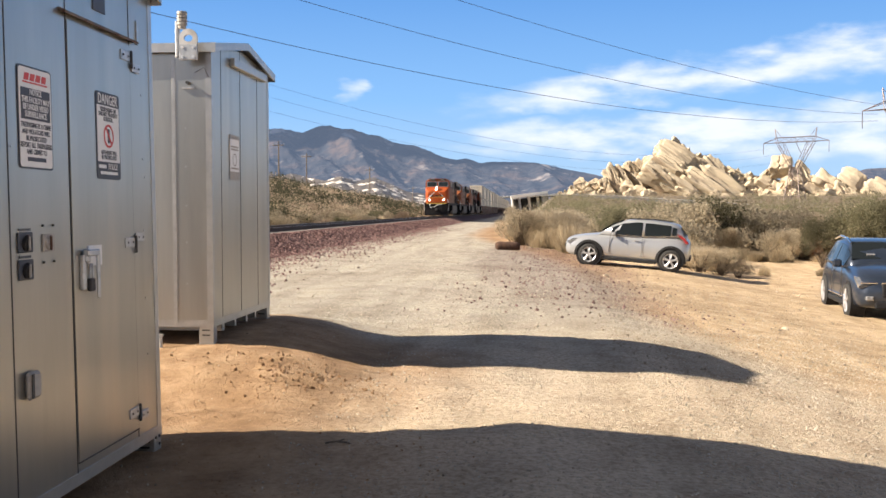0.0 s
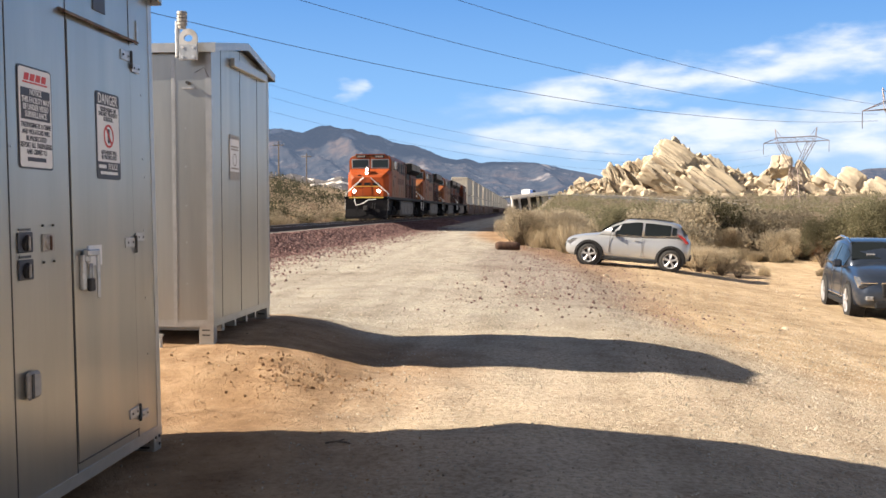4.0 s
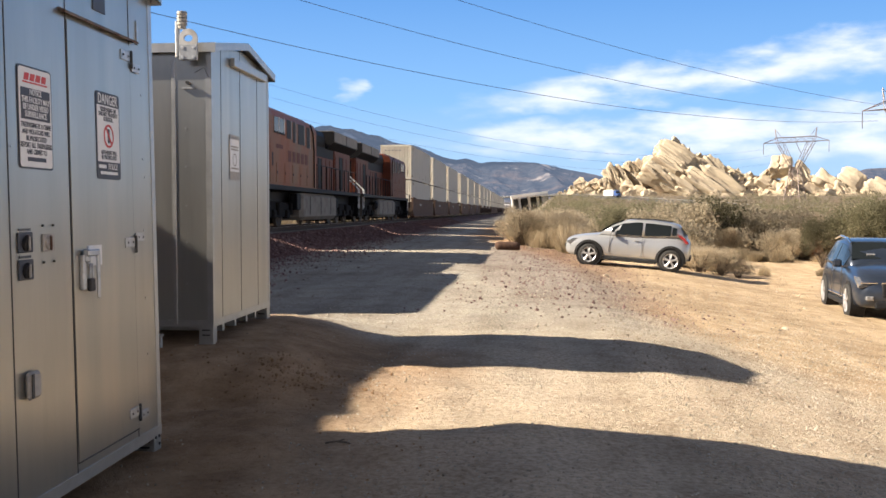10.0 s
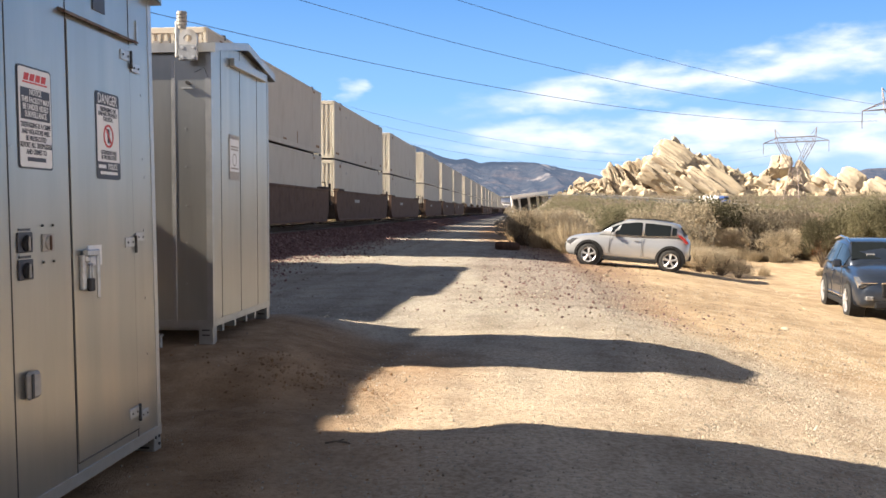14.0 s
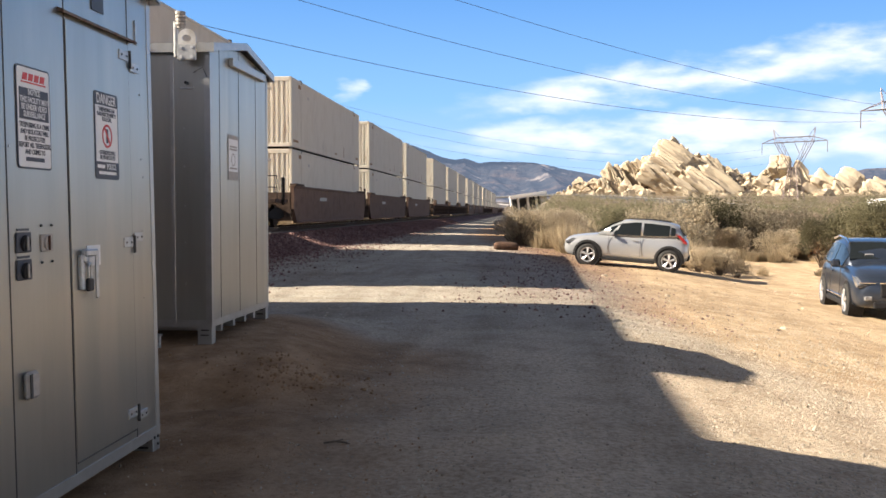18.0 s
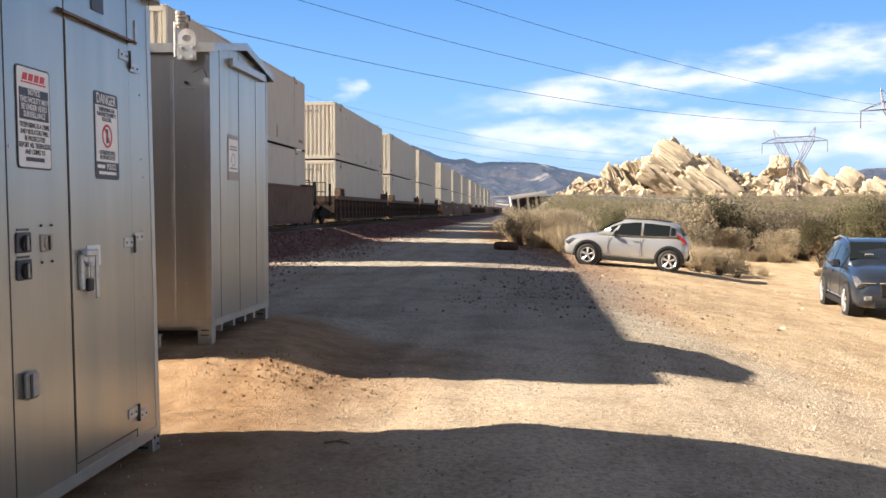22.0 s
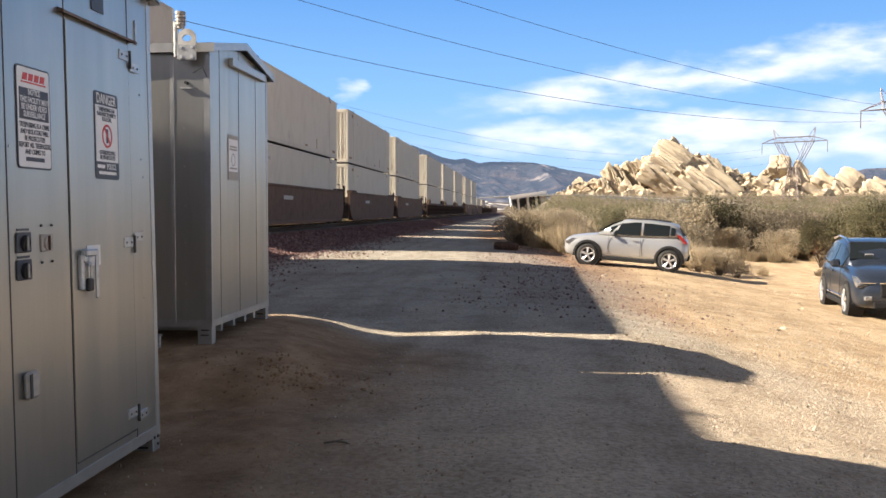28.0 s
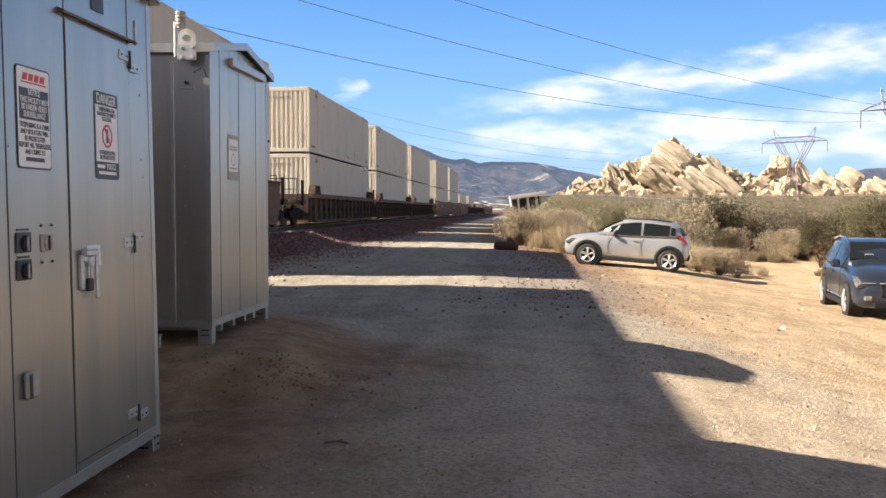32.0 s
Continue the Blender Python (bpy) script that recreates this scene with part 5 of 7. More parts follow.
def rocks():
    meshes = [slab_mesh(i) for i in range(6)]
    rng = random.Random(5)
    
    def outcrop(name, label, specs):
        """Slabs in metres: across, height of the middle, half length, half thickness, dip in degrees, depth behind the front."""
        base = thing(name, pose(0, ROCK_Y, 10.9), label, "rock formation", "sandstone outcrops")
        for x, z, ln, th, dip, back in specs:
            o = new("slab", meshes[rng.randrange(6)])
            o.parent = base
            o.matrix_basis = pose(x + 1.5, back, z - 10.9, rng.uniform(-38, -22), dip, rng.uniform(-24, -8)) @ Matrix.Diagonal((ln, max(6, min(12, ln * 0.5)), th * 0.9, 1))
        return base

    outcrop("sandstone_outcrop", "great tilted slabs of pale sandstone above a desert plain", [
        (91, 39.8, 8, 4.5, 30, 6), (109.7, 25, 29, 6.8, 34, 0), (100.3, 20.5, 25, 5.2, 34, -7), (89.2, 18.5, 19, 4.6, 33, -14), (96.3, 40.2, 6.7, 5.5, 40, 4), (122.8, 23.9, 15, 6, 48, 5),
        (102.6, 34.8, 11, 5.5, 38, 5), (119.9, 8.2, 6.6, 3.4, 7, -20), (84.2, 28, 10, 4.5, 40, 0), (127.6, 16.1, 7, 3.5, 44, -6)])
    outcrop("sandstone_outcrop", "leaning fins of pale layered sandstone", [
        (57.7, 19.9, 11.5, 4.2, 53, 0), (63.1, 21.9, 10.5, 2.4, 55, 2), (69, 24.1, 10, 2.7, 54, 3), (75.2, 27, 9, 2.7, 50, 4), (80.6, 29.5, 8, 2.4, 50, 5), (73.4, 11.5, 6.9, 3.4, 22, -14), (50.3, 16.5, 6, 3.8, 64, -4),
        (65.8, 13.2, 7, 2.6, 35, -10), (70.1, 10.3, 6, 3, 8, -18)])
    outcrop("boulder_group", "rounded pale sandstone boulders on a low rise", [
        (28.1, 12.7, 2.7, 2.6, 34, 0), (35.2, 17.6, 4.3, 4.1, 38, 2), (44.1, 17.5, 3.7, 3.8, 45, 2), (25.2, 11.2, 1.7, 1.9, 27, -2), (39.3, 11.5, 3.5, 2.6, 32, -6), (48.3, 12.7, 3.1, 3, 47, -4), (54, 10.4, 1.7, 1.9, 27, -8),
        (31.5, 11.3, 2.2, 1.8, 10, -5), (22.1, 10.3, 1.4, 1.3, 0, 0)])
    outcrop("sandstone_outcrop", "square-topped block and smooth domes of tan sandstone", [
        (163.2, 30, 6.4, 6, 6, 4), (155.7, 16.5, 9.6, 3.2, 33, 0), (164.6, 15.4, 7.1, 4.5, -50, -4), (178, 19.4, 12, 7, 46, 2), (192.6, 16.9, 11, 5.6, 36, -2), (212.6, 15.4, 15, 7.4, 32, 0), (230, 14, 10, 4.9, 18, 2),
        (246.5, 14, 12, 6.8, 24, 2), (174.8, 6.9, 3.9, 3.2, 29, -12), (182.5, 5.1, 3.2, 2.6, 28, -14), (156.7, 25.1, 3.2, 3, 54, 8), (147.8, 8.1, 3.9, 2, 14, -18), (199.7, 12, 8, 4, 30, -8), (169.5, 10.1, 5, 2.6, 20, -10)])
    # rubble of pale blocks over the brown slope
    for k in range(170):
        x = rng.uniform(108, 156) if k < 110 else rng.uniform(150, 240)
        y = rng.uniform(-16, 26)
        t = smooth01(-22, 30, y)
        base = ground_z(x, ROCK_Y + y) - 1
        z = base + (lerp_table(HILL_LINE, x) - base) * t
        sz = rng.uniform(0.6, 1.7) * (1.5 if rng.random() < 0.15 else 1.0)
        o = tagged(new("boulder", meshes[rng.randrange(6)]), "pale sandstone block in the rubble slope", "boulder", "rubble blocks")
        o.matrix_basis = pose(x, ROCK_Y + y, z + sz * 0.3, rng.uniform(-40, 10), rng.uniform(10, 60), rng.uniform(-40, 40)) @ Matrix.Diagonal((sz * 1.6, sz * 1.2, sz, 1))
    # the scrubby hill behind and between the slabs
    xs, ys = np.arange(0, 330, 4.0), np.arange(-26, 90, 4.0)
    verts, faces = [], []
    for y in ys:
        for x in xs:
            t = smooth01(-22, 30, y)
            base = ground_z(x, ROCK_Y + y) - 1
            z = base + (lerp_table(HILL_LINE, x) - base) * t * (1 - 0.6 * smooth01(45, 90, y)) + 3.0 * t * noise.noise((x * 0.09, y * 0.09, 0.0)) + 1.6 * t * noise.noise((x * 0.3, y * 0.3, 3.0))
            verts.append((x, ROCK_Y + y, z))
    n = len(xs)
    for j in range(len(ys) - 1):
        for i in range(n - 1):
            faces.append((j * n + i, j * n + i + 1, (j + 1) * n + i + 1, (j + 1) * n + i))
    tagged(new("rocky_hill", raw_mesh("rocky_hill", verts, faces, ROCK_HILL, True)), "brown scrub hillside strewn with pale rubble", "hill", kind="structure")
    # loose boulders along the foot
    for i in range(22):
        x = rng.uniform(12, 270)
        y = rng.uniform(-60, -20)
        s = rng.uniform(0.8, 2.6)
        o = tagged(new("boulder", meshes[rng.randrange(6)]), "pale weathered boulder at the foot of the outcrop", "boulder", "loose boulders")
        z = ground_z(x, ROCK_Y + y)
        o.matrix_basis = pose(x, ROCK_Y + y, z + s * 0.4, rng.uniform(-30, 30), rng.uniform(-40, 40), rng.uniform(0, 90)) @ Matrix.Diagonal((s * 1.5, s * 1.2, s, 1))


LATTICE = surface("lattice_steel", [(0.17, 0.13, 0.12), (0.26, 0.21, 0.19)], scale=2, rough=0.6, metal=0.6)


def pylon(x, y, z, s, turn):
    """A lattice transmission tower with a flared waist and one long cross arm."""
    p = thing("transmission_tower", pose(x, y, z, 0, 0, turn) @ Matrix.Scale(s, 4), "grey steel lattice transmission tower with a wide cross arm", "transmission tower", "transmission towers")
    r = 0.16

    def strut(a, b, name="strut", rad=r):
        bm = bmesh.new()
        tube(bm, a, b, rad, n=4)
        return part(name, bm, LATTICE, p)
    wa, wb, zw = 4.6, 1.7, 19.0
    corners = ((-1, -1), (1, -1), (1, 1), (-1, 1))
    for sx, sy in corners:
        strut((sx * wa, sy * wa, -2.0), (sx * wb, sy * wb, zw), "leg", 0.2)
    levels = [0, 6.5, 11.5, 15.5, 19]
    for a, b in zip(levels, levels[1:]):
        ra, rb = wa + (wb - wa) * a / zw, wa + (wb - wa) * b / zw
        for k in range(4):
            (x0, y0), (x1, y1) = corners[k], corners[(k + 1) % 4]
            strut((x0 * ra, y0 * ra, a), (x1 * rb, y1 * rb, b), "brace", 0.09)
            strut((x1 * ra, y1 * ra, a), (x0 * rb, y0 * rb, b), "brace", 0.09)
            strut((x0 * rb, y0 * rb, b), (x1 * rb, y1 * rb, b), "ring_beam", 0.09)
    # flared window
    for sx in (-1, 1):
        for sy in (-1, 1):
            strut((sx * wb, sy * wb, zw), (sx * 8.6, sy * 1.2, 31.0), "flare_leg", 0.17)
            strut((sx * 0.2, sy * wb, zw), (sx * 5.6, sy * 1.0, 31.0), "flare_leg", 0.12)
            for k in range(4):
                t0, t1 = k / 4, (k + 1) / 4
                strut((sx * (wb + (8.6 - wb) * t0), sy * 1.4, zw + 12 * t0), (sx * (0.2 + 5.4 * t1), sy * 1.3, zw + 12 * t1), "brace", 0.08)
        strut((sx * 8.6, 1.2, 31), (sx * 9.6, 0, 37.2), "peak", 0.13)
        strut((sx * 8.6, -1.2, 31), (sx * 9.6, 0, 37.2), "peak", 0.13)
        strut((sx * 6.2, 0, 33), (sx * 9.6, 0, 37.2), "peak", 0.10)
    for sy in (-1.1, 1.1):
        strut((-15.0, 0, 31), (-8.6, sy, 31), "arm", 0.13)
        strut((-8.6, sy, 31), (8.6, sy, 31), "arm", 0.15)
        strut((8.6, sy, 31), (15.0, 0, 31), "arm", 0.13)
        strut((-8.6, sy, 33.2), (8.6, sy, 33.2), "arm", 0.13)
        for sx in (-1, 1):
            strut((sx * 8.6, sy, 33.2), (sx * 15.0, 0, 31), "arm", 0.11)
        for k in range(9):
            a = -8.6 + 17.2 * k / 9
            strut((a, sy, 31 if k % 2 else 33.2), (a + 17.2 / 9, sy, 33.2 if k % 2 else 31), "brace", 0.08)
    for ix in (-15, -0.0, 15):
        strut((ix, 0, 31), (ix + (2.5 if ix == 0 else 0.0), 0, 26.0), "insulator", 0.13)
    return p


def wires():
    cable = surface("cable", [(0.045, 0.045, 0.05), (0.08, 0.08, 0.085)], scale=1, rough=0.5, metal=0.4)

    def span(a, direction, low, steep, middle, end, r, drop):
        bm = bmesh.new()
        pts = []
        for k in range(41):
            t = end * k / 40
            pts.append((a[0] + direction[0] * t, a[1] + direction[1] * t, low + steep * (t - middle) ** 2 - drop + 1.38 * t))
        pipe(bm, pts, r, n=5)
        tagged(part("power_line", bm, cable), "dark overhead power line sagging between towers", "power line", "overhead power lines")
    d = (-160, -171.5)
    span((108.6, 306.8), d, 26.0, 21.0, 0.53, 1.5, 0.05, 2.46)
    span((108.6, 306.8), d, 31.0, 20.0, 0.38, 1.3, 0.05, 2.46)
    span((108.6, 306.8), d, 36.5, 14.4, 0.15, 1.2, 0.05, 2.46)
    span((110.3, 442.2), d, 25.5, 31.0, 0.50, 1.5, 0.03, 3.55)
    span((110.3, 442.2), d, 22.5, 30.0, 0.50, 1.5, 0.03, 3.55)
    span((110.3, 442.2), d, 19.5, 28.0, 0.50, 1.5, 0.03, 3.55)


def utility_pole(x, y, h):
    z = ground_z(x, y)
    p = thing("utility_pole", pose(x, y, z), "weathered wooden utility pole on a scrub hillside", "utility pole", "utility poles")
    bm = bmesh.new()
    tube(bm, (0, 0, -0.5), (0, 0, h), 0.17, 0.11, n=8)
    part("pole", bm, WOOD_POLE, p)
    part("crossarm", boxed(-1.2, 1.2, -0.07, 0.07, h - 0.9, h - 0.75), WOOD_POLE, p)
    for ix in (-1.1, -0.5, 0.5, 1.1):
        bm = bmesh.new()
        tube(bm, (ix, 0, h - 0.75), (ix, 0, h - 0.55), 0.05, n=6)
        part("insulator", bm, STEEL, p)


def bridge():
    conc = surface("bridge_concrete", [(0.62, 0.60, 0.56), (0.72, 0.70, 0.66)], scale=0.6, rough=0.9)
    b = thing("overpass", pose(0, 600, 0), "pale concrete highway overpass across the railway", "bridge")
    b.matrix_basis = pose(-11, 600, 0.3, 0, -7.5, 4)
    part("deck", boxed(3, 26, -5, 5, 7.9, 8.8, 0.1), conc, b)
    for yy in (-5.2, 5.0):
        part("parapet", boxed(3, 26, yy, yy + 0.25, 8.8, 10.3, 0.05), conc, b)
    for xx in (8.0, 14.0, 19.5):
        part("pier_cap", boxed(xx - 0.6, xx + 0.6, -4.5, 4.5, 7.1, 7.9, 0.1), conc, b)
        for yy in (-3, 3):
            bm = bmesh.new()
            tube(bm, (xx, yy, -2.0), (xx, yy, 7.1), 0.55, n=12)
            part("column", bm, conc, b)
    # Added asphalt-dark sheet behind the piers, in place of the deck's shade.
    part("under_deck_shade", boxed(3, 26, 5.2, 6.0, -3.0, 7.8, 0.1), ASPHALT, b, "dark sheet standing in for the shade under the deck")
    part("abutment", boxed(22, 26, -4.5, 4.5, -2.0, 7.9, 0.2), conc, b)
    part("abutment", boxed(3, 4, -4.5, 4.5, -2.0, 7.9, 0.2), conc, b)


ASPHALT = surface("asphalt", [(0.05, 0.05, 0.05), (0.08, 0.078, 0.075)], scale=1.2, rough=0.9)
HIGHWAY = [(-26.9, 685.8, 11.0), (20.9, 577.5, 10.97), (41.7, 519.8, 9.03), (53.6, 469.2, 7.04), (71.5, 418.7, 4.84), (86.0, 382.6, 2.93), (109.9, 329.4, 1.36), (152.8, 234.6, 0.52), (201.6, 135.4, 0.31)]


def highway():
    bm = bmesh.new()
    pts = [Vector(p) for p in HIGHWAY]
    rows = []
    for i, p in enumerate(pts):
        d = (pts[min(i + 1, len(pts) - 1)] - pts[max(i - 1, 0)])
        s = Vector((d.y, -d.x, 0)).normalized()
        rows.append([bm.verts.new(p + s * w + Vector((0, 0, h))) for w, h in ((-6.6, -0.5), (-6, 0.25), (6, 0.25), (6.6, -0.5))])
    for a, b in zip(rows, rows[1:]):
        for k in range(3):
            bm.faces.new((a[k], a[k + 1], b[k + 1], b[k]))
    tagged(part("highway", bm, ASPHALT), "grey two-lane asphalt highway on a low embankment", "road", kind="structure")
    rail = thing("guard_rail", pose(0, 0, 0), "galvanised steel guard rail along the highway", "guard rail", kind="structure")
    for i in range(len(pts) - 1):
        a, b = pts[i], pts[i + 1]
        d = b - a
        s = Vector((d.y, -d.x, 0)).normalized() * -5.4
        bm = bmesh.new()
        tube(bm, a + s + Vector((0, 0, 0.85)), b + s + Vector((0, 0, 0.85)), 0.09, n=4)
        part("beam", bm, STEEL, rail)


build_mountains()
build_clouds()
rocks()
pylon(121, 442, 1.5, 1.0, -38)
pylon(125, 318, -1.0, 1.15, -38)
wires()
for px, py, ph in ((-50.2, 191, 9.0), (-54.2, 233, 9.0), (-41, 249, 8.6), (-48.2, 406, 9.0)):
    utility_pole(px, py, ph)
bridge()
highway()
# ---- vehicles ----
def paint(name, colour, rough=0.28, flake=0.05):
    c2 = tuple(min(1, v * (1 + flake)) for v in colour)
    m = surface(name, [colour, c2], scale=3, rough=rough, metal=0.45, coat=0.6, second=tuple(v * 0.8 + 0.03 for v in colour), second_scale=1.2, second_range=(0.55, 0.9))
    m.node_tree.nodes["Principled BSDF"].inputs["Coat Roughness"].default_value = 0.08
    return m


SILVER = paint("silver_paint", (0.42, 0.43, 0.44))
NAVY = paint("dark_blue_paint", (0.028, 0.038, 0.058))
CAR_GLASS = glass("car_glass", (0.012, 0.015, 0.016))
CAR_GLASS.node_tree.nodes["Principled BSDF"].inputs["Specular IOR Level"].default_value = 0.35
CAR_GLASS.node_tree.nodes["Principled BSDF"].inputs["Coat Weight"].default_value = 0.0
CLADDING = surface("dark_cladding", [(0.015, 0.015, 0.016), (0.028, 0.028, 0.028)], scale=15, rough=0.65, specular=0.2)
ALLOY = surface("alloy", [(0.44, 0.44, 0.45), (0.53, 0.53, 0.54)], scale=20, rough=0.42, metal=0.6)
TAIL_RED = surface("tail_lamp_red", [(0.22, 0.012, 0.014), (0.30, 0.02, 0.02)], scale=15, rough=0.2, coat=0.6)
LAMP_CLEAR = surface("lamp_clear", [(0.10, 0.105, 0.115), (0.42, 0.43, 0.45)], scale=18, rough=0.12, coat=0.8, metal=0.4)
CHROME = surface("chrome", [(0.75, 0.75, 0.76), (0.82, 0.82, 0.82)], scale=10, rough=0.12, metal=1.0)


def ring_points(y, lo, mid, belt, top, wl, wm, wb, wt):
    half = [(wl * 0.85, lo), (wl, lo + 0.05), (wm, mid), (wb, belt - 0.03), (wt, top)]
    return [(x, y, z) for x, z in half] + [(0.0, y, top + 0.012)] + [(-x, y, z) for x, z in reversed(half)]


def wheel(parent, x, y, r, width, spokes):
    w = part("wheel", bmesh_tyre(r, width), RUBBER, parent, "black tyre on an alloy rim", True)
    w.matrix_basis = pose(x, y, r)
    s = 1 if x > 0 else -1
    bm = bmesh.new()
    tube(bm, (s * (width / 2 - 0.06), 0, 0), (s * (width / 2 - 0.03), 0, 0), r * 0.68, n=28)
    part("brake_disc", bm, CLADDING, w)
    bm = bmesh.new()
    n = 28
    for i in range(n):
        a, b = 2 * math.pi * i / n, 2 * math.pi * (i + 1) / n
        q = []
        for rr, xx in ((r * 0.60, width / 2 - 0.02), (r * 0.70, width / 2 + 0.004)):
            for t in (a, b):
                q.append(bm.verts.new((s * xx, rr * math.cos(t), rr * math.sin(t))))
        bm.faces.new((q[0], q[1], q[3], q[2]))
    for k in range(spokes):
        a = 2 * math.pi * k / spokes + 0.3
        for da in (-0.13, 0.13):
            d = Vector((0, math.cos(a + da), math.sin(a + da)))
            p = Vector((0, math.cos(a), math.sin(a)))
            tube(bm, p * r * 0.12 + Vector((s * (width / 2 - 0.005), 0, 0)), d * r * 0.66 + Vector((s * (width / 2 - 0.008), 0, 0)), r * 0.075, r * 0.05, n=6)
    tube(bm, (s * (width / 2 - 0.03), 0, 0), (s * (width / 2 + 0.006), 0, 0), r * 0.17, n=14)
    part("rim", bm, ALLOY, w, "silver multi-spoke rim")
    return w


def bmesh_tyre(r, width):
    bm = bmesh.new()
    prof = [(-0.5, 0.70), (-0.5, 0.90), (-0.40, 0.985), (-0.2, 1.0), (0.2, 1.0), (0.40, 0.985), (0.5, 0.90), (0.5, 0.70)]
    rings = []
    n = 32
    for i in range(n):
        a = 2 * math.pi * i / n
        rings.append([bm.verts.new((px * width, pr * r * math.cos(a), pr * r * math.sin(a))) for px, pr in prof])
    for i in range(n):
        a, b = rings[i], rings[(i + 1) % n]
        for k in range(len(prof) - 1):
            bm.faces.new((a[k], a[k + 1], b[k + 1], b[k]))
    bmesh.ops.recalc_face_normals(bm, faces=bm.faces)
    return bm


def car(name, label, m, colour, stations, cabin, wb, front, r, tw, half_width, arch, lamps_front, rear_lamps, spokes, rails):
    """A car whose nose points along -y from its origin on the ground under the front bumper."""
    c = thing(name, m, label, "car", "parked cars")
    bm = bmesh.new()
    loft(bm, [ring_points(*s) for s in stations])
    bmesh.ops.recalc_face_normals(bm, faces=bm.faces)
    body = part("body", bm, colour, c, "", True)
    md = body.modifiers.new("round", "SUBSURF")
    md.levels = md.render_levels = 1
    # cabin: rows of (y, half width, height) for the belt and the roof line
    bm = bmesh.new()
    rings = []
    for y, wbelt, zb, wroof, zr in cabin:
        rings.append([(wbelt, y, zb), (wroof, y, zr - 0.04), (wroof * 0.82, y, zr), (0, y, zr + 0.015), (-wroof * 0.82, y, zr), (-wroof, y, zr - 0.04), (-wbelt, y, zb)])
    loft(bm, rings)
    part("cabin", bm, colour, c, "", True)

    def pane(pts, name="window", mat=CAR_GLASS, push=0.006, parent=body):
        bm = bmesh.new()
        ps = [Vector(p) for p in pts]
        nrm = (ps[1] - ps[0]).cross(ps[2] - ps[0]).normalized()
        mid = sum(ps, Vector()) / len(ps)
        if nrm.dot(mid - Vector((0, (cabin[0][0] + cabin[-1][0]) / 2, 0.8))) < 0:
            nrm = -nrm
        a = [bm.verts.new(p + nrm * push) for p in ps]
        b = [bm.verts.new(p - nrm * 0.01) for p in ps]
        bm.faces.new(a)
        for i in range(len(ps)):
            bm.faces.new((a[i], b[i], b[(i + 1) % len(ps)], a[(i + 1) % len(ps)]))
        bmesh.ops.recalc_face_normals(bm, faces=bm.faces)
        return part(name, bm, mat, parent)

    def on_side(s, y, t):
        """A point on the cabin's flank, t from belt (0) to roof edge (1)."""
        for p, q in zip(cabin, cabin[1:]):
            if p[0] <= y <= q[0]:
                k = (y - p[0]) / (q[0] - p[0])
                wbelt, zb, wr, zr = (p[i] + (q[i] - p[i]) * k for i in (1, 2, 3, 4))
                return (s * (wbelt + (wr - wbelt) * t), y, zb + (zr - 0.04 - zb) * t)
    def side_glass(s, ya, yb, t0=0.06, t1=0.88, name="side_window"):
        """A pane that follows the cabin's flank."""
        bm = bmesh.new()
        n = 8
        lo, hi = [], []
        for i in range(n + 1):
            y = ya + (yb - ya) * i / n
            for row, t in ((lo, t0), (hi, t1)):
                p = on_side(s, y, t)
                row.append(bm.verts.new((p[0] + s * 0.009, p[1], p[2] + 0.004)))
        for i in range(n):
            bm.faces.new((lo[i], lo[i + 1], hi[i + 1], hi[i]))
        r = bmesh.ops.extrude_face_region(bm, geom=list(bm.faces))
        for v in r["geom"]:
            if isinstance(v, bmesh.types.BMVert):
                v.co.x -= s * 0.012
        bmesh.ops.recalc_face_normals(bm, faces=bm.faces)
        return part(name, bm, CAR_GLASS, body)
    return c, body, pane, side_glass


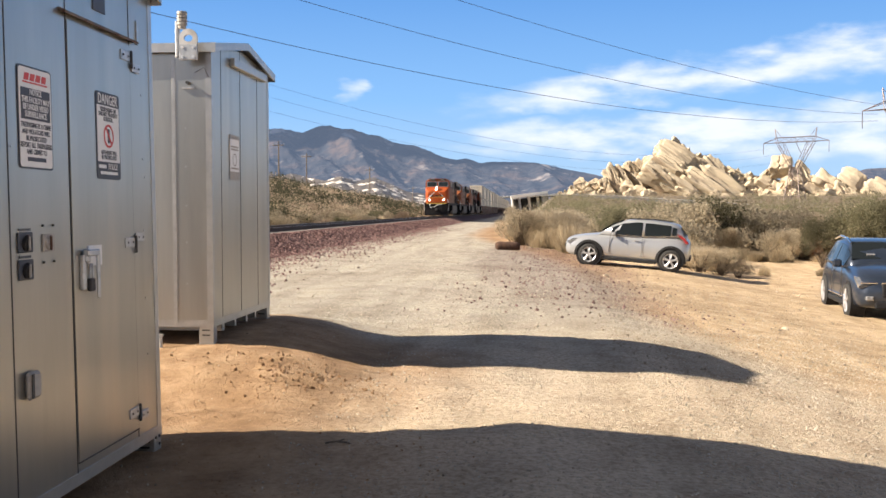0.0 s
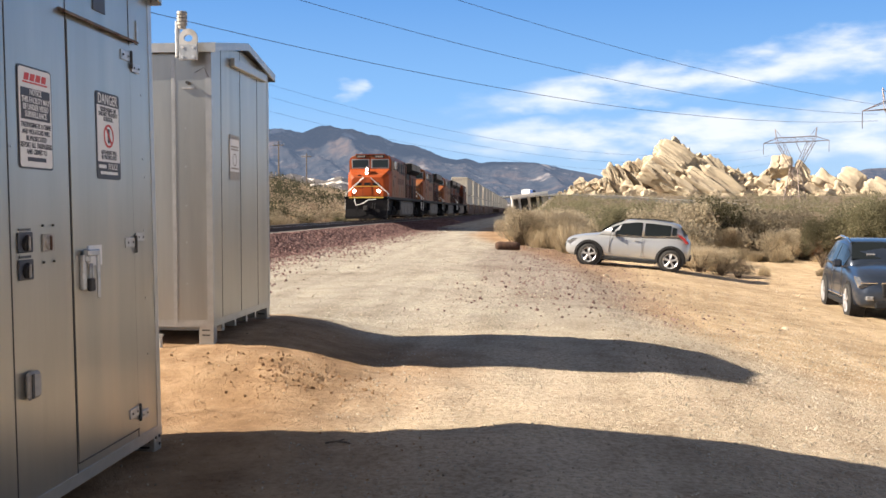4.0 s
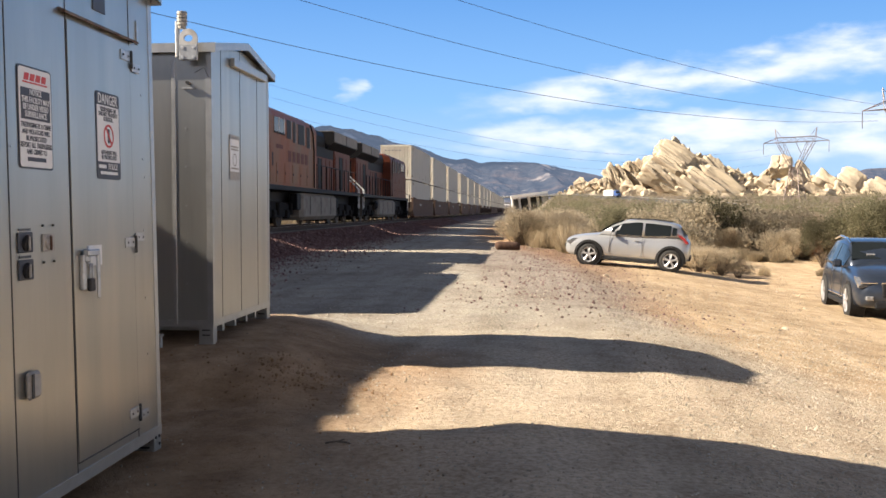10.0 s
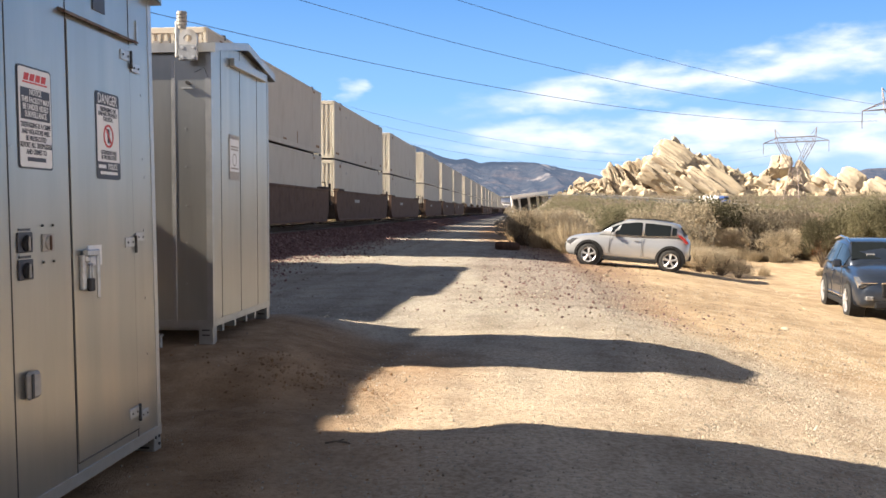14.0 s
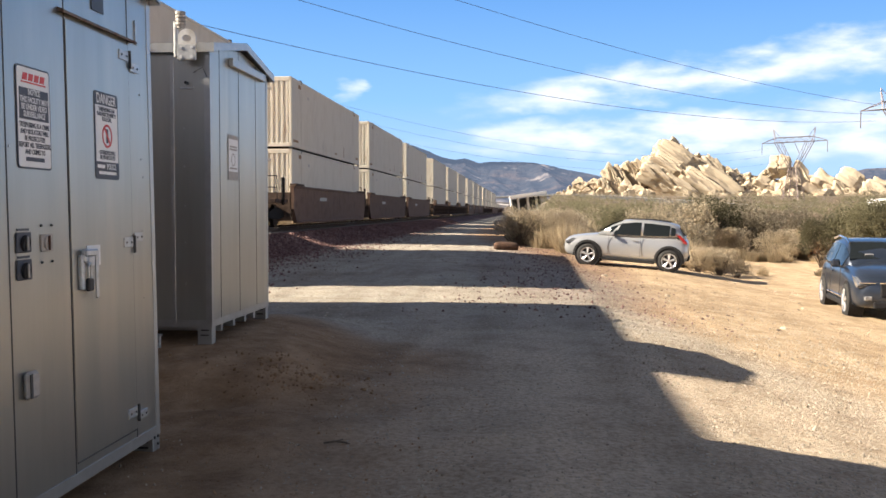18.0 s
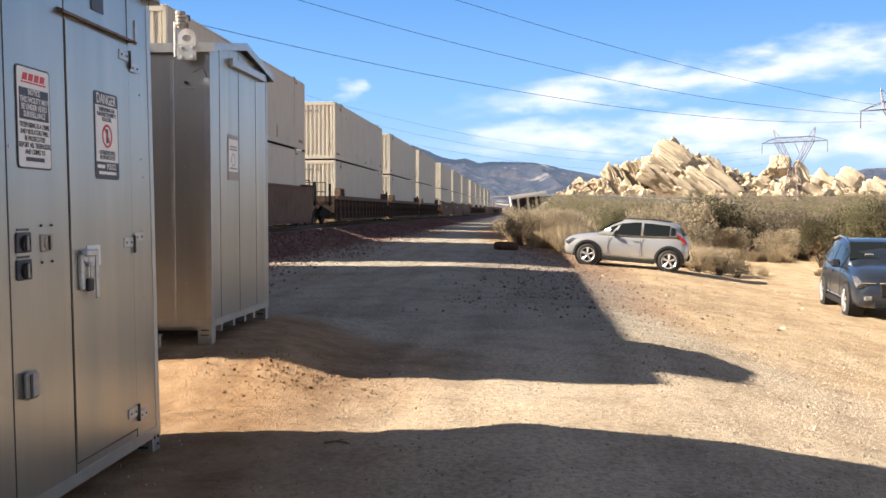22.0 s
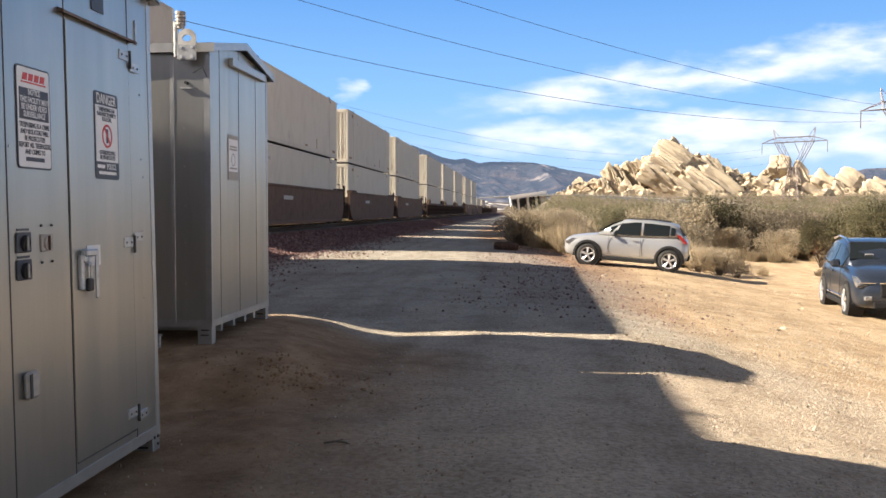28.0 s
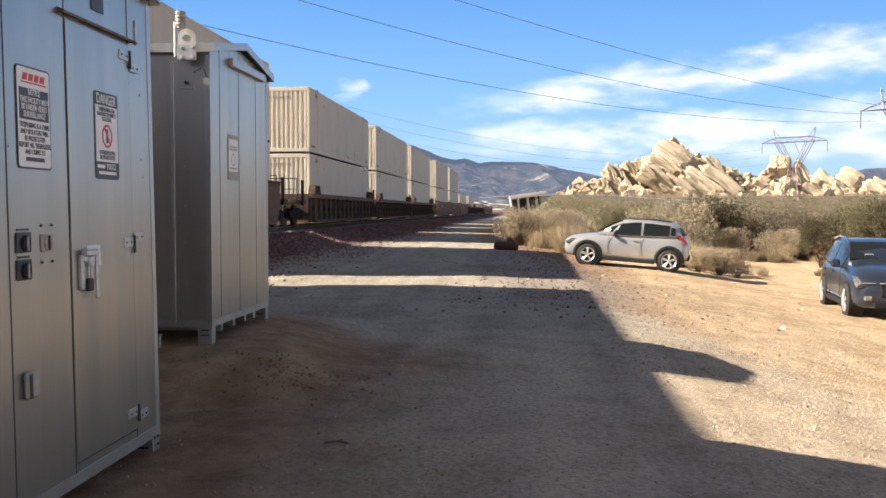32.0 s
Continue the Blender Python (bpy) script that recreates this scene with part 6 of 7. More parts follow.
def juke():
    z0 = 0.22
    st = [
        (0.00, 0.42, 0.55, 0.66, 0.70, 0.55, 0.60, 0.58, 0.45),
        (0.10, 0.28, 0.55, 0.78, 0.83, 0.72, 0.76, 0.74, 0.58),
        (0.35, z0, 0.55, 0.86, 0.92, 0.82, 0.87, 0.84, 0.66),
        (0.85, z0, 0.58, 0.93, 1.00, 0.85, 0.885, 0.86, 0.70),
        (1.30, z0, 0.58, 0.98, 1.05, 0.85, 0.88, 0.86, 0.72),
        (2.00, z0, 0.58, 1.01, 1.05, 0.84, 0.87, 0.85, 0.74),
        (2.80, z0, 0.58, 1.05, 1.09, 0.84, 0.87, 0.85, 0.74),
        (3.35, z0, 0.60, 1.08, 1.14, 0.86, 0.89, 0.85, 0.72),
        (3.68, 0.26, 0.60, 1.06, 1.13, 0.84, 0.87, 0.80, 0.66),
        (3.86, 0.34, 0.60, 0.94, 1.02, 0.76, 0.80, 0.74, 0.58),
        (3.93, 0.40, 0.58, 0.82, 0.88, 0.66, 0.70, 0.66, 0.50)]
    cabin = [(1.08, 0.80, 1.00, 0.62, 1.03), (1.50, 0.82, 1.00, 0.63, 1.33), (1.85, 0.83, 1.00, 0.63, 1.49), (2.25, 0.83, 1.00, 0.63, 1.555), (2.75, 0.83, 1.02, 0.62, 1.555), (3.25, 0.82, 1.06, 0.60, 1.52),
             (3.54, 0.80, 1.08, 0.58, 1.45), (3.80, 0.72, 1.08, 0.54, 1.14)]
    yaw = math.degrees(math.atan2(30.14 - 30.6, 4.42 - 2.0))
    fx, fy = 2.0, 30.6
    ux, uy = math.cos(radians(yaw)), math.sin(radians(yaw))
    # the visible flank's wheels stand 0.78 m nearer than the centre line
    cx, cy = fx - ux * 0.82 + -uy * 0.78, fy - uy * 0.82 + ux * 0.78
    m = pose(cx, cy, -0.15, 0, 0, 0) @ pose(0, 0, 0, 0, 0, yaw - 90) @ pose(0, 0, 0, -4.2, 0, 0)
    c, body, pane, side = car("compact_suv", "silver compact crossover car parked on sloping dirt", m, SILVER, st, cabin, 2.53, 0.82, 0.335, 0.215, 0.87, 0.40, None, None, 5, False)
    for s in (-1, 1):
        side(s, 1.47, 2.42)
        side(s, 2.50, 3.30, 0.08, 0.86)
        side(s, 3.34, 3.48, 0.14, 0.78, "quarter_window")
        for wy in (0.82, 3.35):
            wheel(c, s * 0.805, wy, 0.335, 0.215, 5)
            bm = bmesh.new()
            tube(bm, (s * 0.60, wy, 0.335), (s * 0.888, wy, 0.345), 0.40, n=32)
            part("wheel_well", bm, BLACK, c)
            bm = bmesh.new()
            for k in range(18):
                a0, a1 = radians(-8 + 196 * k / 18), radians(-8 + 196 * (k + 1) / 18)
                vs = [bm.verts.new((s * x, wy + rr * math.cos(t), 0.335 + rr * math.sin(t))) for x, rr, t in ((0.90, 0.40, a0), (0.90, 0.40, a1), (0.885, 0.47, a1), (0.885, 0.47, a0))]
                bm.faces.new(vs)
            part("arch_trim", bm, CLADDING, c)
        part("sill_trim", boxed(min(s * 0.80, s * 0.875), max(s * 0.80, s * 0.875), 1.25, 2.92, 0.20, 0.30, 0.02), CLADDING, c)
        pane([(s * 0.885, 2.44, 0.40), (s * 0.885, 2.448, 0.40), (s * 0.872, 2.448, 0.99), (s * 0.872, 2.44, 0.99)], "door_seam", SEAM, 0.004)
        pane([(s * 0.885, 1.42, 0.42), (s * 0.885, 1.428, 0.42), (s * 0.872, 1.46, 0.99), (s * 0.872, 1.45, 0.99)], "door_seam", SEAM, 0.004)
        part("door_handle", boxed(min(s * 0.86, s * 0.90), max(s * 0.86, s * 0.90), 2.18, 2.36, 0.87, 0.90, 0.008), SILVER, c)
        mir = part("side_mirror", boxed(min(s * 0.84, s * 1.02), max(s * 0.84, s * 1.02), 1.50, 1.62, 0.98, 1.10, 0.03), SILVER, c)
        # boomerang tail lamp
        bm = bmesh.new()
        prism(bm, [(3.52, 1.14), (3.62, 1.15), (3.82, 0.98), (3.87, 0.90), (3.78, 0.90), (3.68, 1.0)], "x", min(s * 0.60, s * 0.815), max(s * 0.60, s * 0.815))
        part("tail_lamp", bm, TAIL_RED, c, "red boomerang tail lamp")
        bm = bmesh.new()
        prism(bm, [(0.08, 0.70), (0.30, 0.82), (0.42, 0.82), (0.30, 0.73), (0.12, 0.64)], "x", min(s * 0.5, s * 0.82), max(s * 0.5, s * 0.82))
        part("headlight", bm, LAMP_CLEAR, c)
        bm = bmesh.new()
        pipe(bm, [(s * 0.60, 2.0, 1.55), (s * 0.585, 2.7, 1.575), (s * 0.56, 3.3, 1.54)], 0.016, n=6)
        part("roof_rail", bm, CLADDING, c)
    pane([(-0.60, 1.16, 1.115), (0.60, 1.16, 1.115), (0.58, 1.50, 1.345), (-0.58, 1.50, 1.345)], "windscreen", CAR_GLASS, 0.02)
    pane([(-0.58, 1.50, 1.345), (0.58, 1.50, 1.345), (0.57, 1.83, 1.495), (-0.57, 1.83, 1.495)], "windscreen", CAR_GLASS, 0.02)
    pane([(-0.52, 3.58, 1.38), (0.52, 3.58, 1.38), (0.62, 3.78, 1.14), (-0.62, 3.78, 1.14)], "rear_window", CAR_GLASS, 0.03)
    part("bumper_trim", boxed(-0.62, 0.62, 3.78, 3.95, 0.36, 0.52, 0.03), CLADDING, c)
    part("grille", boxed(-0.5, 0.5, -0.01, 0.08, 0.50, 0.62, 0.02), BLACK, c)
    return c


def rx():
    st = [
        (0.00, 0.40, 0.55, 0.70, 0.76, 0.62, 0.66, 0.62, 0.48),
        (0.12, 0.26, 0.55, 0.84, 0.92, 0.82, 0.85, 0.80, 0.62),
        (0.45, 0.24, 0.58, 0.95, 1.03, 0.90, 0.925, 0.88, 0.70),
        (0.95, 0.24, 0.60, 1.02, 1.14, 0.92, 0.94, 0.90, 0.74),
        (1.45, 0.24, 0.60, 1.06, 1.21, 0.91, 0.935, 0.90, 0.76),
        (2.30, 0.24, 0.60, 1.07, 1.12, 0.90, 0.93, 0.90, 0.78),
        (3.20, 0.24, 0.60, 1.10, 1.14, 0.91, 0.935, 0.90, 0.78),
        (3.75, 0.25, 0.62, 1.12, 1.16, 0.92, 0.94, 0.89, 0.76),
        (4.30, 0.30, 0.62, 1.10, 1.15, 0.88, 0.90, 0.84, 0.68),
        (4.66, 0.36, 0.62, 0.98, 1.04, 0.80, 0.83, 0.78, 0.60),
        (4.77, 0.42, 0.62, 0.84, 0.90, 0.68, 0.72, 0.68, 0.50)]
    cabin = [(1.28, 0.86, 1.07, 0.70, 1.10), (1.75, 0.88, 1.07, 0.68, 1.42), (2.10, 0.88, 1.07, 0.67, 1.60), (2.55, 0.88, 1.07, 0.66, 1.68), (3.20, 0.88, 1.09, 0.66, 1.69), (3.80, 0.87, 1.11, 0.64, 1.64), (4.20, 0.84, 1.12, 0.60, 1.50),
             (4.50, 0.78, 1.12, 0.58, 1.18)]
    yaw = math.degrees(math.atan2(24.5 - 21.75, 7.56 - 7.22)) - 90
    fx, fy = 7.22, 21.75
    ux, uy = math.cos(radians(yaw)), math.sin(radians(yaw))
    cx, cy = fx + ux * 0.83 + uy * 0.95, fy + uy * 0.83 - ux * 0.95
    m = pose(cx, cy, -0.85, 0, 0, yaw)
    c, body, pane, side = car("suv", "dark blue sport utility vehicle parked facing the clearing", m, NAVY, st, cabin, 2.74, 0.95, 0.37, 0.235, 0.94, 0.44, None, None, 5, True)
    for s in (-1, 1):
        side(s, 1.72, 2.68)
        side(s, 2.76, 3.62)
        side(s, 3.70, 4.15, 0.12, 0.80, "quarter_window")
        for wy in (0.95, 3.69):
            wheel(c, s * 0.845, wy, 0.37, 0.235, 5)
            bm = bmesh.new()
            tube(bm, (s * 0.62, wy, 0.37), (s * 0.935, wy, 0.38), 0.425, n=32)
            part("wheel_well", bm, BLACK, c)
        part("sill_trim", boxed(min(s * 0.86, s * 0.94), max(s * 0.86, s * 0.94), 1.42, 3.22, 0.22, 0.34, 0.02), CLADDING, c)
        part("side_mould", boxed(min(s * 0.90, s * 0.945), max(s * 0.90, s * 0.945), 1.45, 3.15, 0.40, 0.44, 0.006), CHROME, c)
        for yy in (1.62, 2.72):
            pane([(s * 0.95, yy, 0.42), (s * 0.95, yy + 0.008, 0.42), (s * 0.92, yy + 0.02, 1.06), (s * 0.92, yy + 0.012, 1.06)], "door_seam", SEAM, 0.004)
        for yy in (2.42, 3.36):
            part("door_handle", boxed(min(s * 0.92, s * 0.96), max(s * 0.92, s * 0.96), yy, yy + 0.2, 0.93, 0.96, 0.008), NAVY, c)
        part("side_mirror", boxed(min(s * 0.90, s * 1.10), max(s * 0.90, s * 1.10), 1.72, 1.88, 1.06, 1.24, 0.04), NAVY, c)
        bm = bmesh.new()
        prism(bm, [(0.06, 0.77), (0.44, 0.92), (0.60, 0.93), (0.52, 0.84), (0.14, 0.70)], "x", min(s * 0.46, s * 0.87), max(s * 0.46, s * 0.87))
        part("headlight", bm, LAMP_CLEAR, c, "clear wrapped headlight")
        part("lamp_bar", boxed(min(s * 0.50, s * 0.84), max(s * 0.50, s * 0.84), 0.05, 0.30, 0.80, 0.83, 0.008), CHROME, c, "bright bar in the headlight")
        part("fog_lamp", boxed(min(s * 0.58, s * 0.74), max(s * 0.58, s * 0.74), -0.005, 0.2, 0.44, 0.54, 0.02), LAMP_CLEAR, c)
        bm = bmesh.new()
        pipe(bm, [(s * 0.66, 2.0, 1.60), (s * 0.665, 2.25, 1.70), (s * 0.65, 3.2, 1.745), (s * 0.62, 4.0, 1.66)], 0.022, n=6)
        part("roof_rail", bm, CHROME, c, "silver roof rail")
        bm = bmesh.new()
        prism(bm, [(4.42, 1.06), (4.62, 1.04), (4.70, 0.90), (4.50, 0.92)], "x", min(s * 0.40, s * 0.60), max(s * 0.40, s * 0.60))
        part("tail_lamp", bm, TAIL_RED, c)
    pane([(-0.74, 1.52, 1.24), (0.74, 1.52, 1.24), (0.63, 2.09, 1.60), (-0.63, 2.09, 1.60)], "windscreen", CAR_GLASS, 0.03)
    pane([(-0.40, 1.60, 1.34), (-0.22, 1.60, 1.34), (-0.22, 1.64, 1.36), (-0.40, 1.64, 1.36)], "paper", ALLOY, 0.02)
    part("grille", boxed(-0.42, 0.42, -0.02, 0.10, 0.52, 0.80, 0.02), BLACK, c)
    part("grille_bar", boxed(-0.44, 0.44, -0.03, 0.02, 0.80, 0.84, 0.01), CHROME, c)
    part("lower_grille", boxed(-0.55, 0.55, -0.01, 0.12, 0.28, 0.42, 0.02), BLACK, c)
    part("plate_bar", boxed(-0.16, 0.16, -0.035, -0.015, 0.50, 0.62), WHITE_PAINT, c)
    return c


def highway_truck():
    t = thing("semi_truck", pose(0, 0, 0), "blue tractor unit pulling a long white trailer on the highway", "truck")
    part("trailer", boxed(-1.3, 1.3, 4.0, 17.5, 1.1, 4.1, 0.05), WHITE_PAINT, t)
    blue = surface("truck_blue", [(0.03, 0.07, 0.22), (0.04, 0.09, 0.26)], scale=2, rough=0.4)
    part("cab", boxed(-1.2, 1.2, 0.2, 3.4, 0.9, 3.7, 0.25), blue, t)
    part("hood", boxed(-1.0, 1.0, -1.2, 0.4, 0.9, 2.2, 0.2), blue, t)
    part("windscreen", boxed(-1.05, 1.05, 0.16, 0.22, 2.3, 3.2), CAR_GLASS, t)
    for yy in (-0.5, 2.4, 3.6, 15.0, 16.3):
        bm = bmesh.new()
        for s in (-1, 1):
            tube(bm, (s * 0.8, yy, 0.52), (s * 1.25, yy, 0.52), 0.52, n=14)
        part("wheel", bm, RUBBER, t)
    return t


def highway_car():
    t = thing("hatchback", pose(0, 0, 0), "dark blue car driving along the highway", "car")
    bm = bmesh.new()
    prism(bm, [(0, 0.35), (0, 0.75), (0.9, 0.95), (1.6, 1.45), (3.2, 1.48), (4.1, 1.0), (4.3, 0.9), (4.3, 0.35)], "x", -0.88, 0.88)
    part("body", bm, NAVY, t)
    for s in (-1, 1):
        bm = bmesh.new()
        prism(bm, [(1.3, 1.0), (1.75, 1.38), (3.0, 1.40), (3.6, 1.02)], "x", min(s * 0.875, s * 0.89), max(s * 0.875, s * 0.89))
        part("window", bm, CAR_GLASS, t)
    for yy in (0.8, 3.4):
        for s in (-1, 1):
            bm = bmesh.new()
            tube(bm, (s * 0.68, yy, 0.32), (s * 0.9, yy, 0.32), 0.32, n=14)
            part("wheel", bm, RUBBER, t)
    return t


juke()
rx()
TRUCK = highway_truck()
HATCH = highway_car()
# ---- plants and stones ----
def leafy(name, stops, scale=0.9, rough=0.85, thin=True):
    """Foliage: colours change from leaf to leaf and from plant to plant."""
    m = bpy.data.materials.new(name)
    m.use_nodes = True
    nt = m.node_tree
    N, L = nt.nodes.new, nt.links.new
    b = nt.nodes["Principled BSDF"]
    geo = N("ShaderNodeNewGeometry")
    oi = N("ShaderNodeObjectInfo")
    co = N("ShaderNodeTexCoord")
    nz = N("ShaderNodeTexNoise")
    nz.inputs["Scale"].default_value = scale
    L(co.outputs["Object"], nz.inputs[0])
    mixv = N("ShaderNodeMath")
    mixv.operation = "MULTIPLY_ADD"
    L(geo.outputs["Random Per Island"], mixv.inputs[0])
    mixv.inputs[1].default_value = 0.45
    L(nz.outputs[0], mixv.inputs[2])
    ramp = N("ShaderNodeValToRGB")
    el = ramp.color_ramp.elements
    for i, c in enumerate(stops):
        p = 0.35 + 0.7 * i / (len(stops) - 1)
        e = el[i] if i < 2 else el.new(min(1.0, p))
        e.position, e.color = min(1.0, p), (*c, 1)
    L(mixv.outputs[0], ramp.inputs[0])
    hs = N("ShaderNodeHueSaturation")
    mr = N("ShaderNodeMapRange")
    mr.inputs[3].default_value, mr.inputs[4].default_value = 0.75, 1.25
    L(oi.outputs["Random"], mr.inputs[0])
    L(mr.outputs[0], hs.inputs["Value"])
    L(ramp.outputs[0], hs.inputs["Color"])
    L(hs.outputs[0], b.inputs["Base Color"])
    b.inputs["Roughness"].default_value = rough
    b.inputs["Specular IOR Level"].default_value = 0.2
    if thin:
        tr = N("ShaderNodeBsdfTranslucent")
        mx = N("ShaderNodeMixShader")
        mx.inputs[0].default_value = 0.5
        L(hs.outputs[0], tr.inputs[0])
        L(b.outputs[0], mx.inputs[1])
        L(tr.outputs[0], mx.inputs[2])
        L(mx.outputs[0], nt.nodes["Material Output"].inputs[0])
    return m


STRAW = leafy("dry_straw", [(0.26, 0.205, 0.135), (0.40, 0.325, 0.22), (0.52, 0.44, 0.31)])
PALE = leafy("pale_brush", [(0.32, 0.262, 0.18), (0.46, 0.385, 0.275), (0.58, 0.50, 0.37)])
SAGE = leafy("sage_leaf", [(0.19, 0.16, 0.115), (0.30, 0.255, 0.18), (0.41, 0.355, 0.26)])
OLIVE = leafy("olive_leaf", [(0.085, 0.08, 0.048), (0.145, 0.135, 0.08), (0.22, 0.20, 0.125)])
DARK_OLIVE = leafy("dark_olive_leaf", [(0.03, 0.032, 0.02), (0.06, 0.058, 0.036), (0.10, 0.095, 0.06)])
BROWN = leafy("dead_twig_brown", [(0.19, 0.14, 0.105), (0.29, 0.225, 0.165), (0.40, 0.325, 0.25)])
RUSTLEAF = leafy("rust_leaf", [(0.12, 0.05, 0.02), (0.24, 0.11, 0.045), (0.30, 0.17, 0.08)])
GREEN = leafy("yellow_green_leaf", [(0.07, 0.085, 0.02), (0.14, 0.15, 0.04), (0.22, 0.22, 0.07)])
TWIG = surface("twig_bark", [(0.09, 0.065, 0.045), (0.17, 0.13, 0.095)], scale=8, rough=0.95)


def straw_clump(rng, n=420, h=1.0, r=0.75):
    """Thin stems that fan up and out of one root."""
    v, f = [], []
    for i in range(n):
        a = rng.uniform(0, 2 * math.pi)
        rad = r * math.sqrt(rng.random())
        lean = rad * rng.uniform(0.5, 1.15)
        hh = h * rng.uniform(0.45, 1.0) * (1 - 0.35 * (rad / r) ** 2)
        w = rng.uniform(0.006, 0.013)
        b0 = Vector((0.45 * rad * math.cos(a), 0.45 * rad * math.sin(a), -0.05))
        t = Vector((lean * math.cos(a) + rng.uniform(-.1, .1), lean * math.sin(a) + rng.uniform(-.1, .1), hh))
        mid = (b0 + t) / 2 + Vector((0, 0, 0.08 * h))
        s = Vector((math.cos(a + rng.uniform(0.6, 2.4)), math.sin(a + rng.uniform(0.6, 2.4)), 0)) * w
        k = len(v)
        v += [b0 - s, b0 + s, mid + s, mid - s, t]
        f += [(k, k + 1, k + 2, k + 3), (k + 3, k + 2, k + 4)]
    return v, f


def shrub(rng, leaves=900, h=1.0, r=0.8, size=0.045, lumps=9):
    """Leaves in uneven lumps round a common root; twigs apart."""
    v, f = [], []
    cs = []
    for i in range(lumps):
        a = rng.uniform(0, 2 * math.pi)
        d = r * rng.uniform(0.15, 0.75)
        cs.append((Vector((d * math.cos(a), d * math.sin(a), h * rng.uniform(0.35, 0.8))), r * rng.uniform(0.25, 0.48)))
    for i in range(leaves):
        c, cr = cs[rng.randrange(lumps)]
        d = Vector((rng.gauss(0, 1), rng.gauss(0, 1), rng.gauss(0, 1))).normalized() * cr * rng.uniform(0.55, 1.12)
        d.z *= 0.8
        p = c + d
        if p.z < 0.03:
            p.z = rng.uniform(0.03, 0.2)
        u = Vector((rng.gauss(0, 1), rng.gauss(0, 1), rng.gauss(0, 1))).normalized()
        w = u.orthogonal().normalized()
        s = size * rng.uniform(0.6, 1.5)
        k = len(v)
        v += [p - u * s, p + w * s * 0.55, p + u * s, p - w * s * 0.55]
        f.append((k, k + 1, k + 2, k + 3))
    tv, tf = [], []
    for c, cr in cs:
        for j in range(4):
            e = c + Vector((rng.uniform(-1, 1), rng.uniform(-1, 1), rng.uniform(-.2, 1))) * cr * 0.9
            b0 = Vector((rng.uniform(-.1, .1) * r, rng.uniform(-.1, .1) * r, -0.05))
            m = (b0 + e) / 2 + Vector((rng.uniform(-.1, .1), rng.uniform(-.1, .1), 0.05)) * r
            for p, q, w in ((b0, m, 0.02 * h), (m, e, 0.012 * h)):
                s = (q - p).orthogonal().normalized() * w
                s2 = (q - p).cross(s).normalized() * w
                k = len(tv)
                tv += [p + s, p - s * 0.5 + s2 * 0.8, p - s * 0.5 - s2 * 0.8, q]
                tf += [(k, k + 1, k + 3), (k + 1, k + 2, k + 3), (k + 2, k, k + 3)]
    return v, f, tv, tf


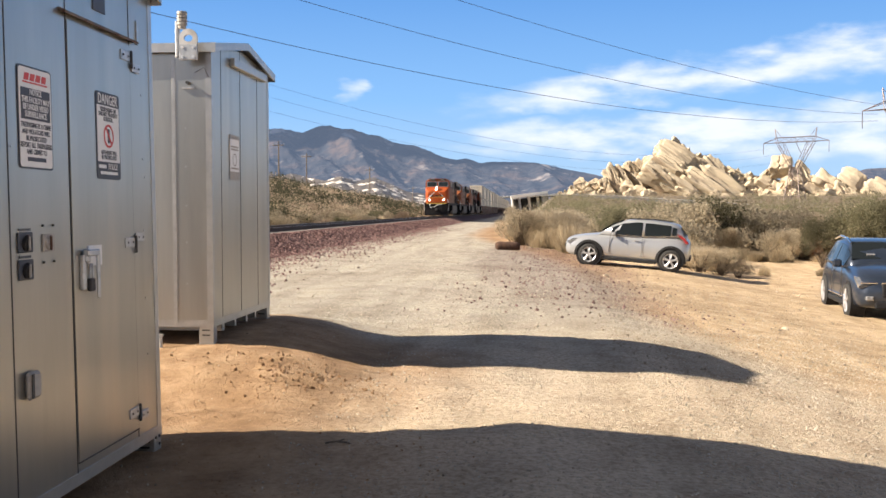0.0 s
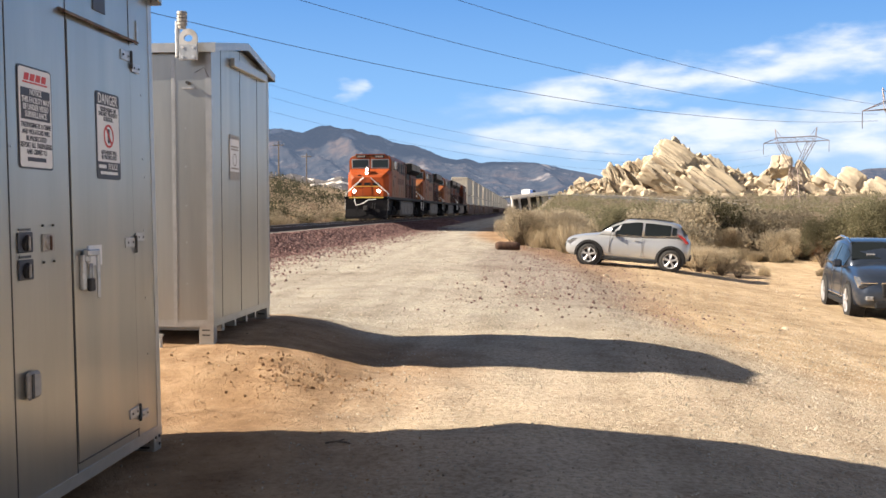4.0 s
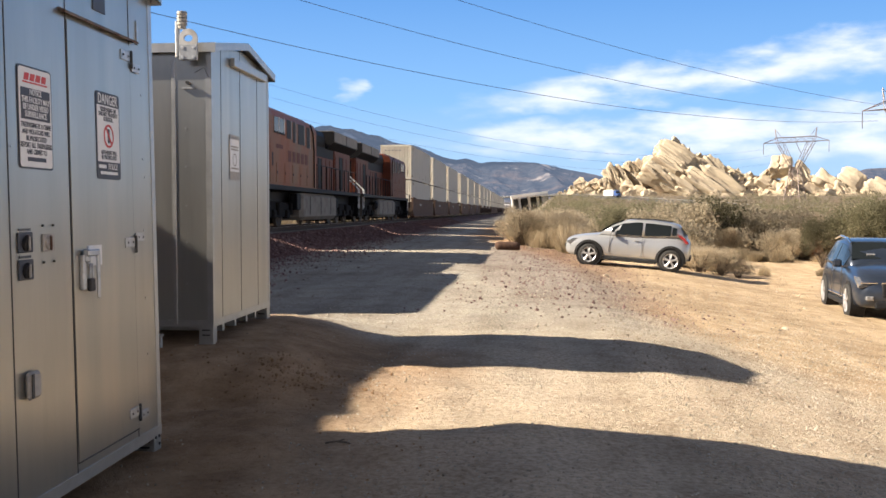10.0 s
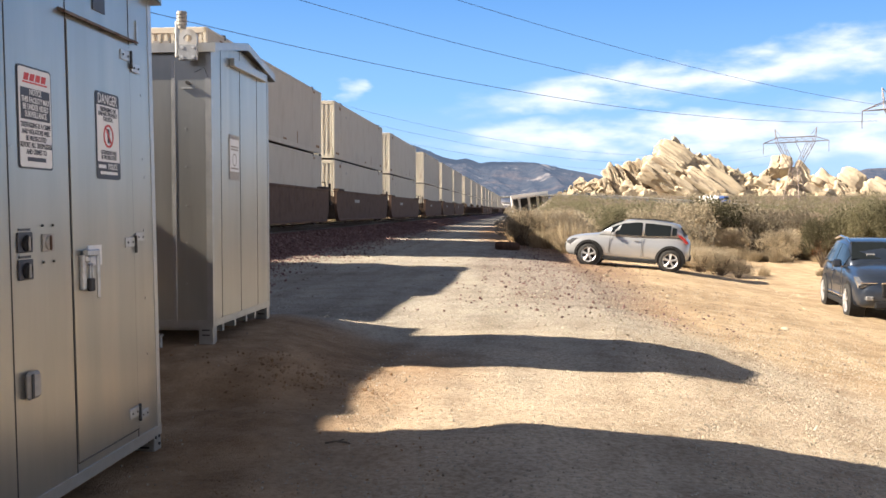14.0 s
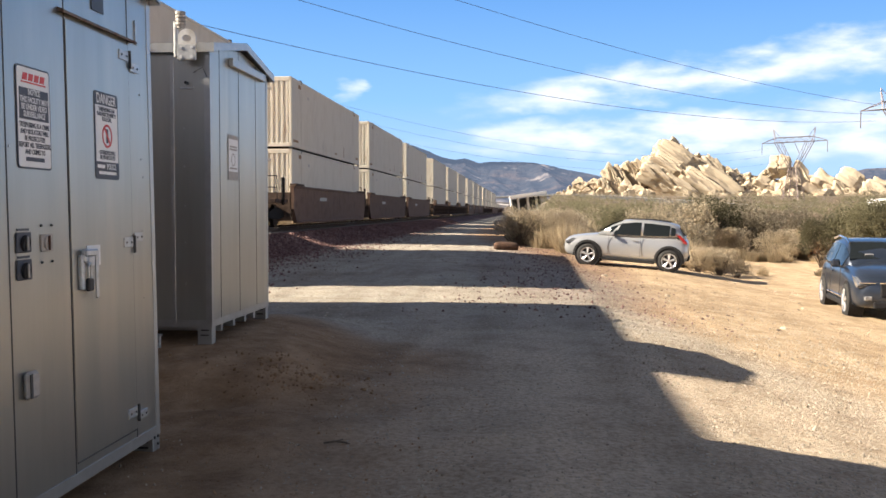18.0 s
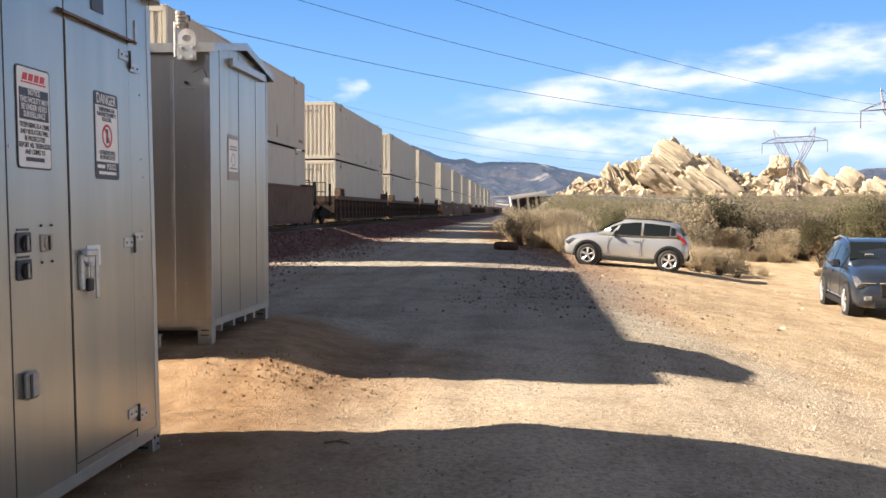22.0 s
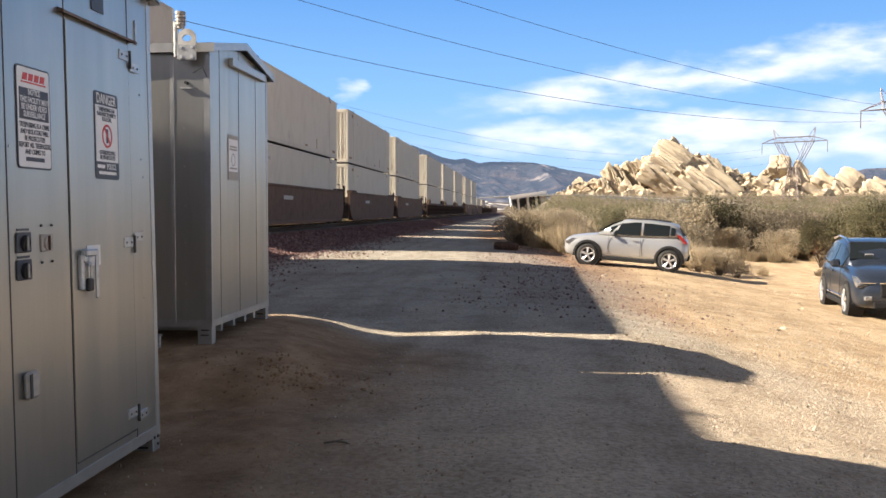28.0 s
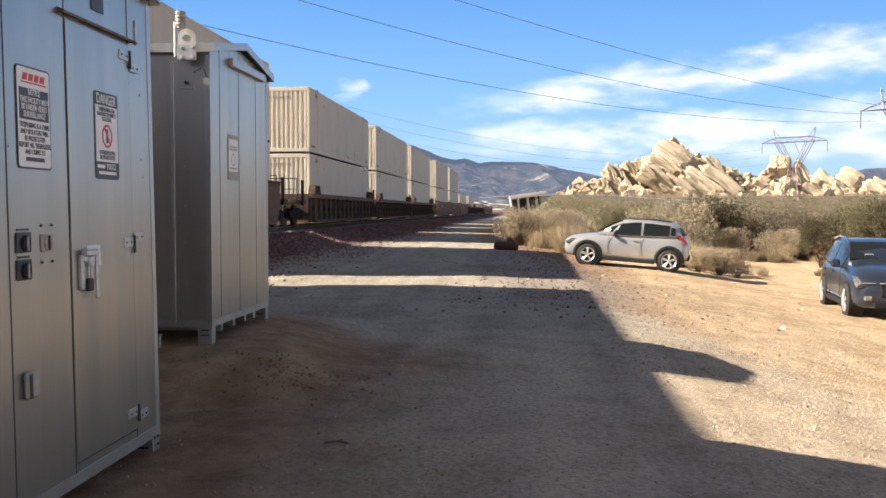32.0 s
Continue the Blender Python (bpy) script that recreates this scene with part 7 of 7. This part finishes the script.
def build_plants():
    rng = random.Random(11)
    straws = [raw_mesh("stems", *straw_clump(rng), STRAW) for _ in range(4)]
    kinds = {}
    for key, mat, lv, size in (("sage", SAGE, 5200, 0.022), ("olive", OLIVE, 5600, 0.022), ("brown", BROWN, 4200, 0.02), ("rust", RUSTLEAF, 700, 0.05), ("green", GREEN, 900, 0.05), ("tall", OLIVE, 11000, 0.014), ("pale", PALE, 5200, 0.018)):
        out = []
        for k in range(3 if key in ("sage", "olive", "brown") else 1):
            v, f, tv, tf = shrub(rng, lv, size=size, lumps=rng.randrange(8, 13))
            out.append((raw_mesh("crown", v, f, mat), raw_mesh("twigs", tv, tf, TWIG)))
        kinds[key] = out
    text = {"straw": ("dry_brush", "blond dry brush with thin bent stems on sandy ground", "brush"),
            "sage": ("sagebrush", "grey-brown desert sagebrush with fine leaves", "shrub"),
            "olive": ("chaparral_shrub", "dark olive-green chaparral shrub", "shrub"),
            "brown": ("dead_shrub", "brown leafless-looking desert shrub", "shrub"),
            "rust": ("rust_shrub", "low shrub with rust-red withered leaves", "shrub"),
            "pale": ("pale_brush", "pale grey-tan feathery brush beside the clearing", "brush"),
            "tall": ("tall_shrub", "tall grey-green leafy shrub at the clearing's edge", "shrub"),
            "green": ("green_shrub", "yellow-green leafy desert shrub", "shrub")}

    def plant(key, x, y, h, w=None):
        w = w or h
        name, label, cat = text[key]
        x, y = x + 0.0107 * y, 0.9024 * y
        z = ground_z(x, y) - 0.04
        m = pose(x, y, z, 0, 0, rng.uniform(0, 360)) @ Matrix.Diagonal((w, w, h, 1))
        if key == "straw":
            o = tagged(new(name, straws[rng.randrange(4)]), label, cat, "dry brush clumps")
            o.matrix_basis = m
        else:
            crown, twigs = kinds[key][rng.randrange(len(kinds[key]))]
            o = thing(name, m, label, cat, "desert shrubs")
            for nm, me in (("crown", crown), ("branch_frame", twigs)):
                c = new(nm, me)
                c.parent = o

    # blond brush between the road and the parked silver car
    for i in range(34):
        y = rng.uniform(49, 62)
        x = rng.uniform(-1.0, 2.6) + 0.02 * (y - 50)
        plant("straw", x, y, rng.uniform(1.2, 1.9), rng.uniform(1.2, 1.9))
    for i in range(16):
        plant("pale", rng.uniform(-1.0, 2.0), rng.uniform(45.5, 51), rng.uniform(1.3, 2.0), rng.uniform(1.0, 1.5))
    for i in range(8):
        plant("straw", rng.uniform(-0.9, 1.6), rng.uniform(44.5, 47), rng.uniform(0.8, 1.3), rng.uniform(0.9, 1.3))
    plant("olive", 4.0, 62, 1.9, 1.7)
    # behind the silver car
    for i in range(34):
        plant("straw", rng.uniform(1.0, 6.5), rng.uniform(39.5, 46), rng.uniform(0.9, 1.5), rng.uniform(1.0, 1.6))
    # clumps beside the car's tail
    for x, y, h in ((5.5, 36.8, 1.15), (6.3, 37.2, 1.25), (7.0, 37.6, 0.9), (6.6, 38.6, 1.3), (5.9, 38.2, 1.2), (8.3, 39.6, 0.6), (10.6, 40.6, 0.5), (12.5, 40.4, 0.7), (13.3, 40.0, 0.6)):
        plant("pale" if y < 39 else "straw", x, y, h * 0.85, h * 0.8)
    # the belt of shrubs across the field, farther off where the clearing runs back
    for i in range(210):
        y = 43 + 60 * rng.random() ** 1.2
        x = rng.uniform(4.0, 16 + 0.36 * y)
        if x > 6.5 and y < 55 + 1.5 * noise.noise((x * 0.4, 0.0, 3.0)) - 0.35 * max(0, x - 14):
            continue
        if y < 46 and x < 8:
            continue
        clump = noise.noise((x * 0.12, y * 0.07, 5.0))
        key = rng.choices(("sage", "olive", "brown", "straw"), (7, 4 if clump > 0 else 1, 4 if clump > 0 else 7, 1))[0]
        h = rng.uniform(1.0, 2.3) * (1.15 if key == "olive" else 1.0)
        plant(key, x, y, h, h * rng.uniform(0.8, 1.2))
    for x, y, h in ((7.8, 56, 2.9), (9.6, 58, 3.1), (6.6, 60, 2.8), (12.0, 60, 3.0), (14.5, 57, 2.7), (10.8, 64, 3.3), (17.5, 58, 2.8)):
        plant("sage" if x != 9.6 else "olive", x, y, h, h * 0.95)
    for i in range(16):
        plant("pale", rng.uniform(8.5, 15), rng.uniform(53, 57), rng.uniform(1.0, 1.9), rng.uniform(1.0, 1.7))
    for i in range(30):
        plant("straw", rng.uniform(8, 24), rng.uniform(50.5, 55.5), rng.uniform(0.4, 0.9), rng.uniform(0.7, 1.2))
    for x, y in ((15.2, 52.5), (16.0, 53.2), (16.8, 52.8), (13.8, 53.0)):
        plant("rust", x, y, 1.1, 1.2)
    for x, y, h in ((17.6, 44.0, 2.4), (15.6, 43.0, 2.3), (17.0, 42.4, 2.0)):
        plant("green", x, y, h, 0.9)
    # tall shrubs beside the dark blue car
    for x, y, h in ((13.8, 46, 3.0), (15.0, 45, 3.3), (16.3, 46.5, 3.4), (17.6, 45.5, 3.0), (14.6, 48.5, 3.4), (18.8, 47, 3.1), (12.6, 47.5, 2.5)):
        plant("tall", x, y, h, h * 0.62)
    # left of the track
    for i in range(150):
        y = rng.uniform(42, 150)
        x = -16.5 - (0.05 * y + 10) * rng.random() ** 1.2
        key = rng.choices(("straw", "sage", "olive", "brown"), (6, 4, 2, 2))[0]
        h = rng.uniform(0.7, 1.4)
        plant(key, x, y, h, h * 1.3)

    # the far scrub: small clumps that nobody could count
    def far_scrub(name, label, mat, count, place, leaves=44, lo=0.7, hi=2.3):
        v, f = [], []
        for i in range(count):
            x, y = place()
            x, y = x + 0.0107 * y, 0.9024 * y
            z = ground_z(x, y)
            h = rng.uniform(lo, hi)
            near = y < 135
            for j in range(leaves * 3 if near else leaves):
                a = rng.uniform(0, 2 * math.pi)
                d = h * 0.75 * math.sqrt(rng.random())
                p = Vector((x + d * math.cos(a), y + d * math.sin(a), z + h * (1 - 0.6 * (d / (0.8 * h)) ** 2) * rng.uniform(0.15, 1.0)))
                u = Vector((rng.gauss(0, 1), rng.gauss(0, 1), rng.gauss(0, 1))).normalized()
                w = u.orthogonal().normalized()
                s = rng.uniform(0.05, 0.10) if near else rng.uniform(0.09, 0.20)
                k = len(v)
                v += [p - u * s, p + w * s * 0.7, p + u * s, p - w * s * 0.7]
                f.append((k, k + 1, k + 2, k + 3))
        tagged(new(name, raw_mesh(name, v, f, mat)), label, "scrub", kind="stuff")

    def patchy(place, lo, hi, seed):
        """The same places, kept only where a patch of that kind grows."""
        def pick():
            while True:
                x, y = place()
                if lo < noise.noise((x * 0.09, y * 0.035, seed)) + rng.uniform(-0.12, 0.12) < hi:
                    return x, y
        return pick

    def off_road(x, y):
        for a, b in zip(HIGHWAY, HIGHWAY[1:]):
            if b[1] <= 0.9024 * y <= a[1]:
                k = (0.9024 * y - b[1]) / (a[1] - b[1])
                return abs(x + 0.0107 * y - b[0] - (a[0] - b[0]) * k) > 9
        return True

    def right_place():
        while True:
            y = 72 + 500 * rng.random() ** 1.1
            x = rng.uniform(-0.5 + 0.012 * y, 0.38 * y)
            if off_road(x, y):
                return x, y

    def left_place():
        y = 60 + 380 * rng.random() ** 1.3
        return -19 - rng.random() ** 1.2 * (0.30 * y), y

    def rock_place():
        return rng.uniform(8, 260), rng.uniform(560, 690)
    far_scrub("far_scrub", "grey-brown scrub covering the plain", SAGE, 2100, right_place, 44, 0.7, 2.0)
    far_scrub("far_scrub", "dark green chaparral dotted over the plain", OLIVE, 1700, patchy(right_place, 0.05, 9, 4.0), 52, 1.2, 3.2)
    far_scrub("far_scrub", "dead brown brush on the plain", BROWN, 1500, patchy(right_place, -9, 0.0, 4.0))
    far_scrub("hill_scrub", "tan dry grass on the hillside", STRAW, 1300, patchy(left_place, -9, 0.02, 7.0), 34, 0.3, 0.8)
    far_scrub("hill_scrub", "grey-brown scrub on the hillside", SAGE, 900, left_place, 44, 0.6, 1.6)
    far_scrub("hill_scrub", "dead brown brush on the hillside", BROWN, 800, patchy(left_place, -0.2, 0.25, 9.0))
    far_scrub("hill_scrub", "dark green bushes on the hillside", DARK_OLIVE, 1300, patchy(left_place, 0.02, 9, 7.0), 60, 1.0, 2.7)
    far_scrub("rock_foot_scrub", "dark scrub below the sandstone rocks", SAGE, 900, rock_place, 34, 1.5, 3.5)


def stones(name, label, mat, count, place, lo, hi, seed):
    """Loose angular stones, too many to count."""
    rng = random.Random(seed)
    base = [Vector(p) for p in ((1, 0, 0), (-1, 0, 0), (0, 1, 0), (0, -1, 0), (0, 0, 1), (0, 0, -1))]
    tris = ((0, 2, 4), (2, 1, 4), (1, 3, 4), (3, 0, 4), (2, 0, 5), (1, 2, 5), (3, 1, 5), (0, 3, 5))
    v, f = [], []
    for i in range(count):
        x, y = place(rng)
        s = lo + (hi - lo) * rng.random() ** 2.5
        z = ground_z(x, y) + s * 0.25
        e = Euler((rng.uniform(0, 6), rng.uniform(0, 6), rng.uniform(0, 6)))
        sc = (s * rng.uniform(0.7, 1.3), s * rng.uniform(0.7, 1.3), s * rng.uniform(0.5, 0.9))
        q = e.to_matrix()
        k = len(v)
        for b in base:
            p = q @ Vector((b.x * sc[0], b.y * sc[1], b.z * sc[2]))
            v.append((x + p.x, y + p.y, z + p.z))
        f += [(k + a, k + b, k + c) for a, b, c in tris]
    tagged(new(name, raw_mesh(name, v, f, mat)), label, "stones", kind="stuff")


def stone_material(name, stops):
    m = leafy(name, stops, 3.0, 0.95, False)
    return m


def build_stones():
    grey = stone_material("gravel_stone", [(0.26, 0.225, 0.175), (0.39, 0.345, 0.275), (0.52, 0.465, 0.385)])
    red = stone_material("ballast_stone", [(0.06, 0.034, 0.033), (0.15, 0.088, 0.082), (0.27, 0.18, 0.165)])
    tan = stone_material("tan_stone", [(0.20, 0.15, 0.11), (0.36, 0.29, 0.21), (0.52, 0.44, 0.33)])

    def near(lo_x, hi_x, y0, y1, power=1.6):
        return lambda r: (r.uniform(lo_x, hi_x), y0 + (y1 - y0) * r.random() ** power)
    stones("road_gravel", "pale loose gravel on the service road", grey, 16000, near(-1.4, 5.0, 4.2, 24), 0.004, 0.011, 1)
    stones("road_gravel", "pale pebbles along the road edge", tan, 5000, near(0.9, 6.0, 8, 24, 1.2), 0.005, 0.02, 2)
    stones("road_gravel", "dense pale gravel at the road's edge", grey, 9000, near(1.0, 4.8, 5.0, 14, 1.2), 0.004, 0.014, 8)
    stones("dirt_pebbles", "tan pebbles on the sandy mound", tan, 700, near(-3.0, 1.0, 4.2, 9.5), 0.003, 0.012, 3)
    stones("dirt_pebbles", "tan stones strewn on the dirt clearing", tan, 2200, near(2.0, 14, 11, 38), 0.008, 0.03, 4)
    stones("red_rubble", "reddish stones spilled beside the road", red, 2600, lambda r: (r.gauss(1.1, 1.2), 13 + 30 * r.random()), 0.01, 0.035, 5)
    stones("ballast", "reddish-brown crushed ballast beside the rails", red, 15000, lambda r: (-7.2 - 1.9 * r.random(), 14 + 96 * r.random() ** 1.8), 0.03, 0.065, 6)
    stones("ballast_spill", "reddish ballast strewn from the bed onto the road", red, 9000, lambda r: (-7.6 + abs(r.gauss(0, 1.1)), 15 + 60 * r.random() ** 1.5), 0.012, 0.045, 12)
    stones("road_gravel", "grey and red grit on the service road", grey, 7000, lambda r: (r.uniform(-6.5, 0.5), 11 + 36 * r.random() ** 1.3), 0.006, 0.02, 13)
    clod = stone_material("dirt_clod", [(0.17, 0.095, 0.05), (0.27, 0.165, 0.09), (0.36, 0.235, 0.14)])
    stones("dirt_clods", "crumbled brown clods on the dug-up mound", clod, 500, lambda r: (r.gauss(-1.75, 0.35), r.gauss(7.3, 0.3)), 0.004, 0.02, 14)
    stones("dirt_clods", "crumbs of brown dirt beside the hut", clod, 900, lambda r: (r.uniform(-2.9, -0.2), 4.3 + 4.2 * r.random()), 0.003, 0.010, 15)
    # single larger rocks
    rng = random.Random(9)
    bm = bmesh.new()
    bmesh.ops.create_icosphere(bm, subdivisions=2, radius=1.0)
    for v in bm.verts:
        v.co *= 1 + 0.3 * noise.noise(v.co * 1.5)
    me = bpy.data.meshes.new("rock")
    bm.to_mesh(me)
    bm.free()
    me.materials.append(tan)
    for i in range(9):
        x, y = rng.uniform(2.0, 11), rng.uniform(13, 36)
        s = rng.uniform(0.03, 0.07)
        o = tagged(new("rock", me), "small tan rock on the dirt clearing", "rock", "loose rocks")
        o.matrix_basis = pose(x, y, ground_z(x, y) + s * 0.2, 0, 0, rng.uniform(0, 360)) @ Matrix.Diagonal((s * 1.3, s, s * 0.7, 1))
    # weathered log at the roadside
    x, y = -0.7, 36.7
    bm = bmesh.new()
    rings = []
    for k in range(9):
        t = k / 8
        r0 = 0.19 * (1 - 0.35 * abs(2 * t - 1) ** 6)
        rings.append([(-0.55 + 1.1 * t, r0 * math.cos(a) * (1 + 0.12 * noise.noise((a, t * 5, 0))), 0.17 + r0 * math.sin(a) * (1 + 0.12 * noise.noise((a, t * 5, 3)))) for a in [2 * math.pi * j / 12 for j in range(12)]])
    loft(bm, rings)
    bark = surface("dark_bark", [(0.045, 0.024, 0.016), (0.11, 0.06, 0.038)], scale=9, rough=0.95, bump=0.8, bump_scale=14)
    lg = tagged(part("log", bm, bark, None, "", True), "short weathered brown log lying at the roadside", "log")
    lg.matrix_basis = pose(x, y, ground_z(x, y) - 0.02, 0, 3, 8) @ Matrix.Diagonal((0.85, 1, 0.95, 1))
    # dry twig on the sand
    bm = bmesh.new()
    x, y = -1.2, 5.6
    pipe(bm, [(0, 0, 0.01), (0.07, 0.012, 0.018), (0.13, 0.0, 0.016), (0.17, -0.02, 0.006)], 0.006, n=6)
    pipe(bm, [(0.07, 0.012, 0.018), (0.11, 0.05, 0.022)], 0.004, n=5)
    tw = tagged(part("twig", bm, TWIG), "dry dark twig lying on the sand", "twig")
    tw.matrix_basis = pose(x, y, ground_z(x, y) + 0.004, 0, 0, 0)


build_plants()
build_stones()


# ---- what moves ----
def heading(a, b):
    """Degrees that turn a vehicle whose nose is at -y so that it drives from a to b."""
    return math.degrees(math.atan2(b[0] - a[0], -(b[1] - a[1])))


def drive(ob, stops):
    rows = []
    for i, (t, x, y, z) in enumerate(stops):
        j = min(i, len(stops) - 2)
        a, b = stops[j], stops[j + 1]
        rows.append((t, pose(x, y, z, 0, 0, heading(a[1:], b[1:]))))
    walk(ob, rows)


# metres by which the train trails an even run
LAG = ((0, 0), (5, 0), (10, 0), (14, 0), (15.5, 0.5), (17, 0.9), (18, 0.7), (19, 0.25), (20, 0.0), (24, 0), (28, 0), (32, 0))


def motions():
    for ob, x, y, z in MOVERS:
        walk(ob, [(t, pose(x, y - SPEED * t + lag, z)) for t, lag in LAG])
    turns = [(k / 20, k) for k in range(641)]
    for ob, y, r in WHEELS[:64]:
        step = math.degrees(SPEED / 20 / r)
        walk(ob, [(t, pose(0, y, r, (step * k) % 360)) for t, k in turns])
    drive(TRUCK, [(0, -26.9, 685.8, 11.25), (6, 20.9, 577.5, 11.22), (9, 41.7, 519.8, 9.28), (11, 53.6, 469.2, 7.29), (13, 71.5, 418.7, 5.09), (14.5, 86, 382.6, 3.18), (17, 109.9, 329.4, 1.61), (21, 152.8, 234.6, 0.77), (25, 201.6, 135.4, 0.56),
                  (32, 289.5, -43.3, 2)])
    drive(HATCH, [(0, -26.9, 685.8, 11.25), (10, -2.5, 631.7, 11.23), (13, 20.9, 577.5, 11.22), (14.5, 41.7, 519.8, 9.28), (15.7, 53.6, 469.2, 7.29), (16.6, 71.5, 418.7, 5.09), (17.3, 86, 382.6, 3.18), (18.4, 109.9, 329.4, 1.61),
                  (20.5, 152.8, 234.6, 0.77), (23, 201.6, 135.4, 0.56), (32, 318.8, -102.9, 2.48)])


motions()
